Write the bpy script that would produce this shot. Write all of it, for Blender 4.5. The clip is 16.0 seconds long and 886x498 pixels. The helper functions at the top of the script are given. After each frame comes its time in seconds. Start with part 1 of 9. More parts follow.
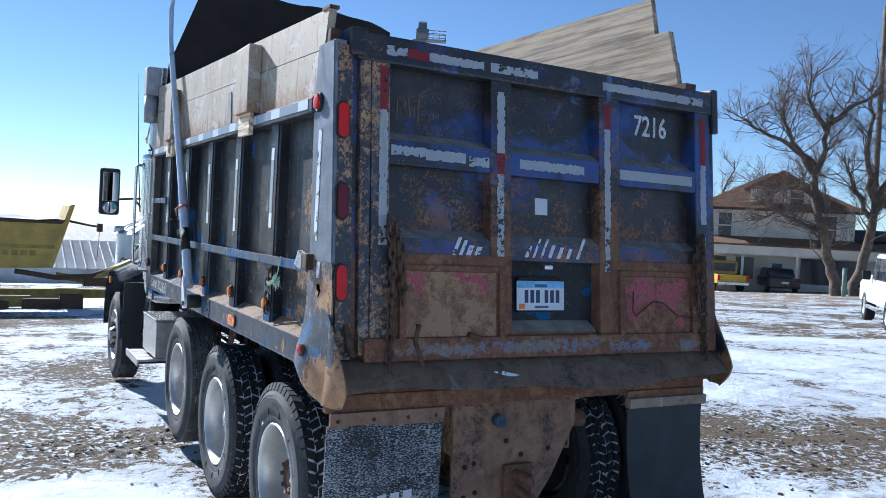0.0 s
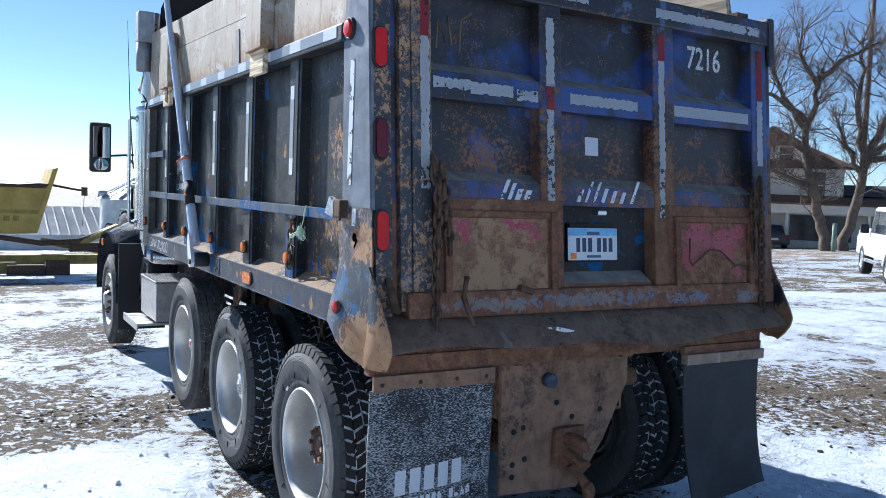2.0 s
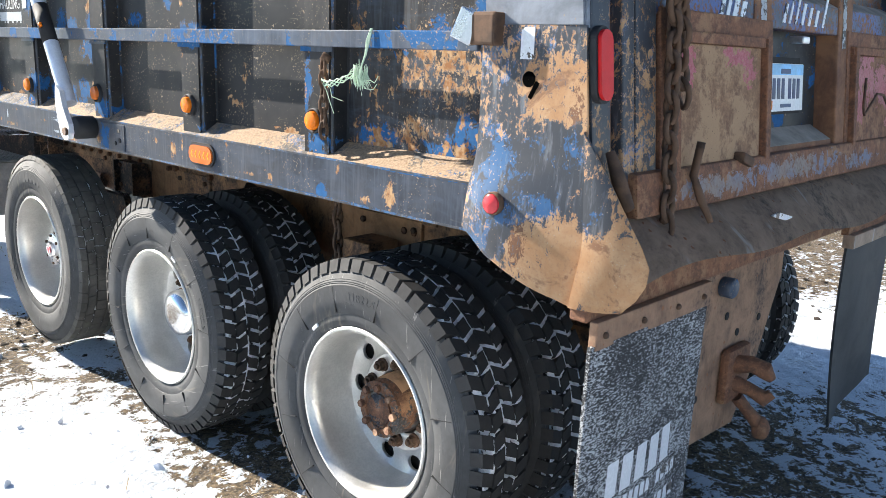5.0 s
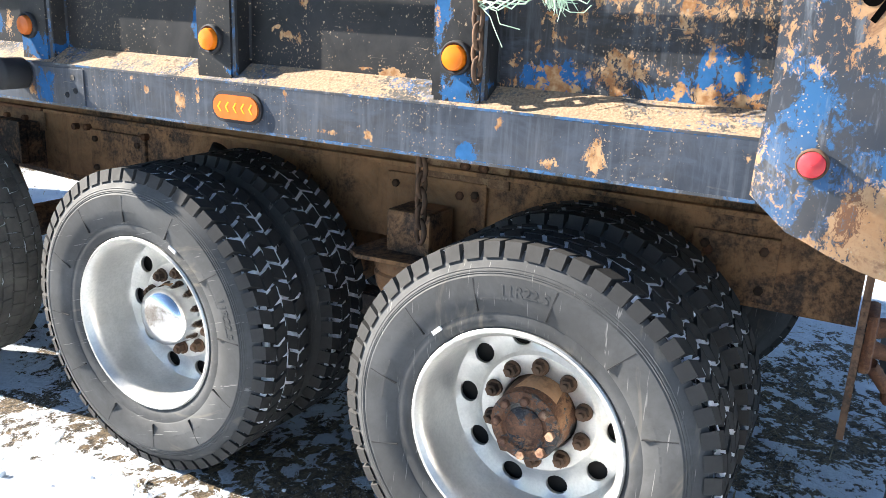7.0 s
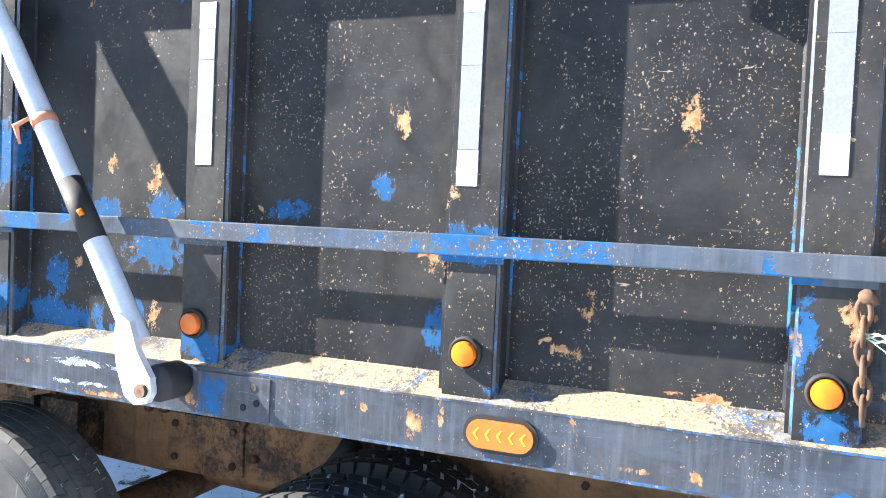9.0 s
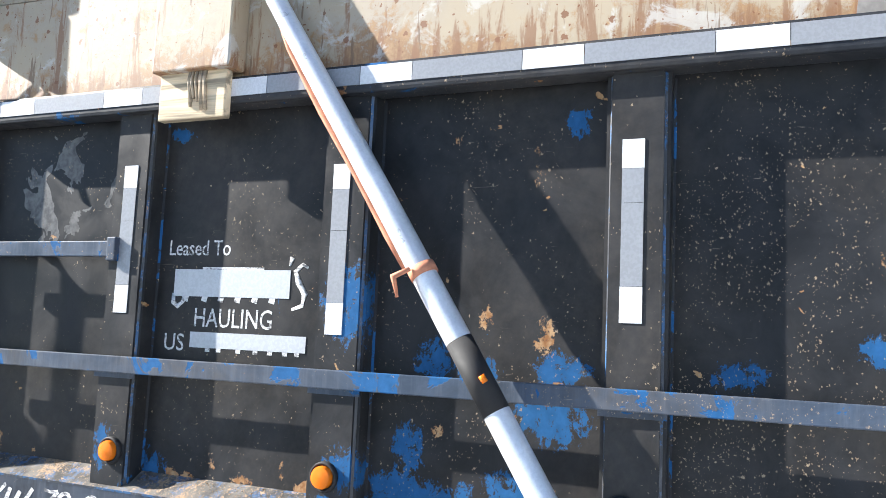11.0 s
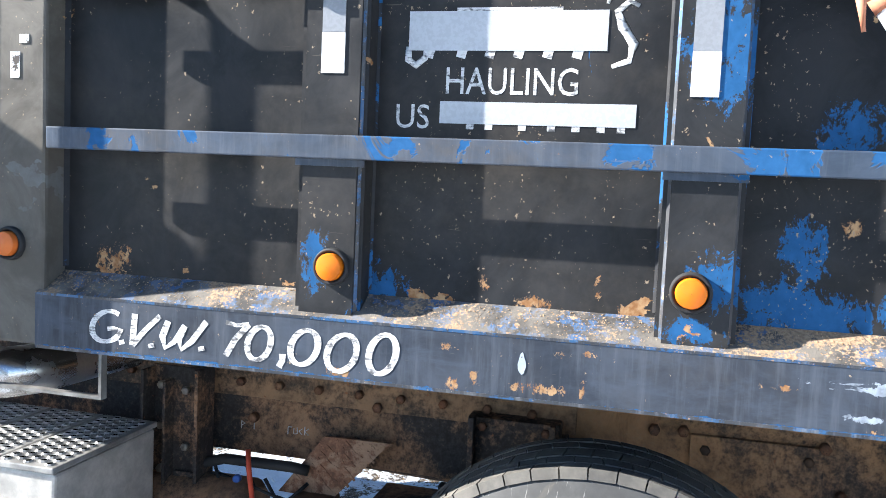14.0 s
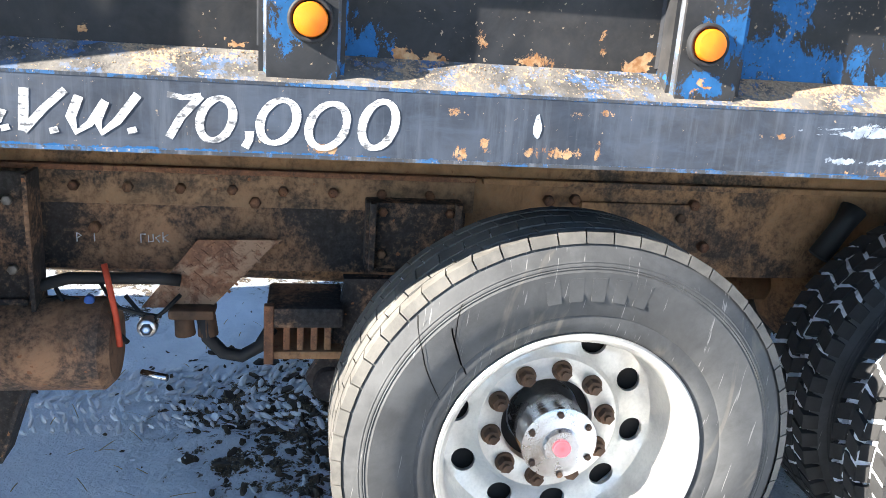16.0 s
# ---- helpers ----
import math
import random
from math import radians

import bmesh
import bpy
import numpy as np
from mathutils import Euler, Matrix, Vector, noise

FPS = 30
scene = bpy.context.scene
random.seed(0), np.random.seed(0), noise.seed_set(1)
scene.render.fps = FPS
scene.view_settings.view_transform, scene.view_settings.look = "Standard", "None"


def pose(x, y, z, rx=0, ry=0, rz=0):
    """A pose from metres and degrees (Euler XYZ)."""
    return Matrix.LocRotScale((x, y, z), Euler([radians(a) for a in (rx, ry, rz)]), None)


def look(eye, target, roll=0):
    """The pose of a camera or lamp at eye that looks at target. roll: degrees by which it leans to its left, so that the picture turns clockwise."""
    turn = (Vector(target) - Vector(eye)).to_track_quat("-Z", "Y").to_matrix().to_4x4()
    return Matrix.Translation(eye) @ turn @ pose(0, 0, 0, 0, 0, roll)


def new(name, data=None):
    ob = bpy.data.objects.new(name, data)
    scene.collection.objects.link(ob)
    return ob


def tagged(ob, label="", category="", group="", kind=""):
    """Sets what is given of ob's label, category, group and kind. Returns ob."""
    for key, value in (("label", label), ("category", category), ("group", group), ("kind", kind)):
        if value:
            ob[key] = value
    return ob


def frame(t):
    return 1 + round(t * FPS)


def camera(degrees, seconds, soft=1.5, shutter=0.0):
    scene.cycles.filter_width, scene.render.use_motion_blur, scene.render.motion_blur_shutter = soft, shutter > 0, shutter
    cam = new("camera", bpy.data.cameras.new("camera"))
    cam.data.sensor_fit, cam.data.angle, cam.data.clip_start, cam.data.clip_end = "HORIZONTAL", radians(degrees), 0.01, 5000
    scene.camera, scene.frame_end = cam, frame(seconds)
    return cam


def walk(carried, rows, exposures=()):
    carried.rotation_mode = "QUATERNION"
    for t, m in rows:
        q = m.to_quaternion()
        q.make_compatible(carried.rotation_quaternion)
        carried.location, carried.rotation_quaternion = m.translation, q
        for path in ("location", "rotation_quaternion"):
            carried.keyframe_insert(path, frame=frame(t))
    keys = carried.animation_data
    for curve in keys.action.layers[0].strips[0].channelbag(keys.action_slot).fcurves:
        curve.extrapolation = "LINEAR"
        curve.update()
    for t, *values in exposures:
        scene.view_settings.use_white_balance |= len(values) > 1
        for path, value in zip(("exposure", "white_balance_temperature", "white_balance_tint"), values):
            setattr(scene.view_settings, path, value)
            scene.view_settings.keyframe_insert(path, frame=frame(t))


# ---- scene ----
cam = camera(56.7, 16.0, soft=0.8)
EXPOSURES = [(0.0, 0.81, 5500, 10), (2.0, 0.91, 5600, 10), (3.2, 1.17, 5900, 10), (5.3, 1.82, 6700, 10), (7.0, 2.12, 6700, 10), (7.5, 2.25, 6700, 10), (8.0, 2.35, 6500, 10), (8.5, 2.68, 6350, 10), (9.2, 2.47, 6400, 10), (10.2, 1.89, 6500, 10), (12.3, 1.73, 6000, 10), (13.0, 1.48, 6100, 10), (13.5, 1.47, 6050, 10), (14.0, 2.09, 6250, 10), (14.5, 2.40, 6500, 10), (15.0, 2.46, 6480, 10), (16.0, 2.48, 6520, 10)]
PATH = [
    (0, (-1.414, -3.52, 1.889), (-0.44, -1.774, 1.841), 3.1),
    (0.5, (-1.419, -3.521, 1.867), (-0.448, -1.774, 1.809), 2.8),
    (1, (-1.433, -3.463, 1.838), (-0.465, -1.715, 1.76), 2.7),
    (1.5, (-1.433, -3.275, 1.793), (-0.439, -1.542, 1.696), 2.7),
    (2, (-1.461, -3.034, 1.786), (-0.453, -1.312, 1.648), 2.3),
    (2.5, (-1.528, -2.72, 1.745), (-0.484, -1.027, 1.533), 1.7),
    (3, (-1.582, -2.378, 1.722), (-0.482, -0.733, 1.433), 1.3),
    (3.2, (-1.577, -2.241, 1.703), (-0.449, -0.618, 1.395), 1.4),
    (5.3, (-1.648, -0.876, 1.608), (-0.178, 0.39, 1.123), 2.0),
    (5.5, (-1.669, -0.763, 1.594), (-0.165, 0.456, 1.092), 1.9),
    (6, (-1.716, -0.454, 1.586), (-0.147, 0.651, 1.024), 1.6),
    (6.5, (-1.764, -0.164, 1.555), (-0.139, 0.842, 0.965), 1.9),
    (7, (-1.734, 0.119, 1.523), (-0.045, 1.03, 0.96), 2.6),
    (7.5, (-1.733, 0.359, 1.564), (0.0, 1.22, 1.06), 2.8),
    (8, (-1.785, 0.655, 1.634), (-0.001, 1.467, 1.238), 2.8),
    (8.5, (-1.803, 0.908, 1.676), (0.031, 1.674, 1.454), 2.8),
    (9, (-1.794, 1.146, 1.725), (0.057, 1.899, 1.651), 2.6),
    (9.2, (-1.812, 1.256, 1.723), (0.049, 1.989, 1.723), 2.5),
    (9.5, (-1.844, 1.424, 1.739), (0.023, 2.139, 1.809), 2.1),
    (10, (-1.902, 1.744, 1.784), (-0.03, 2.435, 1.912), 2.3),
    (10.2, (-1.904, 1.835, 1.789), (-0.042, 2.549, 1.938), 2.4),
    (12.3, (-1.899, 2.843, 1.782), (-0.126, 3.728, 2.054), 2.2),
    (12.5, (-1.866, 2.907, 1.77), (-0.104, 3.816, 2.039), 2.2),
    (13, (-1.735, 3.074, 1.711), (0.023, 4.008, 1.904), 2.4),
    (13.2, (-1.719, 3.154, 1.677), (0.072, 4.033, 1.82), 2.8),
    (13.5, (-1.662, 3.233, 1.619), (0.172, 4.028, 1.684), 2.8),
    (13.6, (-1.653, 3.271, 1.627), (0.206, 4.008, 1.635), 2.6),
    (14, (-1.624, 3.432, 1.596), (0.307, 3.93, 1.441), 2.6),
    (14.5, (-1.599, 3.609, 1.546), (0.369, 3.752, 1.216), 3.3),
    (15, (-1.53, 3.724, 1.473), (0.417, 3.557, 1.047), 3.9),
    (15.5, (-1.479, 3.899, 1.46), (0.43, 3.572, 0.959), 4.3),
    (16, (-1.487, 4.096, 1.451), (0.402, 3.762, 0.883), 4.0),
]
walk(cam, [(t, look(eye, target, roll)) for t, eye, target, roll in PATH], EXPOSURES)

# ---- world, sun, exposure ----
SUN_DIR = Vector((-1.0, 4.0, 2.3)).normalized()
sky_world = bpy.data.worlds.new("sky")
scene.world = sky_world
sky_world.use_nodes = True
wn = sky_world.node_tree.nodes
sky = wn.new("ShaderNodeTexSky")
sky.sky_type = "NISHITA"
sky.sun_disc = False
sky.sun_elevation = math.asin(SUN_DIR.z)
sky.sun_rotation = math.atan2(SUN_DIR.x, SUN_DIR.y)
sky.air_density, sky.dust_density, sky.ozone_density = 0.72, 0.0, 1.5
wn["Background"].inputs["Strength"].default_value = 0.067
tint = wn.new("ShaderNodeMix")
tint.data_type, tint.blend_type = "RGBA", "MULTIPLY"
tint.inputs["Factor"].default_value = 1.0
tint.inputs[7].default_value = (0.95, 1.0, 1.03, 1.0)
sky_world.node_tree.links.new(sky.outputs[0], tint.inputs[6])
sky_world.node_tree.links.new(tint.outputs[2], wn["Background"].inputs["Color"])
sun = new("sun", bpy.data.lights.new("sun", "SUN"))
sun.data.energy = 5.0
sun.data.angle = radians(0.53)
sun.data.color = (1.0, 0.95, 0.87)
sun.matrix_world = look(SUN_DIR * 60, (0, 0, 0))

# ---- materials ----
class Mat:
    """A small builder of node materials."""

    def __init__(self, name, rough=0.6, metal=0.0):
        self.m = bpy.data.materials.new(name)
        self.m.use_nodes = True
        self.t = self.m.node_tree
        self.b = self.t.nodes["Principled BSDF"]
        self.b.inputs["Roughness"].default_value = rough
        self.b.inputs["Metallic"].default_value = metal
        self.co = self.t.nodes.new("ShaderNodeTexCoord").outputs["Object"]

    def put(self, socket, value):
        if isinstance(value, (int, float)):
            socket.default_value = value
        elif isinstance(value, tuple):
            socket.default_value = (*value, 1.0)[:4] if len(value) == 3 and socket.type == "RGBA" else value
        else:
            self.t.links.new(value, socket)

    def scaled(self, sx, sy, sz, rot=(0, 0, 0)):
        n = self.t.nodes.new("ShaderNodeMapping")
        n.inputs["Scale"].default_value = (sx, sy, sz)
        n.inputs["Rotation"].default_value = rot
        self.t.links.new(self.co, n.inputs["Vector"])
        return n.outputs[0]

    def noise(self, scale, detail=4.0, rough=0.55, warp=0.0, co=None):
        n = self.t.nodes.new("ShaderNodeTexNoise")
        n.inputs["Scale"].default_value = scale
        n.inputs["Detail"].default_value = detail
        n.inputs["Roughness"].default_value = rough
        n.inputs["Distortion"].default_value = warp
        self.t.links.new(co or self.co, n.inputs["Vector"])
        return n.outputs["Fac"]

    def cells(self, scale, co=None, out="Distance"):
        n = self.t.nodes.new("ShaderNodeTexVoronoi")
        n.inputs["Scale"].default_value = scale
        self.t.links.new(co or self.co, n.inputs["Vector"])
        return n.outputs[out]

    def step(self, fac, lo, hi, a=0.0, b=1.0):
        n = self.t.nodes.new("ShaderNodeMapRange")
        n.interpolation_type = "SMOOTHSTEP"
        self.put(n.inputs["Value"], fac)
        for key, v in (("From Min", lo), ("From Max", hi), ("To Min", a), ("To Max", b)):
            n.inputs[key].default_value = v
        return n.outputs[0]

    def math(self, op, a, b=0.0):
        n = self.t.nodes.new("ShaderNodeMath")
        n.operation = op
        self.put(n.inputs[0], a)
        self.put(n.inputs[1], b)
        return n.outputs[0]

    def mix(self, fac, a, b):
        n = self.t.nodes.new("ShaderNodeMix")
        n.data_type = "RGBA"
        self.put(n.inputs["Factor"], fac)
        self.put(n.inputs[6], a)
        self.put(n.inputs[7], b)
        return n.outputs[2]

    def axis(self, name):
        n = self.t.nodes.new("ShaderNodeSeparateXYZ")
        self.t.links.new(self.co, n.inputs[0])
        return n.outputs[name]

    def spots(self, places, ragged, across="Y", reach=3.9):
        """One field that rises to 1 inside each spot (across, z, half width, half height), its rim broken up by a noise."""
        y, z = self.axis(across), self.axis("Z")
        total = None
        for cy, cz, hy, hz in places:
            dy = self.math("MULTIPLY", self.math("SUBTRACT", y, cy), 1.0 / hy)
            dz = self.math("MULTIPLY", self.math("SUBTRACT", z, cz), 1.0 / hz)
            d = self.math("ADD", self.math("MULTIPLY", dy, dy), self.math("MULTIPLY", dz, dz))
            total = d if total is None else self.math("MINIMUM", total, d)
        return self.step(self.math("ADD", total, self.math("MULTIPLY", ragged, 11.0)), reach + 2.25, reach + 2.35, 1.0, 0.0)

    def flecks(self, scale, share, size, spread=None, co=None, warp=0.35):
        """Scattered ragged chips: 1 inside them. share: how many cells hold one; size: their reach in cells; spread: a field that thins them out."""
        base = co or self.co
        n = self.t.nodes.new("ShaderNodeTexNoise")
        n.inputs["Scale"].default_value, n.inputs["Detail"].default_value, n.inputs["Roughness"].default_value = scale * 1.7, 5.0, 0.7
        self.t.links.new(base, n.inputs["Vector"])
        off = self.t.nodes.new("ShaderNodeVectorMath")
        off.operation = "MULTIPLY_ADD"
        self.t.links.new(n.outputs["Color"], off.inputs[0])
        off.inputs[1].default_value = (warp * 2.4 / scale,) * 3
        self.t.links.new(base, off.inputs[2])
        v = self.t.nodes.new("ShaderNodeTexVoronoi")
        v.inputs["Scale"].default_value = scale
        self.t.links.new(off.outputs[0], v.inputs["Vector"])
        rgb = self.t.nodes.new("ShaderNodeSeparateColor")
        self.t.links.new(v.outputs["Color"], rgb.inputs[0])
        chance = self.math("MULTIPLY", spread, share) if spread is not None else share
        reach = self.math("MULTIPLY", self.math("ADD", self.math("MULTIPLY", self.math("MULTIPLY", rgb.outputs[1], rgb.outputs[1]), 0.8), 0.2), size)
        return self.math("MULTIPLY", self.math("LESS_THAN", rgb.outputs[0], chance), self.math("LESS_THAN", v.outputs["Distance"], reach))

    def random(self):
        return self.t.nodes.new("ShaderNodeObjectInfo").outputs["Random"]

    def island(self):
        return self.t.nodes.new("ShaderNodeNewGeometry").outputs["Random Per Island"]

    def bump(self, height, strength=0.3, distance=0.01):
        n = self.t.nodes.new("ShaderNodeBump")
        n.inputs["Strength"].default_value = strength
        n.inputs["Distance"].default_value = distance
        self.t.links.new(height, n.inputs["Height"])
        self.t.links.new(n.outputs[0], self.b.inputs["Normal"])

    def done(self, color=None, rough=None, metal=None):
        if color is not None:
            self.put(self.b.inputs["Base Color"], color)
        if rough is not None:
            self.put(self.b.inputs["Roughness"], rough)
        if metal is not None:
            self.put(self.b.inputs["Metallic"], metal)
        return self.m


RUST = (0.225, 0.098, 0.048)
RUST_DARK = (0.105, 0.050, 0.030)
TAN = (0.44, 0.28, 0.15)
BLUE = (0.014, 0.082, 0.205)
BLACK = (0.017, 0.018, 0.020)


def plain(name, color, rough=0.5, metal=0.0, vary=0.25, scale=14.0, grain=90.0, bump=0.12):
    """One paint or metal, with soft stains and fine grain."""
    m = Mat(name, rough, metal)
    a, g = m.noise(scale, 5, 0.6), m.noise(grain, 3)
    dark = tuple(c * (1 - vary) for c in color)
    light = tuple(min(1.0, c * (1 + vary)) for c in color)
    col = m.mix(m.step(a, 0.3, 0.7), dark, light)
    col = m.mix(m.step(g, 0.35, 0.75, 0.0, 0.25), col, tuple(c * 0.6 for c in color))
    m.bump(g, bump, 0.002)
    return m.done(col, m.step(a, 0.25, 0.75, max(0.05, rough - 0.1), min(1.0, rough + 0.12)))


def painted(name, blue=0.60, tan=0.66, dust=0.35, specks=1.0, streak=False, base=BLACK, blue_col=BLUE, foot=0.0, fine_chips=False, blues=(), tans=(), greys=(), whites=()):
    """Brushed-on black paint over blue, chipped to primer and rust. blue, tan: thresholds, lower is more."""
    m = Mat(name, 0.42)
    m.b.inputs["Specular IOR Level"].default_value = 0.14
    big, mid = m.noise(1.7, 4, 0.6, 0.4), m.noise(6.5, 6, 0.68, 0.6)
    fine = m.noise(38.0, 4, 0.6)
    col = m.mix(m.step(mid, 0.3, 0.75), base, tuple(c * 1.9 + 0.004 for c in base))
    film = m.math("MULTIPLY", m.step(big, 0.35, 0.7), m.step(fine, 0.3, 0.8, 0.4, 1.0))
    col = m.mix(m.math("MULTIPLY", film, dust), col, (0.115, 0.098, 0.08))
    if streak:
        st = m.noise(9.0, 4, 0.65, 0.0, m.scaled(1, 6, 0.5))
        col = m.mix(m.step(st, 0.44, 0.74, 0.0, 0.30), col, (0.15, 0.165, 0.19))
        brush = m.noise(7.0, 5, 0.7, 0.3, m.scaled(1, 0.6, 2.0))
        col = m.mix(m.step(brush, 0.46, 0.66, 0.0, 0.35), col, (0.085, 0.105, 0.14))
    bl = m.math("ADD", m.math("MULTIPLY", mid, 0.62), m.math("MULTIPLY", m.noise(2.6, 3, 0.5), 0.38))
    if foot:
        z = m.axis("Z")
        low = m.math("ADD", m.step(z, 1.33, 1.50, foot, 0.0), m.math("MULTIPLY", m.step(z, 1.56, 1.66), m.step(z, 1.68, 1.80, foot * 0.6, 0.0)))
        bl = m.math("ADD", bl, low)
    isblue = m.step(bl, blue, blue + 0.012)
    ragged = m.noise(26.0, 9, 0.80, 0.3, m.scaled(1.0, 1.1, 0.8))
    if greys:
        smear = m.spots(greys, m.noise(9.0, 4, 0.5, 0.6))
        col = m.mix(m.math("MULTIPLY", smear, m.step(fine, 0.3, 0.7, 0.35, 0.95)), col, (0.15, 0.15, 0.15))
    if whites:
        col = m.mix(m.math("MULTIPLY", m.spots(whites, m.noise(18.0, 8, 0.74, 1.0, m.scaled(1.0, 0.6, 1.6))), m.step(fine, 0.3, 0.65, 0.35, 1.0)), col, (0.36, 0.41, 0.47))
    if blues:
        isblue = m.math("MAXIMUM", isblue, m.spots(blues, ragged, reach=4.1))
    col = m.mix(isblue, col, m.mix(fine, tuple(c * 0.75 for c in blue_col), tuple(c * 1.5 + 0.01 for c in blue_col)))
    tn = m.noise(24.0 if fine_chips else 11.0, 7 if fine_chips else 5, 0.72 if fine_chips else 0.62, 0.3, m.scaled(1, 0.8, 0.7 if fine_chips else 1.15))
    if fine_chips:
        tn = m.math("ADD", m.math("MULTIPLY", tn, 0.6), m.math("MULTIPLY", m.noise(3.6, 4, 0.6, 0.2), 0.4))
    if foot:
        tn = m.math("ADD", tn, m.step(m.axis("Z"), 1.335, 1.43, 0.10, 0.0))
    istan = m.step(tn, tan, tan + 0.018)
    if tans:
        istan = m.math("MAXIMUM", istan, m.spots(tans, ragged, reach=3.35))
    tancol = m.mix(m.step(fine, 0.35, 0.65), TAN, (0.26, 0.12, 0.05))
    col = m.mix(istan, col, tancol)
    chipped = m.math("MAXIMUM", isblue, istan)
    if specks:
        # stone chips: fine ones everywhere, larger ones fewer, all thinning out towards the cab
        back = m.step(m.axis("Y"), 1.4, 3.6, 1.0, 0.30)
        patch = m.math("MULTIPLY", m.step(m.noise(2.8, 5, 0.7, 0.6), 0.42, 0.60, 0.06, 1.15), back)
        pale = m.mix(m.noise(55.0, 2), (0.22, 0.15, 0.09), (0.44, 0.35, 0.25))
        squat = m.scaled(1.0, 1.0, 0.8)
        for cell, share, size in ((190.0, 0.50, 0.36), (95.0, 0.26, 0.30), (40.0, 0.07, 0.26)):
            dot = m.flecks(cell, share * specks, size, patch, squat, 0.8)
            col = m.mix(m.math("MULTIPLY", dot, 0.92), col, pale)
        hair = m.step(m.noise(34.0, 3, 0.6, 0.5, m.scaled(1.0, 0.30, 3.4, (0.5, 0, 0))), 0.715, 0.73, 0.0, 0.7)
        col = m.mix(m.math("MULTIPLY", hair, patch), col, (0.34, 0.28, 0.21))
    m.bump(m.math("SUBTRACT", m.math("MULTIPLY", fine, 0.3), chipped), 0.35, 0.0015)
    return m.done(col, m.step(m.math("ADD", mid, m.math("MULTIPLY", chipped, 0.5)), 0.3, 0.95, 0.34, 0.85))


def flaking(name, bare=0.50, dark=0.5, grime=0.25, bared=(), kept=(), streaks=(), scuffed=0.6):
    """Blue and black paint flaking in small ragged scabs off tan rusty steel. bare: threshold, lower is barer."""
    m = Mat(name, 0.6)
    big, mid = m.noise(3.1, 5, 0.62, 0.8), m.noise(9.0, 6, 0.66, 0.5)
    flake, fine = m.noise(46.0, 9, 0.78, 0.4, m.scaled(1, 1.2, 0.8)), m.noise(120.0, 4, 0.6)
    steel = m.mix(m.step(mid, 0.35, 0.65), (0.36, 0.185, 0.082), (0.43, 0.26, 0.138))
    steel = m.mix(m.step(m.noise(5.0, 6, 0.7, 1.4), 0.56, 0.66, 0.0, 0.8), steel, (0.17, 0.080, 0.042))
    steel = m.mix(m.step(fine, 0.5, 0.75, 0.0, 0.45), steel, (0.20, 0.12, 0.07))
    paint = m.mix(m.step(m.math("ADD", m.math("MULTIPLY", mid, 0.6), m.math("MULTIPLY", flake, 0.4)), dark, dark + 0.04), (0.030, 0.034, 0.043), (0.020, 0.092, 0.215))
    scuff = m.noise(13.0, 5, 0.7, 0.0, m.scaled(1, 2.6, 0.45, (0.35, 0, 0)))
    paint = m.mix(m.step(scuff, 0.50, 0.72, 0.0, scuffed), paint, (0.20, 0.215, 0.24))
    paint = m.mix(m.step(big, 0.4, 0.7, 0.0, grime), paint, (0.14, 0.12, 0.10))
    field = m.math("ADD", m.math("MULTIPLY", flake, 0.60), m.math("ADD", m.math("MULTIPLY", big, 0.24), m.math("MULTIPLY", mid, 0.16)))
    for places, gain in ((bared, 0.085), (kept, -0.080)):
        for cy, cz, hy, hz in places:
            dy = m.math("MULTIPLY", m.math("SUBTRACT", m.axis("Y"), cy), 1.0 / hy)
            dz = m.math("MULTIPLY", m.math("SUBTRACT", m.axis("Z"), cz), 1.0 / hz)
            near = m.math("ADD", m.math("MULTIPLY", dy, dy), m.math("MULTIPLY", dz, dz))
            field = m.math("ADD", field, m.step(near, 0.2, 1.6, gain, 0.0))
    isbare = m.step(field, bare, bare + 0.012)
    if streaks:
        steel = m.mix(m.math("MULTIPLY", m.spots(streaks, flake), 0.85), steel, (0.13, 0.055, 0.028))
    col = m.mix(isbare, paint, steel)
    dot = m.math("LESS_THAN", m.cells(95.0), m.step(mid, 0.35, 0.7, 0.04, 0.20))
    col = m.mix(m.math("MULTIPLY", dot, 0.7), col, (0.40, 0.31, 0.21))
    m.bump(m.math("SUBTRACT", m.math("MULTIPLY", fine, 0.35), isbare), 0.3, 0.0012)
    return m.done(col, m.mix(isbare, (0.42, 0.42, 0.42), (0.82, 0.82, 0.82)))


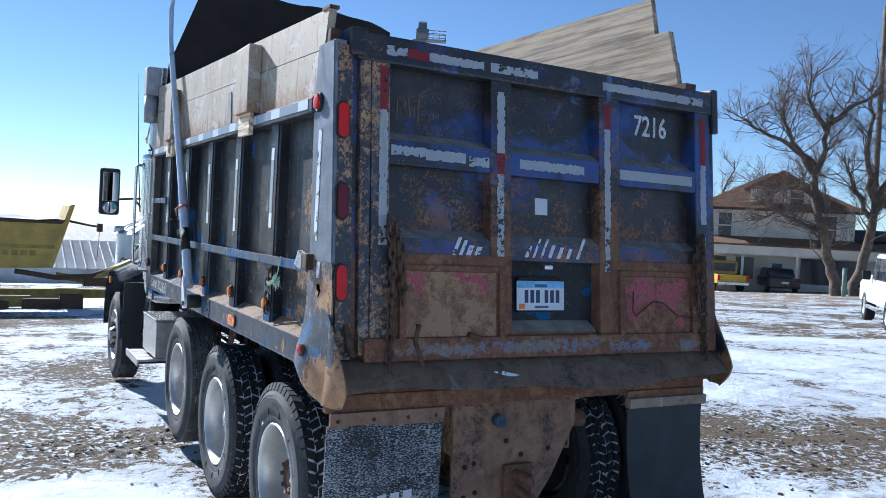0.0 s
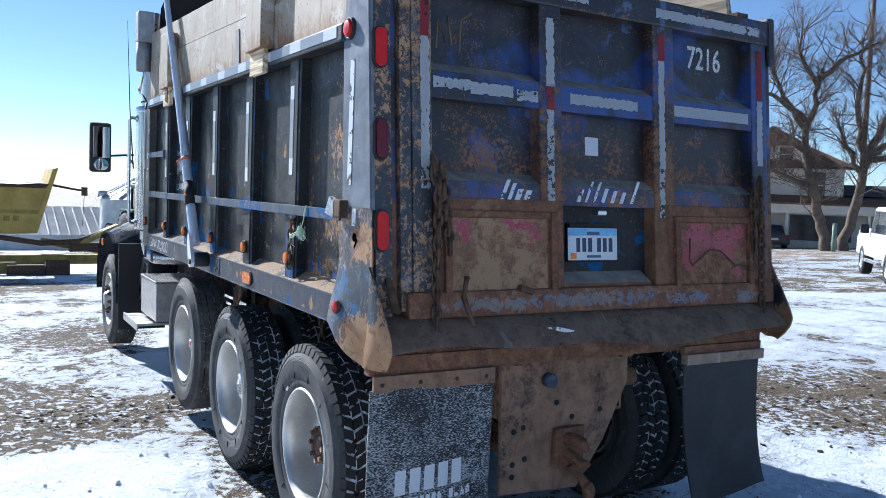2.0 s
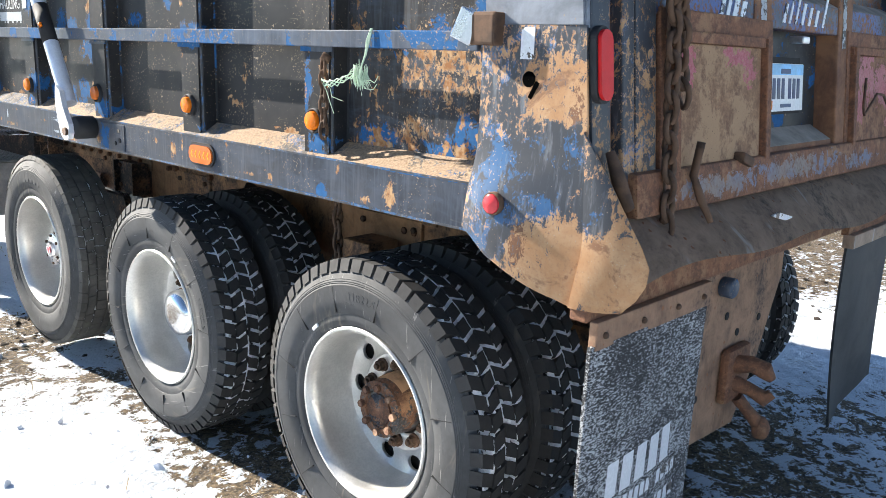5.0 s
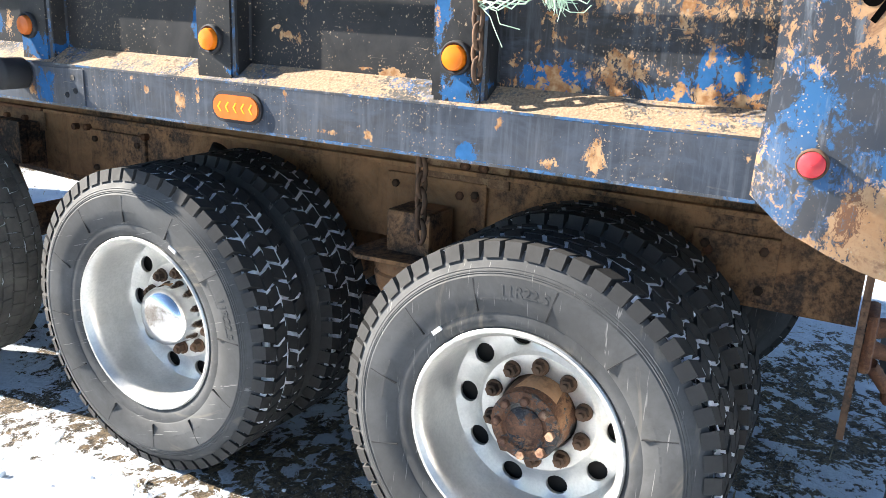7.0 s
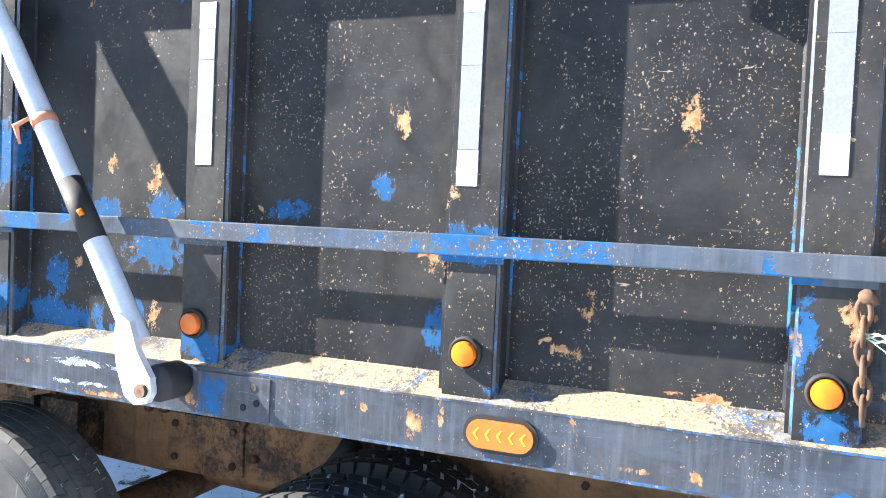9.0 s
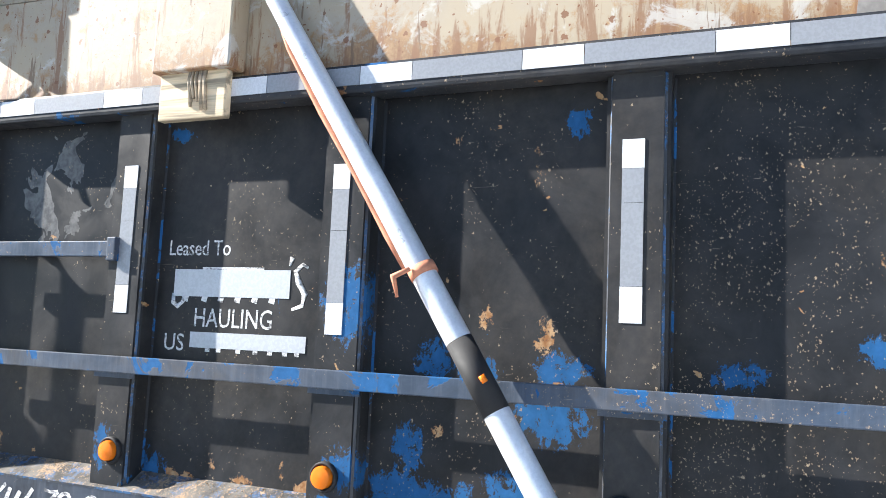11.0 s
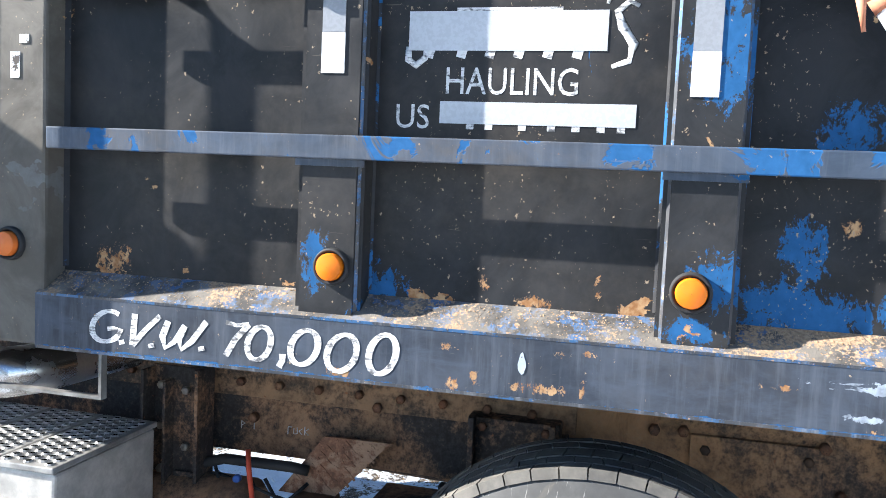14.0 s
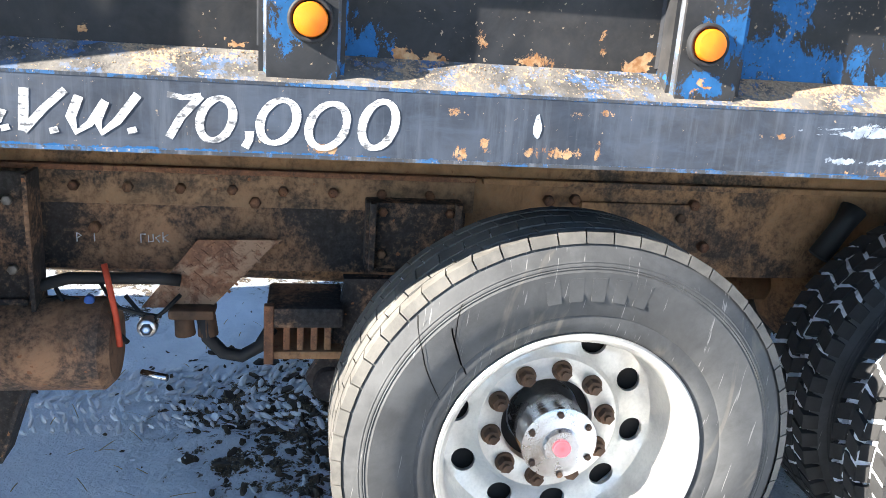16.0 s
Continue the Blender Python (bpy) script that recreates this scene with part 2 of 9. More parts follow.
def rusted(name, paint=0.58, amount=0.0, red=False, light=(0.285, 0.152, 0.078), grey=False, deep=RUST_DARK, mean=RUST, reds=(), pales=()):
    """Old blue and black paint giving way to scabbed rust. paint: threshold, higher is rustier."""
    m = Mat(name, 0.75)
    big, mid, fine = m.noise(3.2, 6, 0.68, 0.8), m.noise(19.0, 9, 0.76, 0.3), m.noise(85.0, 5, 0.66)
    rust = m.mix(m.step(mid, 0.36, 0.62), deep, mean)
    rust = m.mix(m.step(fine, 0.50, 0.66, 0.0, 0.6), rust, tuple(c * 1.35 for c in mean))
    rust = m.mix(m.step(m.math("ADD", m.math("MULTIPLY", m.noise(5.0, 5, 0.65, 0.5), 0.6), m.math("MULTIPLY", mid, 0.4)), 0.53 - amount * 0.6, 0.60 - amount * 0.6, 0.0, 0.85), rust, light)
    rust = m.mix(m.step(m.noise(7.0, 5, 0.7, 0.0, m.scaled(1, 2.4, 0.4)), 0.56, 0.70, 0.0, 0.5), rust, tuple(c * 0.6 for c in deep))
    pit = m.math("LESS_THAN", m.cells(110.0), m.step(mid, 0.35, 0.7, 0.02, 0.26))
    rust = m.mix(m.math("MULTIPLY", pit, 0.7), rust, tuple(c * 0.45 for c in deep))
    field = m.math("ADD", m.math("MULTIPLY", big, 0.5), m.math("ADD", m.math("MULTIPLY", mid, 0.38), m.math("MULTIPLY", fine, 0.12)))
    ispaint = m.step(field, paint, paint + 0.014)
    pc = m.mix(m.step(m.noise(4.0, 4, 0.6), 0.45, 0.6), (0.012, 0.013, 0.018), (0.018, 0.04, 0.15))
    if grey:
        pc = m.mix(m.step(fine, 0.48, 0.66), (0.016, 0.016, 0.018), (0.085, 0.08, 0.075))
    if red:
        pc = m.mix(m.step(fine, 0.3, 0.7), (0.29, 0.03, 0.045), (0.42, 0.09, 0.11))
    ragged = m.noise(22.0, 8, 0.76, 0.6)
    if pales:
        rust = m.mix(m.math("MULTIPLY", m.spots(pales, ragged, "X"), m.step(fine, 0.3, 0.6, 0.45, 0.95)), rust, m.mix(m.step(m.noise(3.0, 3), 0.45, 0.6), (0.25, 0.215, 0.19), (0.17, 0.20, 0.27)))
    if reds:
        ispaint = m.spots(reds, ragged, "X", 4.0)
    col = m.mix(ispaint, rust, pc)
    m.bump(m.math("ADD", m.math("MULTIPLY", mid, 0.8), m.math("ADD", m.math("MULTIPLY", fine, 0.4), ispaint)), 0.5, 0.003)
    return m.done(col, m.mix(ispaint, (0.85, 0.85, 0.85), (0.45, 0.45, 0.45)))


def dusty(name):
    """Dry tan dirt lying thick and thin over chipped black and blue paint."""
    m = Mat(name, 0.9)
    a, b, f = m.noise(4.5, 5, 0.65, 0.6), m.noise(20.0, 6, 0.7), m.noise(140.0, 3, 0.6)
    under = m.mix(m.step(b, 0.5, 0.56), (0.022, 0.022, 0.024), BLUE)
    dirt = m.mix(m.step(f, 0.3, 0.7), (0.205, 0.135, 0.082), (0.35, 0.245, 0.155))
    heap = m.math("ADD", m.math("ADD", m.math("MULTIPLY", a, 0.6), m.step(m.axis("Y"), 2.6, 3.7, 0.045, -0.055)), m.math("ADD", m.math("MULTIPLY", b, 0.25), m.math("MULTIPLY", f, 0.15)))
    col = m.mix(m.step(m.noise(9.0, 6, 0.7), 0.36, 0.62, 0.15, 0.75), under, (0.19, 0.17, 0.145))
    grains = m.math("MAXIMUM", m.flecks(60.0, 0.55, 0.42, m.step(heap, 0.34, 0.52, 0.35, 1.0)), m.flecks(150.0, 0.75, 0.42, m.step(heap, 0.34, 0.52, 0.45, 1.0)))
    col = m.mix(grains, col, dirt)
    col = m.mix(m.step(m.math("ADD", heap, m.math("MULTIPLY", m.noise(70.0, 4, 0.7), 0.25)), 0.605, 0.665), col, dirt)
    m.bump(m.math("ADD", m.math("ADD", f, b), m.math("MULTIPLY", grains, 0.6)), 0.6, 0.003)
    return m.done(col, 0.92)


def dirty_steel(name, dark=(0.020, 0.019, 0.019), dust=(0.315, 0.182, 0.100), cover=0.50, film=0.55, scraped=0.0):
    """Black frame paint under a coat of dry brown road dust, rubbed and run down in places. cover: threshold, lower is dustier."""
    m = Mat(name, 0.85)
    big, mid, fine = m.noise(1.9, 5, 0.6, 0.5), m.noise(8.0, 7, 0.72, 0.4), m.noise(70.0, 5, 0.68)
    run = m.noise(11.0, 5, 0.66, 0.2, m.scaled(1.0, 2.2, 0.35))
    dirt = m.mix(m.step(mid, 0.3, 0.7), tuple(c * 0.68 for c in dust), tuple(c * 1.25 for c in dust))
    dirt = m.mix(m.step(fine, 0.45, 0.75, 0.0, 0.35), dirt, (0.30, 0.21, 0.13))
    dirt = m.mix(m.step(run, 0.54, 0.70, 0.0, 0.55), dirt, tuple(c * 0.45 for c in dust))
    bare = m.mix(m.step(fine, 0.35, 0.7), dark, tuple(c * 3.0 for c in dark))
    bare = m.mix(m.step(big, 0.4, 0.65, film * 0.2, film), bare, dust)
    field = m.math("ADD", m.math("MULTIPLY", big, 0.42), m.math("ADD", m.math("MULTIPLY", mid, 0.34), m.math("MULTIPLY", fine, 0.24)))
    col = m.mix(m.step(field, cover - 0.075, cover + 0.045), bare, dirt)
    if scraped:
        line = m.noise(9.0, 4, 0.6, 0.3, m.scaled(1.7, 0.35, 0.35, (0, 0, 0.35)))
        col = m.mix(m.step(line, 0.60, 0.68, 0.0, scraped), col, (0.44, 0.40, 0.36))
    col = m.mix(m.flecks(46.0, 0.16, 0.30), col, (0.24, 0.105, 0.05))
    m.bump(m.math("ADD", m.math("MULTIPLY", mid, 0.7), m.math("MULTIPLY", fine, 0.5)), 0.35, 0.003)
    return m.done(col, 0.88)


def gate_paint(name, rusty=0.5, blue=0.46):
    """Tailgate plate: blue-black paint, speckled and scabbed with rust that gathers low down."""
    m = Mat(name, 0.5)
    big, mid, fine = m.noise(2.3, 5, 0.6, 0.6), m.noise(9.0, 6, 0.7, 0.4), m.noise(55.0, 4, 0.62)
    col = m.mix(m.step(big, blue, blue + 0.14), (0.019, 0.019, 0.022), (0.028, 0.066, 0.225))
    col = m.mix(m.step(m.noise(4.4, 5, 0.7, 0.6), 0.60, 0.68, 0.0, 0.7), col, (0.10, 0.17, 0.33))
    low = m.step(m.axis("Z"), 1.25, 2.6, 0.21, 0.0)
    field = m.math("ADD", m.math("ADD", m.math("MULTIPLY", mid, 0.32), m.math("MULTIPLY", fine, 0.48)), m.math("ADD", m.math("MULTIPLY", big, 0.2), low))
    isrust = m.step(field, 0.64 - rusty * 0.12, 0.70 - rusty * 0.12)
    rust = m.mix(m.step(mid, 0.35, 0.7), (0.13, 0.058, 0.032), (0.28, 0.135, 0.066))
    dot = m.flecks(120.0, 0.75, 0.50, m.step(mid, 0.38, 0.62, 0.1, 1.0))
    isrust = m.math("MAXIMUM", isrust, dot)
    col = m.mix(isrust, col, rust)
    dust = m.step(m.noise(6.0, 4, 0.6), 0.45, 0.8, 0.0, 0.35)
    col = m.mix(dust, col, (0.12, 0.095, 0.075))
    m.bump(m.math("ADD", m.math("MULTIPLY", isrust, 0.6), m.math("MULTIPLY", fine, 0.6)), 0.4, 0.002)
    return m.done(col, m.mix(isrust, (0.4, 0.4, 0.4), (0.85, 0.85, 0.85)))


def tape_mat(name, color=(0.62, 0.63, 0.65), worn=0.60):
    """Reflective tape, dulled, torn away to the paint in places."""
    m = Mat(name, 0.35)
    a, f = m.noise(16.0, 5, 0.7), m.noise(120.0, 2)
    col = m.mix(m.step(f, 0.4, 0.6, 0.0, 0.25), color, tuple(c * 0.6 for c in color))
    if worn < 1:
        col = m.mix(m.step(a, worn, worn + 0.02), col, (0.06, 0.045, 0.035))
    m.bump(f, 0.1, 0.0008)
    return m.done(col, 0.35)


def brushed_white(name):
    """White sign paint laid on with a dry brush, thin in streaks and flecked away."""
    m = Mat(name, 0.6)
    s, f = m.noise(60.0, 5, 0.7, 0.0, m.scaled(1, 0.5, 2.2, (0.6, 0, 0))), m.noise(95.0, 5, 0.7)
    big = m.noise(8.0, 4, 0.6)
    thin = m.math("ADD", m.math("MULTIPLY", s, 0.5), m.math("ADD", m.math("MULTIPLY", f, 0.3), m.math("MULTIPLY", big, 0.2)))
    col = m.mix(m.step(thin, 0.485, 0.585), (0.66, 0.66, 0.65), (0.10, 0.10, 0.105))
    m.bump(s, 0.15, 0.001)
    return m.done(col, 0.6)


def lamp_mat(name, color, rough=0.25):
    m = Mat(name, rough)
    m.b.inputs["Specular IOR Level"].default_value = 0.3
    f = m.cells(260.0)
    m.bump(f, 0.12, 0.001)
    return m.done(m.mix(m.step(m.noise(30.0, 4), 0.35, 0.8, 0.0, 0.3), color, tuple(c * 0.45 for c in color)), rough)


def tyre_mat(name, dust=0.5, tint=(0.12, 0.118, 0.11), snow=0.0, snow_scale=26.0, scratched=False):
    m = Mat(name, 0.75)
    a, f = m.noise(9.0, 8, 0.75, 0.3), m.noise(60.0, 4)
    col = m.mix(f, (0.012, 0.012, 0.012), (0.028, 0.028, 0.029))
    blotch = m.step(m.noise(3.4, 5, 0.66, 0.6), 0.34, 0.66, 0.45, 1.0)
    col = m.mix(m.math("MULTIPLY", m.math("MULTIPLY", m.step(a, 0.1, 0.7), blotch), dust), col, tint)
    if scratched:
        for turn in (0.5, -0.7, 1.3):
            sc = m.noise(30.0, 3, 0.6, 0.4, m.scaled(1.0, 3.2, 0.16, (turn, 0, 0)))
            col = m.mix(m.step(sc, 0.675, 0.72, 0.0, 0.5), col, (0.28, 0.275, 0.26))
        st = m.noise(5.0, 5, 0.6, 0.6, m.scaled(1.0, 1.6, 0.5))
        col = m.mix(m.step(st, 0.60, 0.70, 0.0, 0.35), col, (0.24, 0.205, 0.15))
    if snow:
        s = m.noise(snow_scale, 4, 0.6, 0.5)
        col = m.mix(m.step(s, snow, snow + 0.03), col, (0.78, 0.80, 0.84))
    m.bump(f, 0.25, 0.0015)
    return m.done(col, m.step(a, 0.2, 0.8, 0.62, 0.88))


def frayed_rubber(name):
    """Reinforced rubber scuffed down to its pale fibres."""
    m = Mat(name, 0.8)
    a, f = m.noise(5.0, 5, 0.62, 0.4), m.noise(150.0, 4, 0.7, 0.0, m.scaled(0.55, 1.0, 1.5))
    col = m.mix(m.noise(40.0, 3), (0.014, 0.014, 0.015), (0.034, 0.034, 0.036))
    worn = m.math("ADD", m.math("MULTIPLY", f, 0.72), m.math("MULTIPLY", a, 0.28))
    col = m.mix(m.step(worn, 0.492, 0.565, 0.0, 0.9), col, (0.46, 0.47, 0.48))
    m.bump(f, 0.6, 0.003)
    return m.done(col, 0.85)


def wood_mat(name, color=(0.40, 0.33, 0.24), grey=0.5, rust=False):
    """Weathered board whose grain runs along Y."""
    m = Mat(name, 0.8)
    g = m.noise(22.0, 5, 0.6, 0.3, m.scaled(1.4, 0.06, 1.4))
    a = m.noise(3.0, 5, 0.6)
    col = m.mix(m.step(g, 0.40, 0.64), tuple(c * 1.2 for c in color), tuple(c * 0.38 for c in color))
    col = m.mix(m.step(a, 0.35, 0.7, 0.0, grey), col, (0.38, 0.35, 0.31))
    if rust:
        col = m.mix(m.step(m.noise(7.0, 6, 0.72, 0.5), 0.50, 0.60), col, m.mix(m.noise(40.0), RUST, (0.22, 0.11, 0.05)))
    m.bump(g, 0.5, 0.004)
    return m.done(col, 0.82)


def cream_board(name):
    """Cream paint on a board, bled with rust that gathers along its lower edge and in scratches."""
    m = Mat(name, 0.6)
    a, b, f = m.noise(2.6, 5, 0.62, 0.5), m.noise(24.0, 9, 0.76, 0.4), m.noise(80.0, 4, 0.6)
    col = m.mix(m.step(a, 0.35, 0.7), (0.40, 0.325, 0.225), (0.35, 0.30, 0.235))
    col = m.mix(m.step(f, 0.45, 0.8, 0.0, 0.3), col, (0.40, 0.35, 0.27))
    edge = m.step(m.axis("Z"), 2.50, 2.66, 0.13, 0.0)
    field = m.math("ADD", m.math("ADD", m.math("MULTIPLY", b, 0.6), m.math("MULTIPLY", a, 0.4)), edge)
    col = m.mix(m.step(field, 0.535, 0.63), col, m.mix(m.step(b, 0.4, 0.65), (0.24, 0.13, 0.06), (0.36, 0.22, 0.11)))
    run = m.noise(15.0, 6, 0.7, 0.3, m.scaled(1, 1.4, 0.16))
    col = m.mix(m.step(m.math("ADD", run, m.math("MULTIPLY", edge, 0.8)), 0.56, 0.66, 0.0, 0.8), col, (0.22, 0.105, 0.05))
    col = m.mix(m.step(m.noise(6.0, 6, 0.7, 0.6), 0.55, 0.63, 0.0, 0.75), col, (0.50, 0.48, 0.44))
    fleck = m.math("MAXIMUM", m.flecks(34.0, 0.30, 0.34, m.step(a, 0.4, 0.62, 0.3, 1.0)), m.flecks(90.0, 0.42, 0.36, m.step(a, 0.4, 0.62, 0.4, 1.0)))
    col = m.mix(m.math("MULTIPLY", fleck, 0.9), col, (0.20, 0.085, 0.038))
    scratch = m.noise(24.0, 4, 0.6, 0.0, m.scaled(1, 1.3, 0.12, (0.25, 0, 0)))
    col = m.mix(m.step(scratch, 0.66, 0.69, 0.0, 0.8), col, (0.16, 0.10, 0.06))
    m.bump(m.math("ADD", b, f), 0.25, 0.002)
    return m.done(col, 0.62)


def ground_mat():
    """Old snow over mud and dead grass."""
    m = Mat("snowy_ground", 0.85)
    a = m.noise(0.33, 3, 0.55, 0.4)
    b = m.noise(1.35, 6, 0.68, 0.8)
    c = m.noise(8.5, 7, 0.75, 0.6)
    d = m.noise(44.0, 5, 0.68)
    x, y = m.axis("X"), m.axis("Y")
    xw = m.math("ADD", x, m.math("MULTIPLY", m.math("SUBTRACT", b, 0.5), 2.6))
    yw = m.math("ADD", y, m.math("MULTIPLY", m.math("SUBTRACT", b, 0.5), 3.0))
    drift = m.math("MULTIPLY", m.math("MULTIPLY", m.step(xw, -3.6, -2.0), m.step(xw, -1.2, -0.2, 0.10, 0.0)), m.step(yw, 2.0, 3.8, 1.0, 0.0))
    shade = m.math("MULTIPLY", m.step(x, 0.1, 0.8), m.step(x, 2.0, 3.0, 0.035, 0.0))
    field = m.math("ADD", m.math("ADD", m.math("MULTIPLY", a, 0.27), m.math("MULTIPLY", b, 0.31)), m.math("ADD", m.math("MULTIPLY", c, 0.29), m.math("MULTIPLY", d, 0.13)))
    under = m.math("MULTIPLY", m.math("MULTIPLY", m.step(y, 3.7, 4.4), m.step(y, 6.5, 8.0, 1.0, 0.0)), m.math("MULTIPLY", m.step(x, 0.1, 0.5), m.step(x, 2.6, 3.6, 0.052, 0.0)))
    field = m.math("ADD", field, m.math("ADD", m.math("ADD", drift, shade), under))
    clump = m.step(m.noise(13.0, 5, 0.7, 0.5), 0.41, 0.58, -0.25, 1.7)
    # entry at y -14: unseen extra snow, added to bounce light onto the tailgate
    for cx, cy, hx, hy, gain in ((5.6, 1.9, 2.0, 1.2, -0.065), (11.5, 5.8, 6.0, 4.0, 0.05), (-0.45, 3.85, 0.75, 0.40, -0.115), (-0.85, 4.5, 0.5, 0.5, -0.10), (-1.0, 3.2, 0.5, 0.25, -0.10), (1.25, 4.10, 0.42, 0.65, -0.10), (0.0, -14.0, 18.0, 9.0, 0.09), (-0.75, 2.0, 0.8, 1.0, 0.07), (0.15, 1.7, 0.30, 0.9, -0.07),
                                 (1.1, 4.85, 0.45, 0.55, 0.10), (1.7, -0.3, 1.3, 0.9, -0.03), (0.5, 1.5, 0.7, 0.55, -0.03), (-0.1, 8.0, 0.9, 1.2, -0.06), (3.6, 1.2, 1.2, 1.2, 0.06)):
        dx = m.math("MULTIPLY", m.math("SUBTRACT", x, cx), 1.0 / hx)
        dy = m.math("MULTIPLY", m.math("SUBTRACT", y, cy), 1.0 / hy)
        field = m.math("ADD", field, m.step(m.math("ADD", m.math("MULTIPLY", dx, dx), m.math("MULTIPLY", dy, dy)), 0.1, 1.8, gain, 0.0) if gain > 0 else m.math("MULTIPLY", m.step(m.math("ADD", m.math("MULTIPLY", dx, dx), m.math("MULTIPLY", dy, dy)), 0.1, 1.8, gain, 0.0), clump))
    snowy = m.step(field, 0.488, 0.498)
    snow = m.mix(m.step(c, 0.3, 0.7), (0.75, 0.815, 0.90), (0.84, 0.895, 0.965))
    snow = m.mix(m.step(field, 0.493, 0.510, 0.45, 0.0), snow, (0.45, 0.40, 0.34))
    mud = m.mix(m.step(d, 0.38, 0.62), (0.022, 0.016, 0.011), (0.17, 0.120, 0.068))
    mud = m.mix(m.step(m.noise(150.0, 3, 0.6), 0.60, 0.66, 0.0, 0.75), mud, (0.62, 0.63, 0.66))
    mud = m.mix(m.step(c, 0.42, 0.60), mud, m.mix(m.step(d, 0.4, 0.6), (0.060, 0.043, 0.024), (0.19, 0.135, 0.075)))
    straw = m.noise(110.0, 3, 0.7, 0.2, m.scaled(0.35, 1.6, 1, (0, 0, 0.7)))
    mud = m.mix(m.step(straw, 0.54, 0.70, 0.0, 0.55), mud, (0.40, 0.30, 0.165))
    far = m.math("MULTIPLY", m.step(y, 17.0, 22.0), m.step(x, 24.0, 30.0))
    mud = m.mix(far, mud, (0.30, 0.23, 0.155))
    bare = m.math("MULTIPLY", far, m.step(b, 0.42, 0.62, 1.0, 0.0))
    snowy = m.math("MULTIPLY", snowy, m.math("SUBTRACT", 1.0, bare))
    col = m.mix(snowy, mud, snow)
    height = m.math("ADD", m.math("MULTIPLY", m.step(field, 0.48, 0.56), 1.0), m.math("ADD", m.math("MULTIPLY", c, 1.0), m.math("MULTIPLY", d, 0.8)))
    m.bump(height, 0.8, 0.05)
    return m.done(col, m.mix(snowy, (0.95, 0.95, 0.95), (0.55, 0.55, 0.55)))


PANEL_BLUE = ((1.673, 2.34, 0.035, 0.05), (2.722, 2.334, 0.03, 0.03), (2.757, 1.717, 0.06, 0.04), (2.793, 1.60, 0.09, 0.06), (3.107, 1.371, 0.16, 0.05), (2.069, 1.796, 0.03, 0.03), (2.348, 1.729, 0.05, 0.03), (2.965, 1.707, 0.06, 0.03),
              (3.085, 1.738, 0.05, 0.04), (3.976, 2.372, 0.04, 0.02), (3.157, 1.493, 0.04, 0.05), (3.198, 1.384, 0.11, 0.05), (2.886, 1.405, 0.06, 0.05), (3.998, 1.365, 0.05, 0.05), (1.90, 1.46, 0.05, 0.05), (0.82, 1.39, 0.09, 0.05), (0.40, 1.60, 0.05, 0.16))
PANEL_TAN = ((2.799, 1.798, 0.025, 0.05), (2.955, 1.832, 0.022, 0.04), (2.828, 2.222, 0.012, 0.05), (2.028, 1.972, 0.035, 0.045), (1.928, 1.63, 0.03, 0.05), (1.528, 1.535, 0.03, 0.05), (3.049, 2.309, 0.012, 0.012), (2.782, 1.409, 0.03, 0.05),
             (4.678, 1.377, 0.05, 0.05), (3.071, 1.549, 0.022, 0.022), (3.476, 1.359, 0.025, 0.015), (3.777, 1.397, 0.02, 0.02), (3.659, 1.36, 0.05, 0.015), (3.537, 1.407, 0.01, 0.03), (1.584, 1.43, 0.05, 0.02), (1.39, 1.469, 0.015, 0.015), (1.33, 1.96, 0.03, 0.06))
M_PANEL = painted("black_body_paint", 0.665, 0.695, 0.32, base=(0.014, 0.015, 0.017), foot=0.05, blues=PANEL_BLUE, tans=PANEL_TAN, greys=((4.50, 2.25, 0.13, 0.12), (4.41, 2.27, 0.13, 0.11), (4.52, 2.13, 0.05, 0.09)))
M_PANEL_WORN = painted("worn_body_paint", 0.60, 0.570, 0.5, foot=0.05, blues=((0.82, 1.38, 0.08, 0.04), (0.44, 1.41, 0.07, 0.05), (0.42, 1.75, 0.04, 0.14)), tans=((0.56, 1.60, 0.26, 0.12), (0.66, 1.41, 0.10, 0.05), (0.60, 2.0, 0.10, 0.14)), streak=True, fine_chips=True)
M_POST = painted("black_post_paint", 0.665, 0.70, 0.36, specks=0.6, foot=0.09, blues=((3.318, 1.865, 0.07, 0.09), (3.305, 1.438, 0.05, 0.05), (3.37, 1.335, 0.06, 0.025), (4.133, 1.42, 0.03, 0.06), (2.577, 1.36, 0.06, 0.05), (1.82, 1.675, 0.10, 0.035), (1.03, 1.34, 0.05, 0.04), (1.09, 1.52, 0.025, 0.08)), tans=((1.864, 1.779, 0.03, 0.03), (1.873, 1.61, 0.03, 0.03), (1.0, 1.56, 0.03, 0.05), (1.10, 1.50, 0.015, 0.04)))
RAIL_TAN = ((3.816, 1.268, 0.022, 0.012), (3.60, 1.270, 0.024, 0.012), (3.541, 1.277, 0.02, 0.008), (3.818, 1.195, 0.016, 0.016), (3.774, 1.206, 0.014, 0.016), (3.65, 1.199, 0.07, 0.014), (3.551, 1.204, 0.010, 0.024), (3.193, 1.249, 0.035, 0.008), (4.055, 1.190, 0.05, 0.010),
            (2.89, 1.185, 0.13, 0.010), (1.934, 1.232, 0.035, 0.035), (1.857, 1.262, 0.008, 0.06), (1.411, 1.201, 0.07, 0.007), (0.786, 1.20, 0.03, 0.014), (0.683, 1.229, 0.025, 0.06), (0.917, 1.271, 0.012, 0.02), (2.06, 1.258, 0.014, 0.016), (2.58, 1.222, 0.03, 0.05))
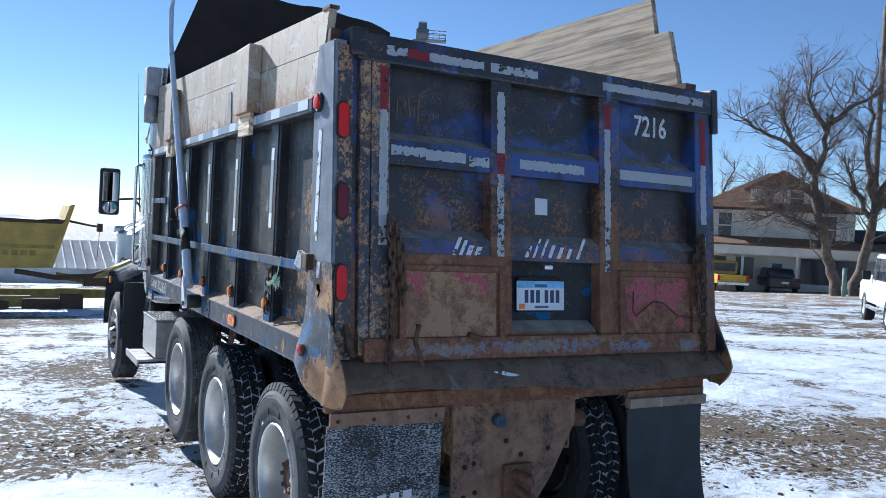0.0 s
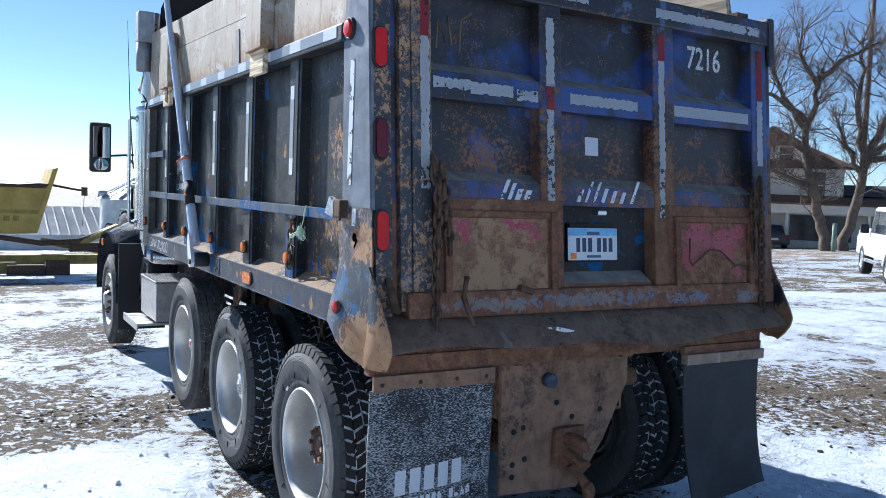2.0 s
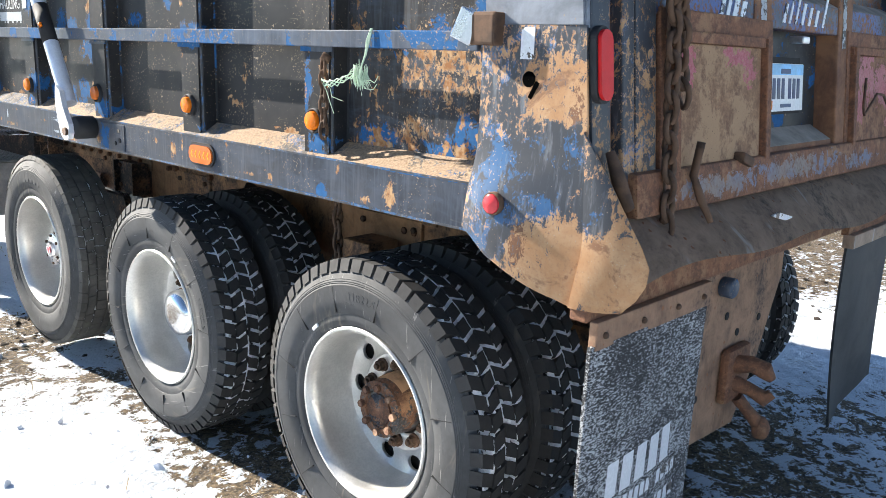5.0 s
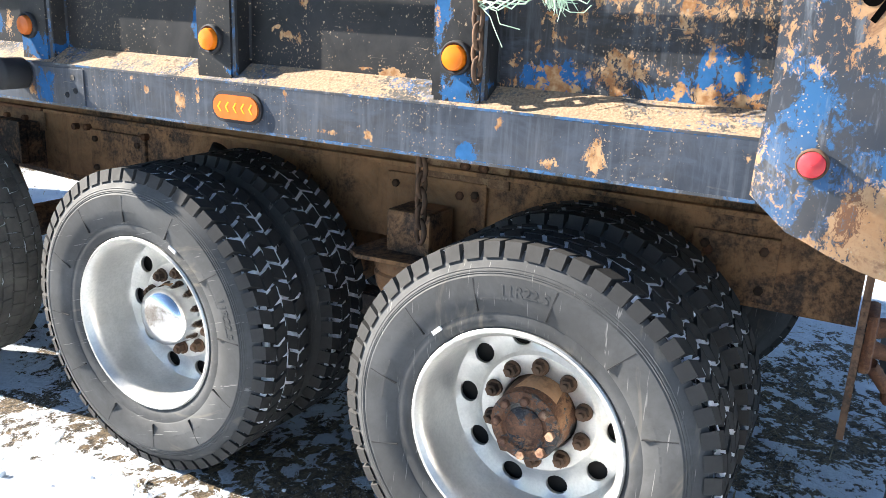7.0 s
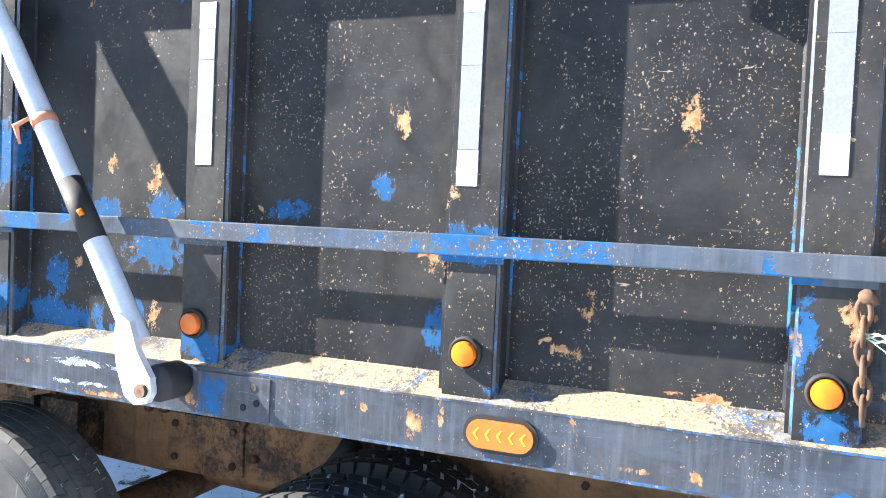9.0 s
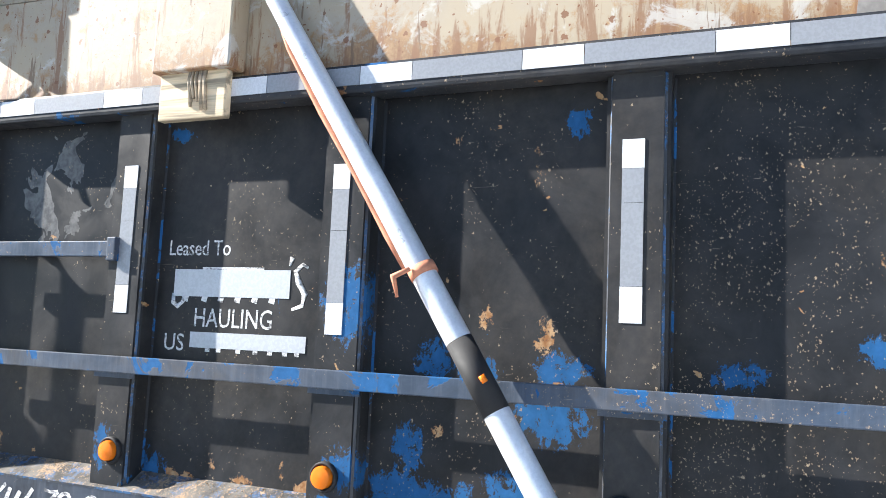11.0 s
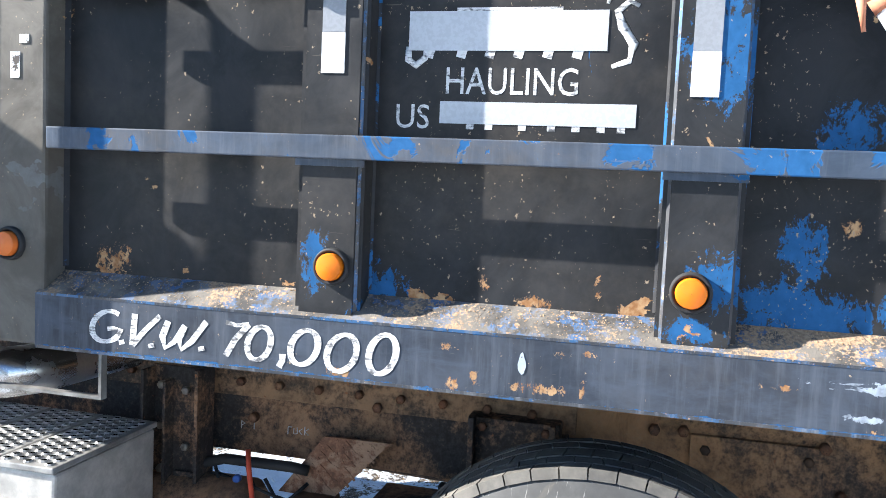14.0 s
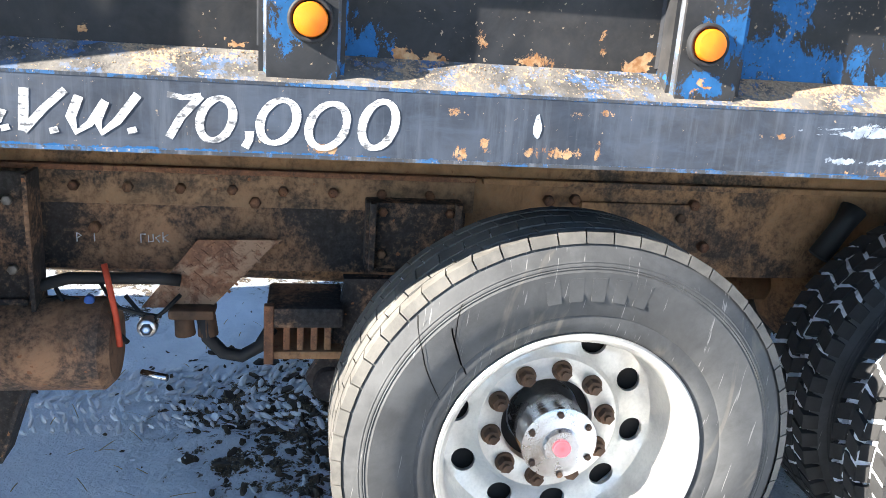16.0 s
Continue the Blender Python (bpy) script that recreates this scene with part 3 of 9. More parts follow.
RAIL_BLUE = ((2.513, 1.225, 0.05, 0.05), (4.40, 1.177, 0.5, 0.005), (3.5, 1.302, 0.9, 0.004), (2.9, 1.176, 0.6, 0.004), (1.2, 1.176, 0.5, 0.004), (1.0, 1.20, 0.03, 0.02), (0.60, 1.30, 0.2, 0.004))
M_RAIL = painted("rail_paint", 0.655, 0.630, 0.40, base=(0.030, 0.037, 0.050), tans=RAIL_TAN, blues=RAIL_BLUE, whites=((2.96, 1.266, 0.16, 0.012), (2.80, 1.262, 0.10, 0.014), (2.98, 1.206, 0.10, 0.007)), streak=True, specks=1.2, fine_chips=True)
M_STRAP = painted("strap_paint", 0.54, 0.635, 0.6, specks=1.6, base=(0.042, 0.058, 0.085), blue_col=(0.016, 0.085, 0.21), fine_chips=True, streak=True)
M_WELD = painted("weld_paint", 0.54, 0.72, 0.3, base=(0.012, 0.014, 0.018))
M_EDGE = flaking("worn_edge_paint", 0.575, 0.505, 0.3)
M_TOP = painted("top_rail_paint", 0.575, 0.66, 0.4, base=(0.020, 0.022, 0.026))
M_CORNER = flaking("corner_plate_paint", 0.497, 0.515, 0.25, ((0.06, 1.15, 0.13, 0.11), (0.10, 1.56, 0.12, 0.08), (-0.08, 1.14, 0.10, 0.10)), ((0.20, 1.34, 0.16, 0.10), (0.27, 1.22, 0.08, 0.10), (0.10, 1.40, 0.08, 0.08), (-0.02, 1.28, 0.05, 0.07)), ((0.17, 1.20, 0.028, 0.08), (0.05, 1.46, 0.018, 0.12)))
M_CORNER_TOP = painted("corner_post_paint", 0.645, 0.665, 0.5, base=(0.140, 0.158, 0.185), streak=True, fine_chips=True)
M_UPRIGHT = flaking("gate_upright_paint", 0.495, 0.55)
M_LAMP_POST = flaking("lamp_post_paint", 0.516, 0.60, 0.15, scuffed=0.12)
M_BEAM = rusted("gate_beam_paint", 0.72, 0.03, pales=((1.15, 1.31, 0.42, 0.035), (0.62, 1.30, 0.25, 0.03), (1.75, 1.30, 0.22, 0.03), (2.2, 1.29, 0.12, 0.03)))
M_DUSTY = plain("grey_dust_ledge", (0.25, 0.215, 0.18), 0.95, 0, 0.35, 9, 60, 0.3)
M_FRONTPOST = painted("front_post_paint", 0.66, 0.70, 0.7, base=(0.085, 0.078, 0.068), greys=((4.87, 2.38, 0.06, 0.10), (4.88, 2.22, 0.04, 0.10), (4.86, 1.55, 0.04, 0.06)))
M_LEDGE = dusty("dusty_ledge")
M_CRUMB = plain("dry_dirt", (0.38, 0.25, 0.14), 0.95, 0, 0.4)
M_GATE = gate_paint("gate_paint", 0.45, 0.50)
M_GATE_RUSTY = gate_paint("gate_paint_rusty", 0.85, 0.50)
M_GATE_BLUE = gate_paint("gate_paint_blue", 0.15, 0.40)
M_RECESS = painted("recess_paint", 0.52, 0.72, 0.3)
# black without sheen: the dark inside holes put into the colour
hollow = Mat("painted_hole_shade", 1.0)
hollow.b.inputs["Specular IOR Level"].default_value = 0.0
M_HOLE = hollow.done((0.002, 0.002, 0.002))
M_RUST = rusted("rusted_steel", 0.66)
M_RUST_RED = rusted("rusted_red_steel", 0.515, 0.05, True, reds=((1.86, 1.60, 0.11, 0.09), (2.05, 1.57, 0.13, 0.07), (2.17, 1.62, 0.06, 0.05), (1.80, 1.52, 0.05, 0.10), (2.16, 1.42, 0.04, 0.03)))
M_RUST_TAN = rusted("rusted_tan_plate", 0.555, 0.10, True, (0.36, 0.225, 0.125), deep=(0.16, 0.085, 0.047), mean=(0.27, 0.150, 0.078), reds=((0.41, 1.655, 0.05, 0.03), (0.43, 1.615, 0.025, 0.05), (0.73, 1.65, 0.08, 0.03), (0.80, 1.61, 0.04, 0.04), (0.67, 1.665, 0.04, 0.02)))
M_CHASSIS = dirty_steel("chassis_steel", dust=(0.335, 0.175, 0.082), cover=0.475)
M_LINER = dirty_steel("rail_liner_steel", (0.018, 0.017, 0.016), (0.27, 0.155, 0.085), 0.52, 0.3)
M_FRAME = dirty_steel("black_frame_steel", (0.012, 0.012, 0.013), (0.28, 0.15, 0.08), 0.572, 0.08)
M_HUB = rusted("scabbed_hub_iron", 0.50, 0.06, grey=True, light=(0.36, 0.19, 0.095), deep=(0.07, 0.036, 0.022), mean=(0.19, 0.085, 0.042))
M_TREADPLATE = rusted("rusted_tread_plate", 0.70, 0.06, light=(0.33, 0.21, 0.135), deep=(0.12, 0.055, 0.032), mean=(0.24, 0.115, 0.062))
M_TANK = dirty_steel("rusty_tank_steel", (0.024, 0.022, 0.021), (0.27, 0.145, 0.08), 0.50, 0.35)
M_HITCH = dirty_steel("hitch_steel", dust=(0.29, 0.165, 0.10), cover=0.44)
M_IRON = plain("old_iron", (0.115, 0.066, 0.04), 0.85, 0.2, 0.5, 20, 80, 0.4)
# near-black: shade of underside, holes and recesses put into the colour
M_DARK = plain("near_black_shade", (0.022, 0.019, 0.017), 0.85, 0, 0.3)
M_LIP = dirty_steel("bent_spill_plate", (0.05, 0.045, 0.042), (0.33, 0.235, 0.17), 0.455, scraped=0.75)
M_TAPE = tape_mat("silver_tape", (0.27, 0.28, 0.30), 0.72)
M_TAPE_BRIGHT = tape_mat("bright_cover_tape", (0.50, 0.52, 0.55), 1.0)
M_TAPE_WHITE = tape_mat("white_tape", (0.66, 0.67, 0.69), 0.75)
M_TAPE_WORN = tape_mat("worn_white_tape", (0.66, 0.68, 0.70), 0.54)
M_TAPE_RED = tape_mat("worn_red_tape", (0.42, 0.05, 0.06), 0.58)
M_WHITE = brushed_white("white_lettering")
M_AMBER = lamp_mat("amber_lens", (0.82, 0.195, 0.012))
M_AMBER_DIM = lamp_mat("faded_amber_lens", (0.62, 0.15, 0.03))
M_CHEVRON = lamp_mat("yellow_chevron", (0.85, 0.40, 0.03))
M_RED = lamp_mat("red_lens", (0.60, 0.012, 0.014), 0.4)
M_RED_DARK = lamp_mat("dark_red_lens", (0.13, 0.012, 0.02))
M_RUBBER = plain("black_rubber", (0.016, 0.016, 0.017), 0.7, 0, 0.3)
M_GALV = plain("bare_aluminium", (0.62, 0.63, 0.65), 0.28, 1.0, 0.12, 8, 120, 0.05)
M_PIPE = plain("silver_painted_pipe", (0.74, 0.76, 0.80), 0.33, 0.35, 0.1, 6, 140, 0.05)
M_CHROME = plain("worn_chrome", (0.72, 0.72, 0.72), 0.17, 1.0, 0.06, 12, 160, 0.02)
M_ALLOY = plain("cast_alloy_wheel", (0.66, 0.645, 0.61), 0.42, 0.72, 0.12, 10, 120, 0.08)
M_BOLT = plain("dull_bolt", (0.24, 0.21, 0.18), 0.55, 0.4, 0.5)
M_GRIP = plain("grip_tread_metal", (0.33, 0.325, 0.315), 0.5, 0.5, 0.3)
M_STEPS = plain("grey_step_box", (0.46, 0.44, 0.41), 0.5, 0.35, 0.2)
M_TYRE = tyre_mat("dusty_tyre_wall", 0.72, (0.100, 0.103, 0.106), scratched=True)
M_TYRE_A = tyre_mat("grey_tyre_wall", 0.72, (0.108, 0.109, 0.108), scratched=True)
M_TREAD = tyre_mat("tyre_tread", 0.25, (0.06, 0.055, 0.05))
M_GROOVE = tyre_mat("snow_packed_groove", 0.3, (0.06, 0.055, 0.05), 0.52)
M_PACKED = plain("packed_snow", (0.80, 0.82, 0.86), 0.7, 0, 0.05, 30, 90, 0.2)
M_RIB = tyre_mat("chalky_tread", 0.8, (0.19, 0.175, 0.15))
M_FLAP = frayed_rubber("mud_flap_rubber")
M_FLAP_SMOOTH = tyre_mat("smooth_flap_rubber", 0.5, (0.105, 0.11, 0.115))
M_CAB = plain("white_cab_paint", (0.78, 0.78, 0.79), 0.3, 0, 0.06, 5, 90, 0.04)
M_BOARD = cream_board("rust_stained_board")
M_PLANK = wood_mat("grey_plank", (0.38, 0.29, 0.19), 0.35)
M_FRESH = wood_mat("fresh_pine", (0.72, 0.57, 0.37), 0.12)
M_TARP = plain("black_tarp", (0.026, 0.022, 0.019), 0.7, 0, 0.5, 4, 50, 0.3)
M_TWINE = plain("green_twine", (0.52, 0.66, 0.50), 0.9, 0, 0.2)
M_GROUND = ground_mat()

# ---- building tools ----
def thing(name, label, category, group="", at=(0, 0, 0), rz=0.0):
    ob = new(name)
    ob.empty_display_size = 0.1
    ob.matrix_world = pose(*at, 0, 0, rz)
    return tagged(ob, label, category, group)


def part(name, bm, material, parent, label="", smooth=False):
    """Links a bmesh as one mesh object under a thing or part; built in the thing's own coordinates."""
    me = bpy.data.meshes.new(name)
    bm.normal_update()
    bm.to_mesh(me)
    bm.free()
    mats = material if isinstance(material, (list, tuple)) else [material]
    for m in mats:
        me.materials.append(m)
    if smooth:
        me.shade_smooth()
        me.set_sharp_from_angle(angle=radians(38))
    ob = new(name, me)
    ob.parent = parent
    if label:
        tagged(ob, label)
    return ob


def box(bm, x0, x1, y0, y1, z0, z1, bevel=0.0, slot=0, turn=None):
    m = Matrix.LocRotScale(((x0 + x1) / 2, (y0 + y1) / 2, (z0 + z1) / 2), turn, (x1 - x0, y1 - y0, z1 - z0))
    made = bmesh.ops.create_cube(bm, size=1.0, matrix=m)
    vs = made["verts"]
    faces = list({f for v in vs for f in v.link_faces})
    for f in faces:
        f.material_index = slot
    if bevel:
        edges = list({e for v in vs for e in v.link_edges})
        bmesh.ops.bevel(bm, geom=edges, offset=bevel, segments=2, profile=0.6, affect="EDGES")
    return vs


def bars(*boxes, bevel=0.0):
    bm = bmesh.new()
    for b in boxes:
        box(bm, *b, bevel=bevel)
    return bm


def prism(bm, pts, axis, d0, d1, slot=0):
    """A flat outline (two coordinates, the other axis left out) drawn out from d0 to d1."""
    def at(p, d):
        return {"x": (d, p[0], p[1]), "y": (p[0], d, p[1]), "z": (p[0], p[1], d)}[axis]
    a = [bm.verts.new(at(p, d0)) for p in pts]
    b = [bm.verts.new(at(p, d1)) for p in pts]
    fs = [bm.faces.new(a), bm.faces.new(b[::-1])]
    for i in range(len(pts)):
        j = (i + 1) % len(pts)
        fs.append(bm.faces.new((a[j], a[i], b[i], b[j])))
    for f in fs:
        f.material_index = slot
    bmesh.ops.recalc_face_normals(bm, faces=fs)
    return a + b


def tube(bm, pts, r, seg=10, caps=True, slot=0):
    """A round bar through points; r may be one radius or one per point."""
    pts = [Vector(p) for p in pts]
    rad = r if isinstance(r, (list, tuple)) else [r] * len(pts)
    rings = []
    up = Vector((0.31, 0.17, 0.94))
    for i, p in enumerate(pts):
        d = (pts[min(i + 1, len(pts) - 1)] - pts[max(i - 1, 0)]).normalized()
        if abs(d.dot(up)) > 0.97:
            up = Vector((0.9, 0.3, 0.1))
        u = d.cross(up).normalized()
        v = d.cross(u)
        rings.append([bm.verts.new(p + rad[i] * (math.cos(k * math.tau / seg) * u + math.sin(k * math.tau / seg) * v)) for k in range(seg)])
    fs = []
    for a, b in zip(rings, rings[1:]):
        for k in range(seg):
            j = (k + 1) % seg
            fs.append(bm.faces.new((a[k], a[j], b[j], b[k])))
    if caps:
        fs += [bm.faces.new(rings[0][::-1]), bm.faces.new(rings[-1])]
    for f in fs:
        f.material_index = slot
        f.smooth = True
    return rings


def lathe(bm, profile, seg=64, cy=0.0, cz=0.0, slot=0, closed=False):
    """Turns (radius, x) points round an axis along X."""
    rings = []
    for r, x in profile:
        rings.append([bm.verts.new((x, cy + r * math.cos(k * math.tau / seg), cz + r * math.sin(k * math.tau / seg))) for k in range(seg)])
    pairs = list(zip(rings, rings[1:])) + ([(rings[-1], rings[0])] if closed else [])
    fs = []
    for a, b in pairs:
        for k in range(seg):
            j = (k + 1) % seg
            fs.append(bm.faces.new((a[k], a[j], b[j], b[k])))
    for f in fs:
        f.material_index = slot
        f.smooth = True
    bmesh.ops.recalc_face_normals(bm, faces=fs)
    return rings


def disc(bm, x, r, seg=32, cy=0.0, cz=0.0, slot=0, flip=False):
    vs = [bm.verts.new((x, cy + r * math.cos(k * math.tau / seg), cz + r * math.sin(k * math.tau / seg))) for k in range(seg)]
    f = bm.faces.new(vs if flip else vs[::-1])
    f.material_index = slot


def drum(bm, x0, x1, r, seg=20, cy=0.0, cz=0.0, slot=0, r1=None, bevel=0.0):
    """A closed cylinder along X."""
    r1 = r if r1 is None else r1
    prof = [(0.0005, x0), (r - bevel, x0), (r, x0 + (bevel if x1 > x0 else -bevel)), (r1, x1 - (bevel if x1 > x0 else -bevel)), (r1 - bevel, x1), (0.0005, x1)]
    lathe(bm, prof, seg, cy, cz, slot)


def sheet(bm, rows, slot=0):
    """Faces over a net of points."""
    net = [[bm.verts.new(p) for p in row] for row in rows]
    for a, b in zip(net, net[1:]):
        for i in range(len(a) - 1):
            f = bm.faces.new((a[i], a[i + 1], b[i + 1], b[i]))
            f.material_index = slot
    return net


def thicken(bm, d):
    bmesh.ops.solidify(bm, geom=bm.faces[:], thickness=d)


def letters(text, width, height, depth=0.003, lean=0.0, bold=0.0):
    """A bmesh of lettering, its lower left corner at the origin, in the XY plane."""
    cu = bpy.data.curves.new("letters", "FONT")
    cu.body, cu.size, cu.extrude, cu.offset, cu.resolution_u, cu.shear = text, 1.0, 0.001, bold, 3, lean
    ob = bpy.data.objects.new("letters", cu)
    scene.collection.objects.link(ob)
    me = bpy.data.meshes.new_from_object(ob.evaluated_get(bpy.context.evaluated_depsgraph_get()))
    bpy.data.objects.remove(ob)
    bm = bmesh.new()
    bm.from_mesh(me)
    bpy.data.meshes.remove(me)
    xs, ys = [v.co.x for v in bm.verts], [v.co.y for v in bm.verts]
    x0, y0, sx, sy = min(xs), min(ys), width / (max(xs) - min(xs)), height / (max(ys) - min(ys))
    for v in bm.verts:
        v.co = Vector(((v.co.x - x0) * sx, (v.co.y - y0) * sy, depth if v.co.z > 0 else -0.001))
    return bm


SIDE = Matrix(((0, 0, -1, 0), (-1, 0, 0, 0), (0, 1, 0, 0), (0, 0, 0, 1)))   # text x to -Y, text y up, facing -X


def chain_links(bm, pts, size=0.045, wire=0.007):
    """Interlocked oval links along points."""
    pts = [Vector(p) for p in pts]
    for i, (a, b) in enumerate(zip(pts, pts[1:])):
        d = (b - a).normalized()
        u = d.cross(Vector((0.2, 0.9, 0.3)) if i % 2 else Vector((0.9, -0.2, 0.2))).normalized()
        mid, h, w = (a + b) / 2, (b - a).length * 0.5 + wire * 1.6, size * 0.32
        ring = []
        for k in range(12):
            t = k * math.tau / 12
            ring.append(mid + d * (h * (math.cos(t))) * (1 - 0.12 * abs(math.sin(t))) + u * (w * math.sin(t)))
        ring.append(ring[0])
        tube(bm, ring, wire, 6, False)


def along(a, b, step):
    a, b = Vector(a), Vector(b)
    n = max(1, round((b - a).length / step))
    return [a.lerp(b, i / n) for i in range(n + 1)]

# ---- ground ----
def ground_z(x, y):
    """The yard: level under the truck, falling away gently ahead of it."""
    s = 1.2
    drop = s * math.log1p(math.exp(min(60.0, (y - 5.6) / s)))
    side = s * math.log1p(math.exp(min(60.0, (x - 8.0) / s)))
    far = 9.0 * math.log1p(math.exp(min(60.0, (y - 62.0) / 9.0)))
    return -0.050 - 0.05 * drop + 0.0135 * side - 0.04 * far


def graded(lo, hi, centre0, centre1, fine, grow):
    """Coordinates packed closely between centre0 and centre1, ever wider beyond."""
    vals = [centre0]
    while vals[-1] < centre1:
        vals.append(vals[-1] + fine)
    step = fine
    while vals[-1] < hi:
        step *= grow
        vals.append(vals[-1] + step)
    step = fine
    while vals[0] > lo:
        step *= grow
        vals.insert(0, vals[0] - step)
    return vals


def bumps(x, y):
    v = 0.030 * noise.noise((x * 0.7, y * 0.7, 3.1)) + 0.018 * noise.noise((x * 2.3, y * 2.3, 7.7)) + 0.010 * noise.noise((x * 6.1, y * 6.1, 1.3)) + 0.006 * noise.noise((x * 14.0, y * 14.0, 5.3))
    return v - 0.012


bm = bmesh.new()
gxs = graded(-900, 900, -5.0, 6.0, 0.055, 1.13)
gys = graded(-900, 1400, -5.5, 8.0, 0.055, 1.13)
sheet(bm, [[(x, y, ground_z(x, y) + bumps(x, y) * min(1.0, 12.0 / (1.0 + abs(x) * 0.3 + abs(y) * 0.3))) for x in gxs] for y in gys])
me = bpy.data.meshes.new("ground")
bm.normal_update()
bm.faces.ensure_lookup_table()
if bm.faces[0].normal.z < 0:
    bmesh.ops.reverse_faces(bm, faces=bm.faces[:])
bm.to_mesh(me)
bm.free()
me.materials.append(M_GROUND)
me.shade_smooth()
tagged(new("ground", me), "patchy old snow over mud and dead grass", "ground", kind="structure")

# clods, dead stalks and snow lumps near the path
grng = random.Random(21)
bm = bmesh.new()
for _ in range(400):
    x, y = grng.uniform(-4.0, 4.5), grng.uniform(-3.0, 7.5)
    s = 0.002 + 0.005 * grng.random() ** 2
    bmesh.ops.create_icosphere(bm, subdivisions=1, radius=s, matrix=pose(x, y, ground_z(x, y) + bumps(x, y) + s * 0.3, grng.uniform(0, 180), grng.uniform(0, 180), 0) @ Matrix.Diagonal((1.0, grng.uniform(0.8, 1.8), 0.6, 1)))
for _ in range(900):
    x, y = grng.gauss(1.2, 0.45), grng.gauss(3.8, 0.32)
    s = 0.003 + 0.022 * grng.random() ** 3
    bmesh.ops.create_icosphere(bm, subdivisions=1, radius=s, matrix=pose(x, y, ground_z(x, y) + bumps(x, y) + s * 0.05, grng.uniform(0, 180), grng.uniform(0, 180), 0) @ Matrix.Diagonal((1.0, grng.uniform(0.7, 1.9), 0.5, 1)))
for cx, cy, sx, sy, count, size in ((1.28, 4.0, 0.38, 0.24, 110, 0.040), (1.7, 4.5, 0.25, 0.45, 45, 0.034), (-0.5, 3.85, 0.50, 0.30, 420, 0.024), (5.4, 1.8, 0.9, 0.6, 500, 0.035)):
    for _ in range(count):
        x, y = grng.gauss(cx, sx), grng.gauss(cy, sy)
        s = 0.006 + size * grng.random() ** 2
        bmesh.ops.create_icosphere(bm, subdivisions=1, radius=s, matrix=pose(x, y, ground_z(x, y) + bumps(x, y) + s * 0.02, grng.uniform(-25, 25), grng.uniform(-25, 25), grng.uniform(0, 180)) @ Matrix.Diagonal((1.0, grng.uniform(0.4, 0.9), grng.uniform(0.18, 0.38), 1)))
for v in bm.verts:
    v.co += 0.004 * Vector((noise.noise(v.co * 60), noise.noise(v.co * 60 + Vector((9, 0, 0))), noise.noise(v.co * 60 + Vector((0, 9, 0)))))
clods = part("mud_clods", bm, plain("wet_mud", (0.046, 0.033, 0.022), 0.9, 0, 0.4), None)
tagged(clods, "dark crumbs of frozen mud scattered on snow", "mud", kind="stuff")
bm = bmesh.new()
for _ in range(900):
    x, y = grng.uniform(-4.0, 4.0), grng.uniform(-3.0, 7.0)
    s = 0.005 + 0.016 * grng.random() ** 2
    bmesh.ops.create_icosphere(bm, subdivisions=1, radius=s, matrix=pose(x, y, ground_z(x, y) + bumps(x, y) + s * 0.3, grng.uniform(0, 180), grng.uniform(0, 180), 0) @ Matrix.Diagonal((1.0, grng.uniform(0.7, 1.9), 0.35, 1)))
# prints of a lugged tyre in the shaded snow
for k in range(44):
    for j in range(8):
        x, y = 1.31 + 0.064 * j + grng.gauss(0, 0.006), 3.95 + 0.036 * k + 0.010 * abs(j - 3.5) + grng.gauss(0, 0.005)
        if grng.random() < 0.18:
            continue
        s = grng.uniform(0.7, 1.15)
        bmesh.ops.create_icosphere(bm, subdivisions=1, radius=0.026 * s, matrix=pose(x, y, ground_z(x, y) + bumps(x, y) + 0.001, grng.uniform(-20, 20), grng.uniform(-15, 15), (28 if j < 4 else -28) + grng.uniform(-24, 24)) @ Matrix.Diagonal((grng.uniform(1.0, 1.9), grng.uniform(0.35, 0.6), 0.42, 1)))
lumps = part("snow_lumps", bm, plain("snow_crust", (0.80, 0.82, 0.85), 0.7, 0, 0.05), None)
tagged(lumps, "crumbled lumps of old snow", "snow", kind="stuff")
bm = bmesh.new()
for _ in range(5200):
    x, y = grng.uniform(-5.0, 8.0), grng.uniform(-3.5, 9.0)
    if noise.noise((x * 0.9, y * 0.9, 2.0)) < -0.05:
        continue
    z = ground_z(x, y) + bumps(x, y)
    a, l = grng.uniform(0, math.tau), grng.uniform(0.03, 0.10)
    w = 0.0016
    dx, dy = math.cos(a), math.sin(a)
    up = grng.uniform(0.0, 0.35) * l
    p = [Vector((x, y, z + 0.004)), Vector((x + dx * l * 0.5, y + dy * l * 0.5, z + 0.006 + up * 0.7)), Vector((x + dx * l, y + dy * l, z + 0.006 + up))]
    n = Vector((-dy, dx, 0.3)) * w
    vs = [bm.verts.new(q + n) for q in p] + [bm.verts.new(q - n) for q in p[::-1]]
    bm.faces.new(vs)
straw = part("dead_grass", bm, plain("dead_straw", (0.40, 0.31, 0.17), 0.9, 0, 0.4), None)
tagged(straw, "flattened dead grass stalks", "grass", kind="stuff")

# ---- the dump truck ----
truck = thing("dump_truck", "worn black and blue dump truck with rusty tailgate on snow", "dump truck")
POSTS = (1.038, 1.802, 2.570, 3.348, 4.106)
PX = 0.065          # outer face of the side sheet
W = 2.45            # body width


def gy(z, d=0.0):
    """Y of the leaning tailgate's face at a height; d: depth into the body."""
    return 0.012 + 0.10 * (z - 1.55) + d


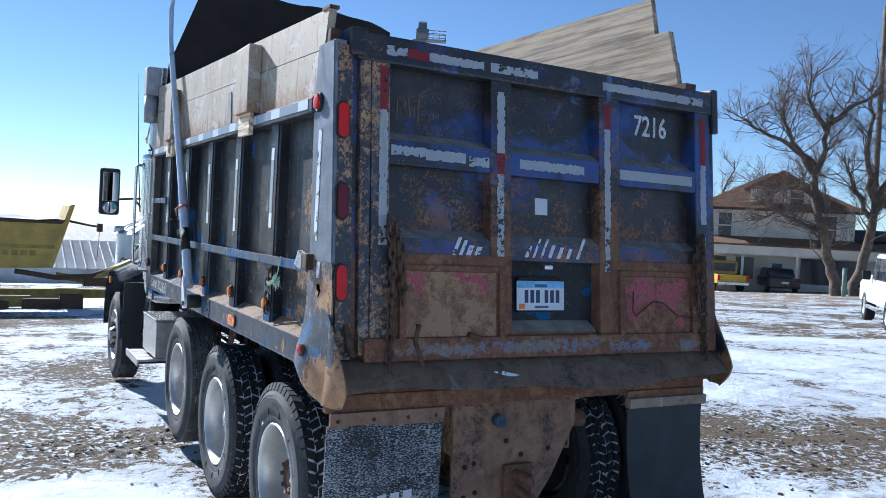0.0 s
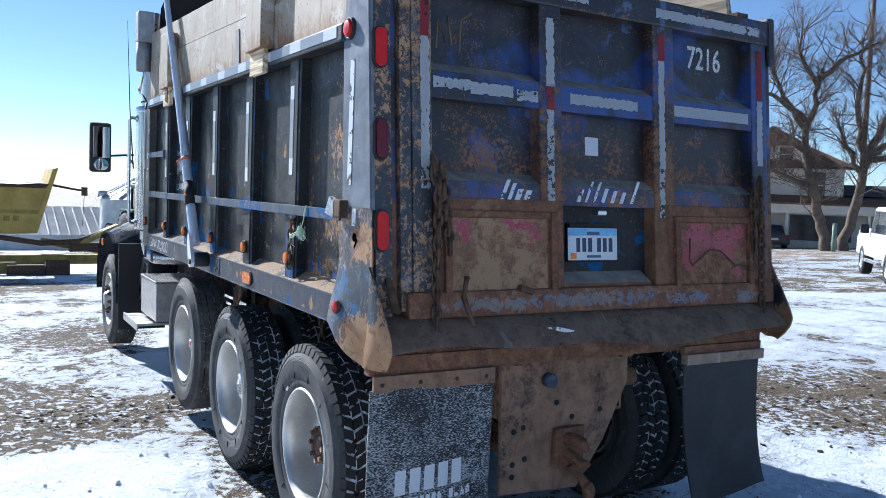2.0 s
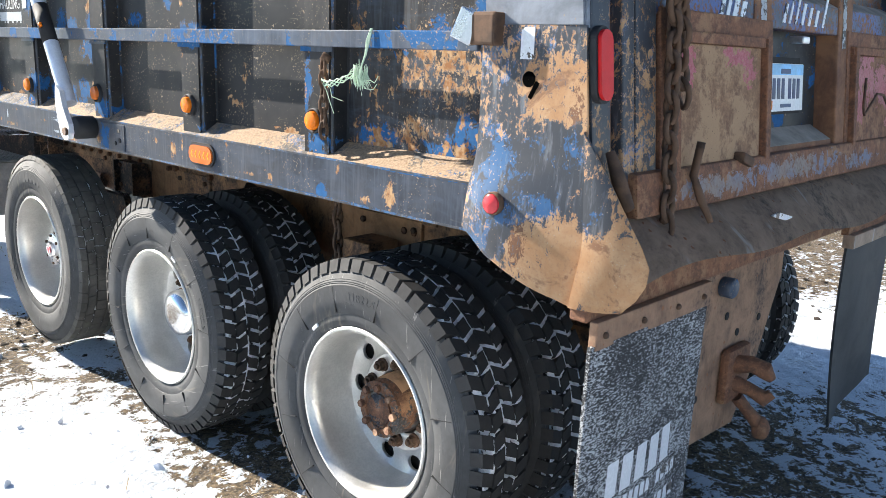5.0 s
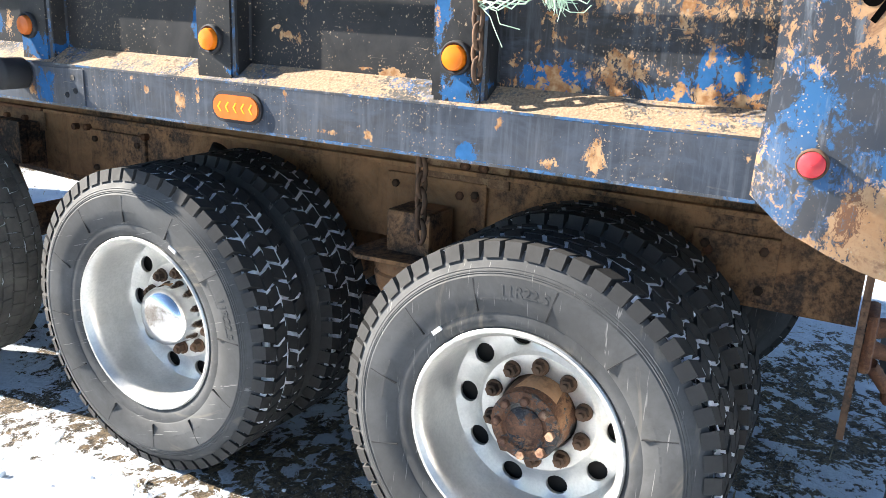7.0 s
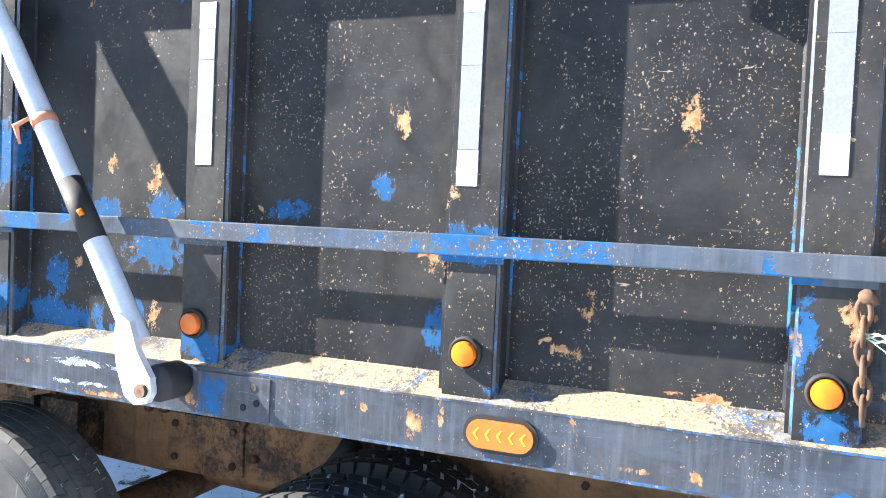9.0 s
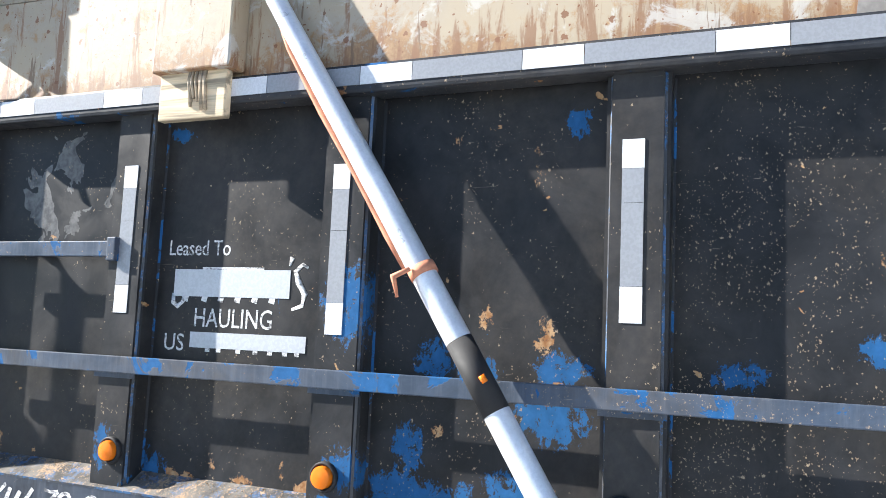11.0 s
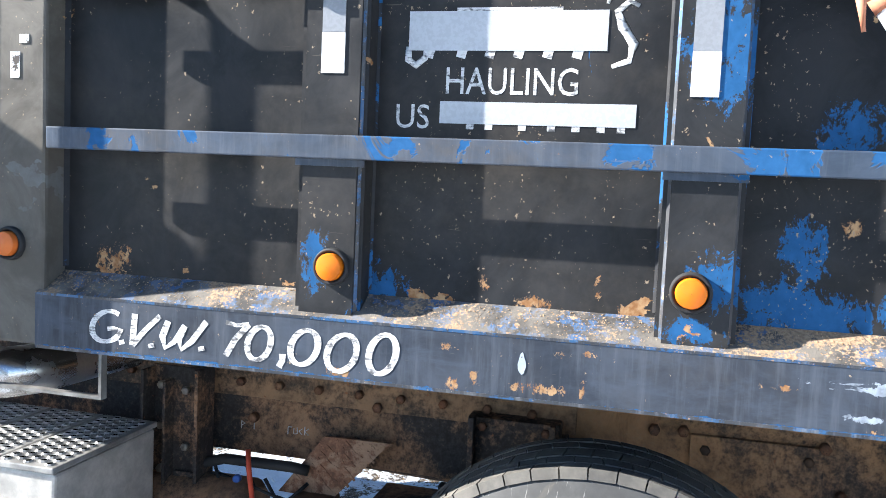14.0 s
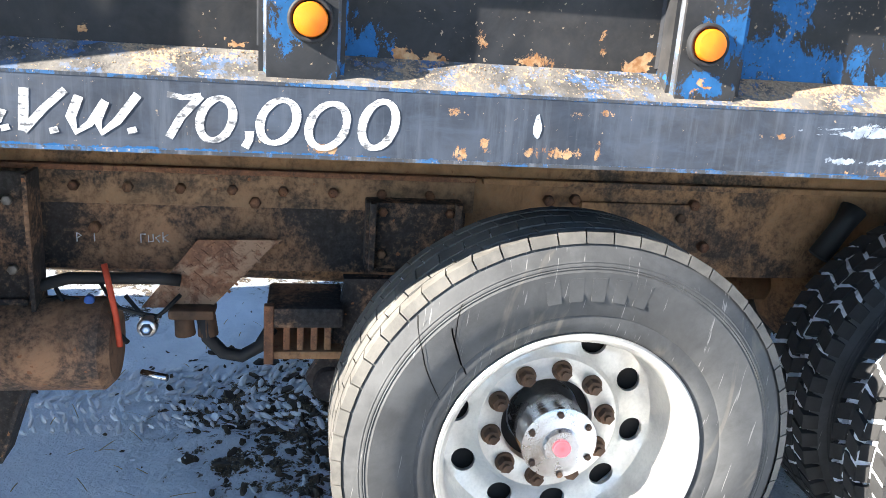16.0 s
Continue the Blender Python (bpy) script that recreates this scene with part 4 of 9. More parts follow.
def gbox(bm, x0, x1, z0, z1, d0, d1, bevel=0.0, slot=0, slope=0.0):
    """A box in the tailgate's leaning plane, from depth d0 to d1. slope: drop of its top edge's front."""
    vs = box(bm, x0, x1, d0, d1, z0, z1, 0.0, slot)
    for v in vs:
        if slope and v.co.z > z1 - 1e-5 and v.co.y < d0 + 1e-5:
            v.co.z -= slope
        v.co.y += gy(v.co.z)
    if bevel:
        edges = list({e for v in vs for e in v.link_edges})
        bmesh.ops.bevel(bm, geom=edges, offset=bevel, segments=2, profile=0.6, affect="EDGES")


# side sheets, floor, front wall
edges_y = (0.24,) + POSTS + (4.98,)
for i, (a, b) in enumerate(zip(edges_y, edges_y[1:])):
    part("side_sheet", bars((PX, PX + 0.012, a + 0.0005, b - 0.0005, 1.30, 2.45)), M_PANEL_WORN if i == 0 else M_PANEL, truck)
bm = bars((W - 0.05, W - 0.035, 0.24, 4.98, 1.17, 2.82))
part("side_sheet", bm, M_PANEL, truck)
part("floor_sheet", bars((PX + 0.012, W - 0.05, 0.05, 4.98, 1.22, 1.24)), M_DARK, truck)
part("front_wall", bars((0.03, W - 0.03, 4.98, 5.03, 1.17, 2.95)), M_TARP, truck)

# uprights
for i, y in enumerate(POSTS):
    bm = bmesh.new()
    vs = box(bm, 0.0, PX + 0.004, y - 0.075, y + 0.075, 1.27, 2.44)
    edges = [e for e in bm.edges if all(v.co.x < 0.01 for v in e.verts) and abs(e.verts[0].co.z - e.verts[1].co.z) > 0.5]
    bmesh.ops.bevel(bm, geom=edges, offset=0.014, segments=3, affect="EDGES")
    bm.normal_update()
    for f in bm.faces:
        if f.normal.x < -0.15 and abs(f.normal.y) > 0.15:
            f.material_index = 1
    part("post", bm, [M_POST, M_EDGE], truck)
    for s in (-1, 1):
        bm = bmesh.new()
        prism(bm, [(PX, y + s * 0.0752), (PX - 0.005, y + s * 0.0752), (PX, y + s * 0.081)], "z", 1.36, 2.43)
        part("weld_bead", bm, M_WELD, truck)
bm = bmesh.new()
box(bm, -0.004, 0.075, 4.812, 5.045, 1.175, 2.52, 0.008)
part("front_post", bm, M_FRONTPOST, truck, "dark grey front corner post with chipped paint")
bm = bmesh.new()
prism(bm, [(4.76, 2.50), (5.04, 2.52), (5.035, 3.18), (4.93, 3.22), (4.80, 2.80)], "x", 0.0, 0.012)
part("gusset_plate", bm, M_STRAP, truck)
bm = bmesh.new()
tube(bm, [(0.03, 5.0, 2.5), (0.03, 5.02, 3.15)], 0.03, 10)
part("gusset_pipe", bm, M_RUST, truck)

# lower rail: outer face, folded sill, dusty sloping ledge
bm = bmesh.new()
vs = prism(bm, [(-0.013, 1.172), (-0.013, 1.303), (PX + 0.002, 1.352), (PX + 0.002, 1.335), (0.004, 1.290), (0.004, 1.185), (0.06, 1.185), (0.06, 1.172)], "y", 0.335, 4.83)
for f in bm.faces:
    if f.normal.z > 0.6:
        f.material_index = 1
part("side_rail", bm, [M_RAIL, M_LEDGE], truck, "chipped dark sill rail with a tan dirt-covered ledge")
bm = bmesh.new()
vs = prism(bm, [(W + 0.013, 1.172), (W + 0.013, 1.303), (W - PX, 1.352), (W - PX, 1.172)], "y", 0.30, 4.9)
part("side_rail", bm, M_RAIL, truck)

# dirt crumbs on the ledge
rng = random.Random(11)
bm = bmesh.new()
for _ in range(2200):
    y = rng.uniform(0.4, 4.8)
    u = rng.random() ** 0.7
    x, z = -0.010 + 0.07 * u, 1.303 + 0.046 * u
    s = rng.uniform(0.0006, 0.0017)
    bmesh.ops.create_icosphere(bm, subdivisions=1, radius=s, matrix=pose(x, y, z + s * 0.4, rng.uniform(0, 90), 0, rng.uniform(0, 90)) @ Matrix.Diagonal((1, rng.uniform(1, 2), 0.7, 1)))
tagged(part("dirt_crumb", bm, M_CRUMB, truck), kind="stuff")

# straps across the posts
part("strap", bars((-0.018, -0.004, 0.36, 4.80, 1.640, 1.690), bevel=0.003), M_STRAP, truck, "blue-grey flat steel strap with worn paint")
part("short_strap", bars((-0.018, -0.004, 4.16, 4.78, 1.988, 2.036), bevel=0.003), M_STRAP, truck)
part("strap_bracket", bars((-0.02, 0.04, 4.128, 4.163, 1.975, 2.048), bevel=0.004), M_STRAP, truck)
for y in POSTS:
    part("weld_pad", bars((-0.0038, 0.0, y - 0.078, y + 0.078, 1.625, 1.640)), M_STRAP, truck)

# top rail and its tape
bm = bmesh.new()
box(bm, -0.030, 0.05, 0.36, 4.80, 2.430, 2.512, 0.01)
part("top_rail", bm, M_TOP, truck)
bm = bmesh.new()
box(bm, W - 0.05, W + 0.03, 0.30, 4.95, 2.74, 2.83, 0.01)
part("top_rail", bm, M_TOP, truck)
y = 0.42
for k in range(30):
    y1 = min(y + (0.30 if k % 2 else 0.155), 4.79)
    if y1 - y > 0.05:
        part("tape", bars((-0.0325, -0.0302, y, y1 - 0.002, 2.452, 2.502)), M_TAPE_WHITE if k % 2 == 0 else M_TAPE, truck)
    y = y1
    if y >= 4.79:
        break

# tape on the posts
for y, z0, z1 in ((1.052, 1.845, 2.30), (1.824, 1.803, 2.275), (2.578, 1.839, 2.271), (3.360, 1.782, 2.245), (4.106, 1.819, 2.271), (5.020, 1.895, 2.503)):
    cuts = (z0, z0 + 0.085, z0 + 0.28, z1 - 0.07, z1)
    for k in range(4):
        w = 0.026 if k % 3 == 0 else 0.0255
        part("tape", bars((-0.0062 if y > 5 else -0.0022, -0.0002 if y < 5 else -0.0042, y - w, y + w, cuts[k], cuts[k + 1] - 0.001)), M_TAPE_WHITE if k % 3 == 0 else M_TAPE, truck)
for y, z0, z1 in ((4.835, 2.21, 2.255), (4.865, 1.98, 2.035), (4.87, 1.88, 1.90), (4.895, 1.80, 1.86)):
    part("tape_scrap", bars((-0.006, -0.0042, y - 0.012, y + 0.014, z0, z1)), M_TAPE_WORN, truck)


# marker lamps
def marker(y, z, x, lens, r=0.037):
    lamp = part("marker_lamp", bmesh_ring(x, y, z, r), M_RUBBER, truck)
    bm = bmesh.new()
    lathe(bm, [(0.0005, x - 0.030), (r * 0.5, x - 0.029), (r * 0.78, x - 0.026), (r * 0.85, x - 0.020), (r * 0.85, x - 0.006)], 28, y, z)
    part("lens", bm, lens, lamp, smooth=True)


def bmesh_ring(x, y, z, r):
    bm = bmesh.new()
    lathe(bm, [(r * 1.15, x), (r * 1.15, x - 0.008), (r * 1.08, x - 0.016), (r * 0.93, x - 0.014), (r * 0.88, x - 0.006), (r * 0.88, x)], 28, y, z)
    return bm


for i, (y, lens) in enumerate(zip((1.040, 1.806, 2.589, 3.360, 4.092, 4.905), (M_AMBER, M_AMBER, M_AMBER_DIM, M_AMBER, M_AMBER, M_AMBER_DIM))):
    marker(y, 1.413, 0.0 if i < 5 else -0.004, lens, 0.035)


def pill(bm, x0, x1, y, z, hy, hz, lobes=10, slot=0):
    """A flat stadium-shaped lens."""
    r, h = min(hy, hz), max(hy, hz) - min(hy, hz)
    pts = []
    for k in range(2 * lobes + 2):
        s = 1 if k <= lobes else -1
        a = math.pi * (k if k <= lobes else k - 1) / lobes - math.pi / 2
        pts.append((r * math.cos(a) + s * h, r * math.sin(a)))
    pts = [(y + p, z + q) if hy > hz else (y + q, z + p) for p, q in pts]
    prism(bm, pts, "x", x0, x1, slot)


bm = bmesh.new()
pill(bm, -0.020, -0.012, 1.707, 1.236, 0.090, 0.043)
oval = part("side_turn_lamp", bm, M_RUBBER, truck)
bm = bmesh.new()
pill(bm, -0.026, -0.019, 1.707, 1.236, 0.080, 0.033)
part("lens", bm, M_AMBER_DIM, oval)
for k in range(5):
    bm = bmesh.new()
    y = 1.765 - 0.028 * k
    prism(bm, [(y, 1.236), (y - 0.010, 1.250), (y - 0.004, 1.250), (y + 0.006, 1.236), (y - 0.004, 1.222), (y - 0.010, 1.222)], "x", -0.0268, -0.0255)
    part("chevron", bm, M_CHEVRON, oval)

# bolt plate where the rail is patched
bm = bmesh.new()
box(bm, -0.017, -0.012, 2.33, 2.56, 1.180, 1.292, 0.002)
part("patch_plate", bm, M_RAIL, truck)
for z0, z1 in ((1.1715, 1.1785), (1.2985, 1.3045)):
    part("worn_edge", bars((-0.0138, -0.0125, 0.34, 4.825, z0, z1)), M_EDGE, truck)
# solid dark discs laid on the plate for the shade inside bolt holes
for y, z in ((2.38, 1.265), (2.37, 1.225), (2.41, 1.21)):
    bm = bmesh.new()
    drum(bm, -0.019, -0.0165, 0.009, 12, y, z)
    part("bolt_hole", bm, M_DARK, truck)

# lettering
def side_text(text, y0, y1, z0, z1, x, lean=0.0, bold=0.0, mat=M_WHITE, name="lettering"):
    bm = letters(text, y0 - y1, z1 - z0, 0.0006, lean, bold)
    bm.transform(Matrix.Translation((x, y0, z0)) @ SIDE)
    part(name, bm, mat, truck, 'white painted lettering "%s"' % text)


side_text("Leased To", 3.990, 3.763, 2.000, 2.046, PX, 0.0, 0.004)
side_text("HAULING", 3.877, 3.602, 1.787, 1.843, PX, 0.0, 0.002)
side_text("US", 3.984, 3.911, 1.714, 1.765, PX, 0.0, 0.002)


def brushed(name, text, glyphs):
    """Hand-lettered strokes on the sill rail. Each glyph: left edge y, right edge y, foot z, height, and its strokes in a unit box."""
    bm = bmesh.new()
    x = -0.0129
    for y0, y1, z0, h, strokes in glyphs:
        for k, pts in enumerate(strokes):
            if len(pts) == 1:
                pts = [(pts[0][0] - 0.06, pts[0][1] + 0.07), (pts[0][0] + 0.06, pts[0][1] - 0.07)]
            at = [Vector((y0 + (y1 - y0) * (u + 0.22 * v), z0 + h * v)) for u, v in pts]
            n, left, right = len(at), [], []
            closed = n > 4 and (at[0] - at[-1]).length < 0.001
            for i, q in enumerate(at):
                d = (at[1] - at[-2] if closed and i in (0, n - 1) else at[min(i + 1, n - 1)] - at[max(i - 1, 0)]).normalized()
                w = 0.0066 * (0.72 + 0.42 * abs(d.y)) * (1.0 + 0.22 * noise.noise((q.x * 60, q.y * 60, k * 3.0)))
                side = Vector((-d.y, d.x)) * w
                left.append(q + side)
                right.append(q - side)
            x -= 0.00008
            rows = [[(x - 0.0006, p.x, p.y) for p in left], [(x - 0.0006, p.x, p.y) for p in right]]
            sheet(bm, rows)
    bmesh.ops.recalc_face_normals(bm, faces=bm.faces[:])
    part(name, bm, M_WHITE, truck, 'white brush-painted lettering "%s"' % text)


def bow(cx, cy, rx, ry, a0, a1, n=16):
    return [(cx + rx * math.cos(radians(a0 + (a1 - a0) * k / n)), cy + ry * math.sin(radians(a0 + (a1 - a0) * k / n))) for k in range(n + 1)]


LETTER_G = (bow(0.5, 0.5, 0.48, 0.5, 55, 330), [(0.52, 0.42), (0.72, 0.46), (0.95, 0.42), (0.86, 0.12)])
LETTER_V = ([(0.05, 1.0), (0.12, 0.5), (0.18, 0.02)], [(0.18, 0.02), (0.55, 0.55), (0.95, 1.0)])
LETTER_W = ([(0.05, 0.95), (0.02, 0.4), (0.18, 0.02), (0.36, 0.25), (0.50, 0.85)], [(0.50, 0.85), (0.46, 0.35), (0.60, 0.02), (0.80, 0.35), (1.0, 1.05)])
DIGIT_SEVEN = ([(0.05, 0.98), (0.40, 0.92), (0.78, 0.98)], [(0.78, 0.98), (0.45, 0.5), (0.28, 0.0)])
DIGIT_ZERO = (bow(0.44, 0.5, 0.40, 0.5, 80, 440, 24),)
FULL_STOP = ([(0.5, 0.1)],)
COMMA = ([(0.5, 0.2), (0.55, 0.0), (0.35, -0.22)],)
brushed("lettering", "G.V.W.", ((4.683, 4.600, 1.203, 0.072, LETTER_G), (4.610, 4.580, 1.199, 0.07, FULL_STOP), (4.580, 4.508, 1.200, 0.074, LETTER_V), (4.533, 4.503, 1.198, 0.07, FULL_STOP), (4.500, 4.402, 1.202, 0.066, LETTER_W), (4.408, 4.375, 1.203, 0.07, FULL_STOP)))
brushed("lettering", "70,000", ((4.352, 4.275, 1.200, 0.076, DIGIT_SEVEN), (4.288, 4.220, 1.198, 0.074, DIGIT_ZERO), (4.212, 4.180, 1.203, 0.07, COMMA), (4.187, 4.110, 1.198, 0.076, DIGIT_ZERO), (4.103, 4.022, 1.192, 0.080, DIGIT_ZERO), (4.008, 3.935, 1.196, 0.084, DIGIT_ZERO)))
# painted-out name and number: strips of silver tape over white strokes
for y0, y1, z0, z1 in ((3.962, 3.548, 1.877, 1.958), (3.888, 3.484, 1.726, 1.772)):
    part("cover_tape", bars((PX - 0.0014, PX - 0.0009, y1, y0, z0, z1)), M_TAPE_BRIGHT, truck)
for k, y in enumerate((3.93, 3.86, 3.80, 3.74, 3.68, 3.62)):
    bm = bmesh.new()
    box(bm, PX - 0.0007, PX, y - 0.024, y - 0.004, 1.862, 1.882, turn=Euler((0.25, 0, 0)))
    part("covered_stroke", bm, M_WHITE, truck)
bm = bmesh.new()
box(bm, PX - 0.0007, PX, 3.64, 3.86, 1.952, 1.965)
part("covered_stroke", bm, M_WHITE, truck)
for pts, rad in (([(PX, 3.490, 1.965), (PX, 3.508, 1.975), (PX, 3.532, 1.955), (PX, 3.520, 1.925), (PX, 3.497, 1.89), (PX, 3.505, 1.858), (PX, 3.538, 1.846)], [0.004, 0.006, 0.008, 0.011, 0.010, 0.007, 0.004]),
                 ([(PX, 3.545, 1.995), (PX, 3.552, 1.970)], [0.008, 0.003]),
                 ([(PX, 3.962, 1.885), (PX, 3.962, 1.858), (PX, 3.945, 1.846), (PX, 3.925, 1.862), (PX, 3.922, 1.885)], [0.007, 0.009, 0.008, 0.007, 0.006])):
    bm = bmesh.new()
    tube(bm, pts, rad, 6)
    for v in bm.verts:
        v.co.x = PX - 0.0006 + (v.co.x - PX) * 0.03
    part("brush_stroke", bm, M_WHITE, truck)
for k, y in enumerate((3.83, 3.79, 3.72, 3.66, 3.61, 3.56, 3.52)):
    part("covered_stroke", bars((PX - 0.0007, PX, y - 0.016, y, 1.715, 1.726)), M_WHITE, truck)
bm = bmesh.new()
for y, z, w, h in ((3.674, 1.246, 0.02, 0.05),):
    pts = [(y + w * rng.uniform(0.7, 1.1) * math.cos(a), z + h * rng.uniform(0.5, 1.0) * math.sin(a)) for a in [k * math.tau / 11 for k in range(11)]]
    prism(bm, [(p * 0.5 + y * 0.5, q * 0.5 + z * 0.5) for p, q in pts], "x", -0.0142, -0.0128)
tagged(part("paint_splash", bm, tape_mat("smeared_white_paint", (0.42, 0.47, 0.53), 0.50), truck), kind="stuff")

# sideboards above the rail
bm = bmesh.new()
prism(bm, [(0.36, 2.515), (4.78, 2.515), (4.78, 2.86), (0.36, 2.735)], "x", -0.006, 0.034)
part("sideboard", bm, M_BOARD, truck, "rust-stained cream sideboard plank")
bm = bmesh.new()
prism(bm, [(0.30, 2.739), (4.78, 2.864), (4.78, 3.10), (0.26, 2.925)], "x", -0.004, 0.036)
part("sideboard", bm, M_BOARD, truck)
part("board_cap", bars((-0.010, 0.042, 0.24, 0.34, 2.925, 2.94)), M_IRON, truck)


def stake(y, z_top, fresh0):
    bm = bmesh.new()
    box(bm, -0.085, -0.007, y - 0.14, y + 0.14, 2.525, z_top, 0.006)
    part("stake_block", bm, M_BOARD, truck, "rust-stained wooden stake block")
    bm = bmesh.new()
    box(bm, -0.060, -0.031, y - 0.115, y + 0.125, fresh0, 2.55, 0.004)
    part("fresh_block", bm, M_FRESH, truck, "pale fresh pine block under the stake")


stake(3.84, 2.95, 2.385)
stake(1.49, 2.93, 2.395)
bm = bmesh.new()
for k in range(9):
    y = 3.83 + 0.09 * rng.random() - 0.045
    tube(bm, [(-0.062, y, 2.54), (-0.066, y + 0.004, 2.50), (-0.063, y - 0.006, 2.40 + 0.05 * rng.random())], 0.005, 5)
tagged(part("frayed_splinter", bm, M_PLANK, truck), kind="stuff")
bm = bmesh.new()
prism(bm, [(1.99, 2.51), (2.11, 2.51), (2.085, 2.73), (2.015, 2.73)], "x", -0.012, -0.006)
part("tag_plate", bm, plain("dull_grey_tag", (0.26, 0.24, 0.22), 0.7), truck)
# right-hand boards, seen from inside
for z0, z1, y0 in ((2.83, 3.06, 0.40), (3.062, 3.27, 0.47), (3.272, 3.52, 0.66)):
    bm = bmesh.new()
    prism(bm, [(y0 + 0.01, z0), (4.9, z0 + 0.03), (4.9, z1 + 0.05), (y0 + 0.07, z1)], "x", W + 0.01, W + 0.05)
    part("sideboard", bm, M_PLANK, truck, "weathered grey plank sideboard")
part("board_clip", bars((W - 0.02, W + 0.07, 0.33, 0.50, 2.83, 2.90)), M_IRON, truck)

# black tarp bunched up at the head of the body
bm = bmesh.new()
rows = []
for i in range(11):
    v = i / 10
    z = 2.6 + 1.62 * v
    inset = 0.06 + 0.10 * v + 0.34 * max(0, v - 0.5) * 1.4
    rows.append([(inset + (2.52 - inset) * u, 4.93 + 0.03 * math.sin(9 * u + 4 * v) + 0.10 * v * v, z - 0.10 * v * (2 * u - 0.9) ** 2 + 0.012 * math.sin(23 * u)) for u in [k / 16 for k in range(17)]])
sheet(bm, rows)
thicken(bm, 0.012)
part("tarp", bm, M_TARP, truck, "black tarp gathered upright at the head of the body", smooth=True)
bm = bmesh.new()
prism(bm, [(5.05, 2.90), (5.95, 2.955), (5.84, 3.20), (5.05, 3.35)], "x", 0.26, 0.29)
part("cab_shield", bm, M_STEPS, truck, "grey steel cab shield over the cab")
part("cab_shield_top", bars((0.26, W - 0.2, 5.03, 5.80, 3.20, 3.22)), M_STEPS, truck)
# near-black slab on the shield's face stands in for a recess in shade
bm = bmesh.new()
prism(bm, [(5.66, 3.02), (5.86, 2.99), (5.80, 3.17), (5.70, 3.19)], "x", 0.235, 0.262)
part("shield_recess", bm, M_DARK, truck)

# tarp arm
bm = bmesh.new()
arm = [(-0.085, 2.70, 1.36), (-0.078, 2.96, 1.77), (-0.066, 3.20, 2.14), (-0.062, 3.50, 2.60), (-0.060, 3.79, 3.05), (-0.055, 4.01, 3.40), (-0.03, 4.19, 3.72), (0.02, 4.28, 3.95)]
tube(bm, arm, [0.033, 0.033, 0.032, 0.029, 0.024, 0.021, 0.020, 0.019], 20)
arm_ob = part("tarp_arm", bm, M_PIPE, truck, "silver tarp arm pipe", smooth=True)
bm = bmesh.new()
tube(bm, [(-0.0815, 2.865, 1.62), (-0.0775, 2.967, 1.782)], 0.0340, 20)
part("arm_sticker", bm, M_RUBBER, arm_ob, "black label wrapped round the pipe")
bm = bmesh.new()
tube(bm, [(-0.110, 2.885, 1.69), (-0.113, 2.895, 1.705)], 0.008, 8)
part("sticker_mark", bm, M_AMBER, arm_ob)
bm = bmesh.new()
tube(bm, [(-0.073, 3.065, 1.935), (-0.072, 3.08, 1.958)], 0.036, 20)
tube(bm, [(-0.112, 3.09, 1.95), (-0.12, 3.13, 1.93), (-0.112, 3.12, 1.88)], [0.006, 0.010, 0.004], 6)
tube(bm, [(-0.062, 3.128, 1.955), (-0.056, 3.182, 2.035), (-0.052, 3.290, 2.200), (-0.050, 3.405, 2.375), (-0.050, 3.525, 2.565), (-0.048, 3.605, 2.74)], [0.007, 0.010, 0.007, 0.010, 0.007, 0.005], 8)
part("orange_ribbon", bm, plain("orange_ribbon", (0.52, 0.21, 0.12), 0.7), arm_ob)
bm = bmesh.new()
prism(bm, [(2.632, 1.212), (2.672, 1.204), (2.706, 1.225), (2.735, 1.30), (2.748, 1.375), (2.735, 1.44), (2.695, 1.42), (2.668, 1.345), (2.622, 1.28), (2.616, 1.24)], "x", -0.128, -0.106)
part("arm_fork", bm, M_PIPE, arm_ob)
bm = bmesh.new()
drum(bm, -0.14, -0.02, 0.018, 14, 2.645, 1.245)
part("pivot_pin", bm, M_IRON, arm_ob)
bm = bmesh.new()
drum(bm, -0.104, -0.014, 0.050, 28, 2.622, 1.262, bevel=0.006)
part("spring_drum", bm, M_RUBBER, arm_ob, "black spring drum at the arm pivot")

# tarp motor and wiring
bm = bmesh.new()
tube(bm, [(-0.06, 4.86, 2.77), (-0.06, 4.88, 3.02)], [0.058, 0.060], 20)
box(bm, -0.115, 0.02, 4.80, 4.97, 3.02, 3.30, 0.02)
motor = part("tarp_motor", bm, plain("weathered_grey_casing", (0.34, 0.35, 0.36), 0.6, 0.2, 0.2), truck, "grey tarp motor housing on the front post")
for pts in ([(-0.06, 4.84, 2.77), (-0.07, 4.80, 2.70), (-0.07, 4.87, 2.655), (-0.06, 5.06, 2.635)], [(-0.06, 4.82, 2.77), (-0.08, 4.78, 2.69), (-0.08, 4.83, 2.62), (-0.07, 4.95, 2.575)]):
    bm = bmesh.new()
    tube(bm, pts, 0.006, 6)
    part("wire", bm, M_FRESH, motor)
for pts in ([(-0.06, 5.06, 2.635), (-0.05, 5.08, 2.60), (-0.05, 4.98, 2.575), (-0.05, 4.90, 2.56), (-0.02, 4.72, 2.44)], [(-0.03, 4.79, 2.50), (-0.045, 4.79, 2.42)]):
    bm = bmesh.new()
    tube(bm, pts, 0.007, 6)
    part("wire", bm, M_RUBBER, motor)

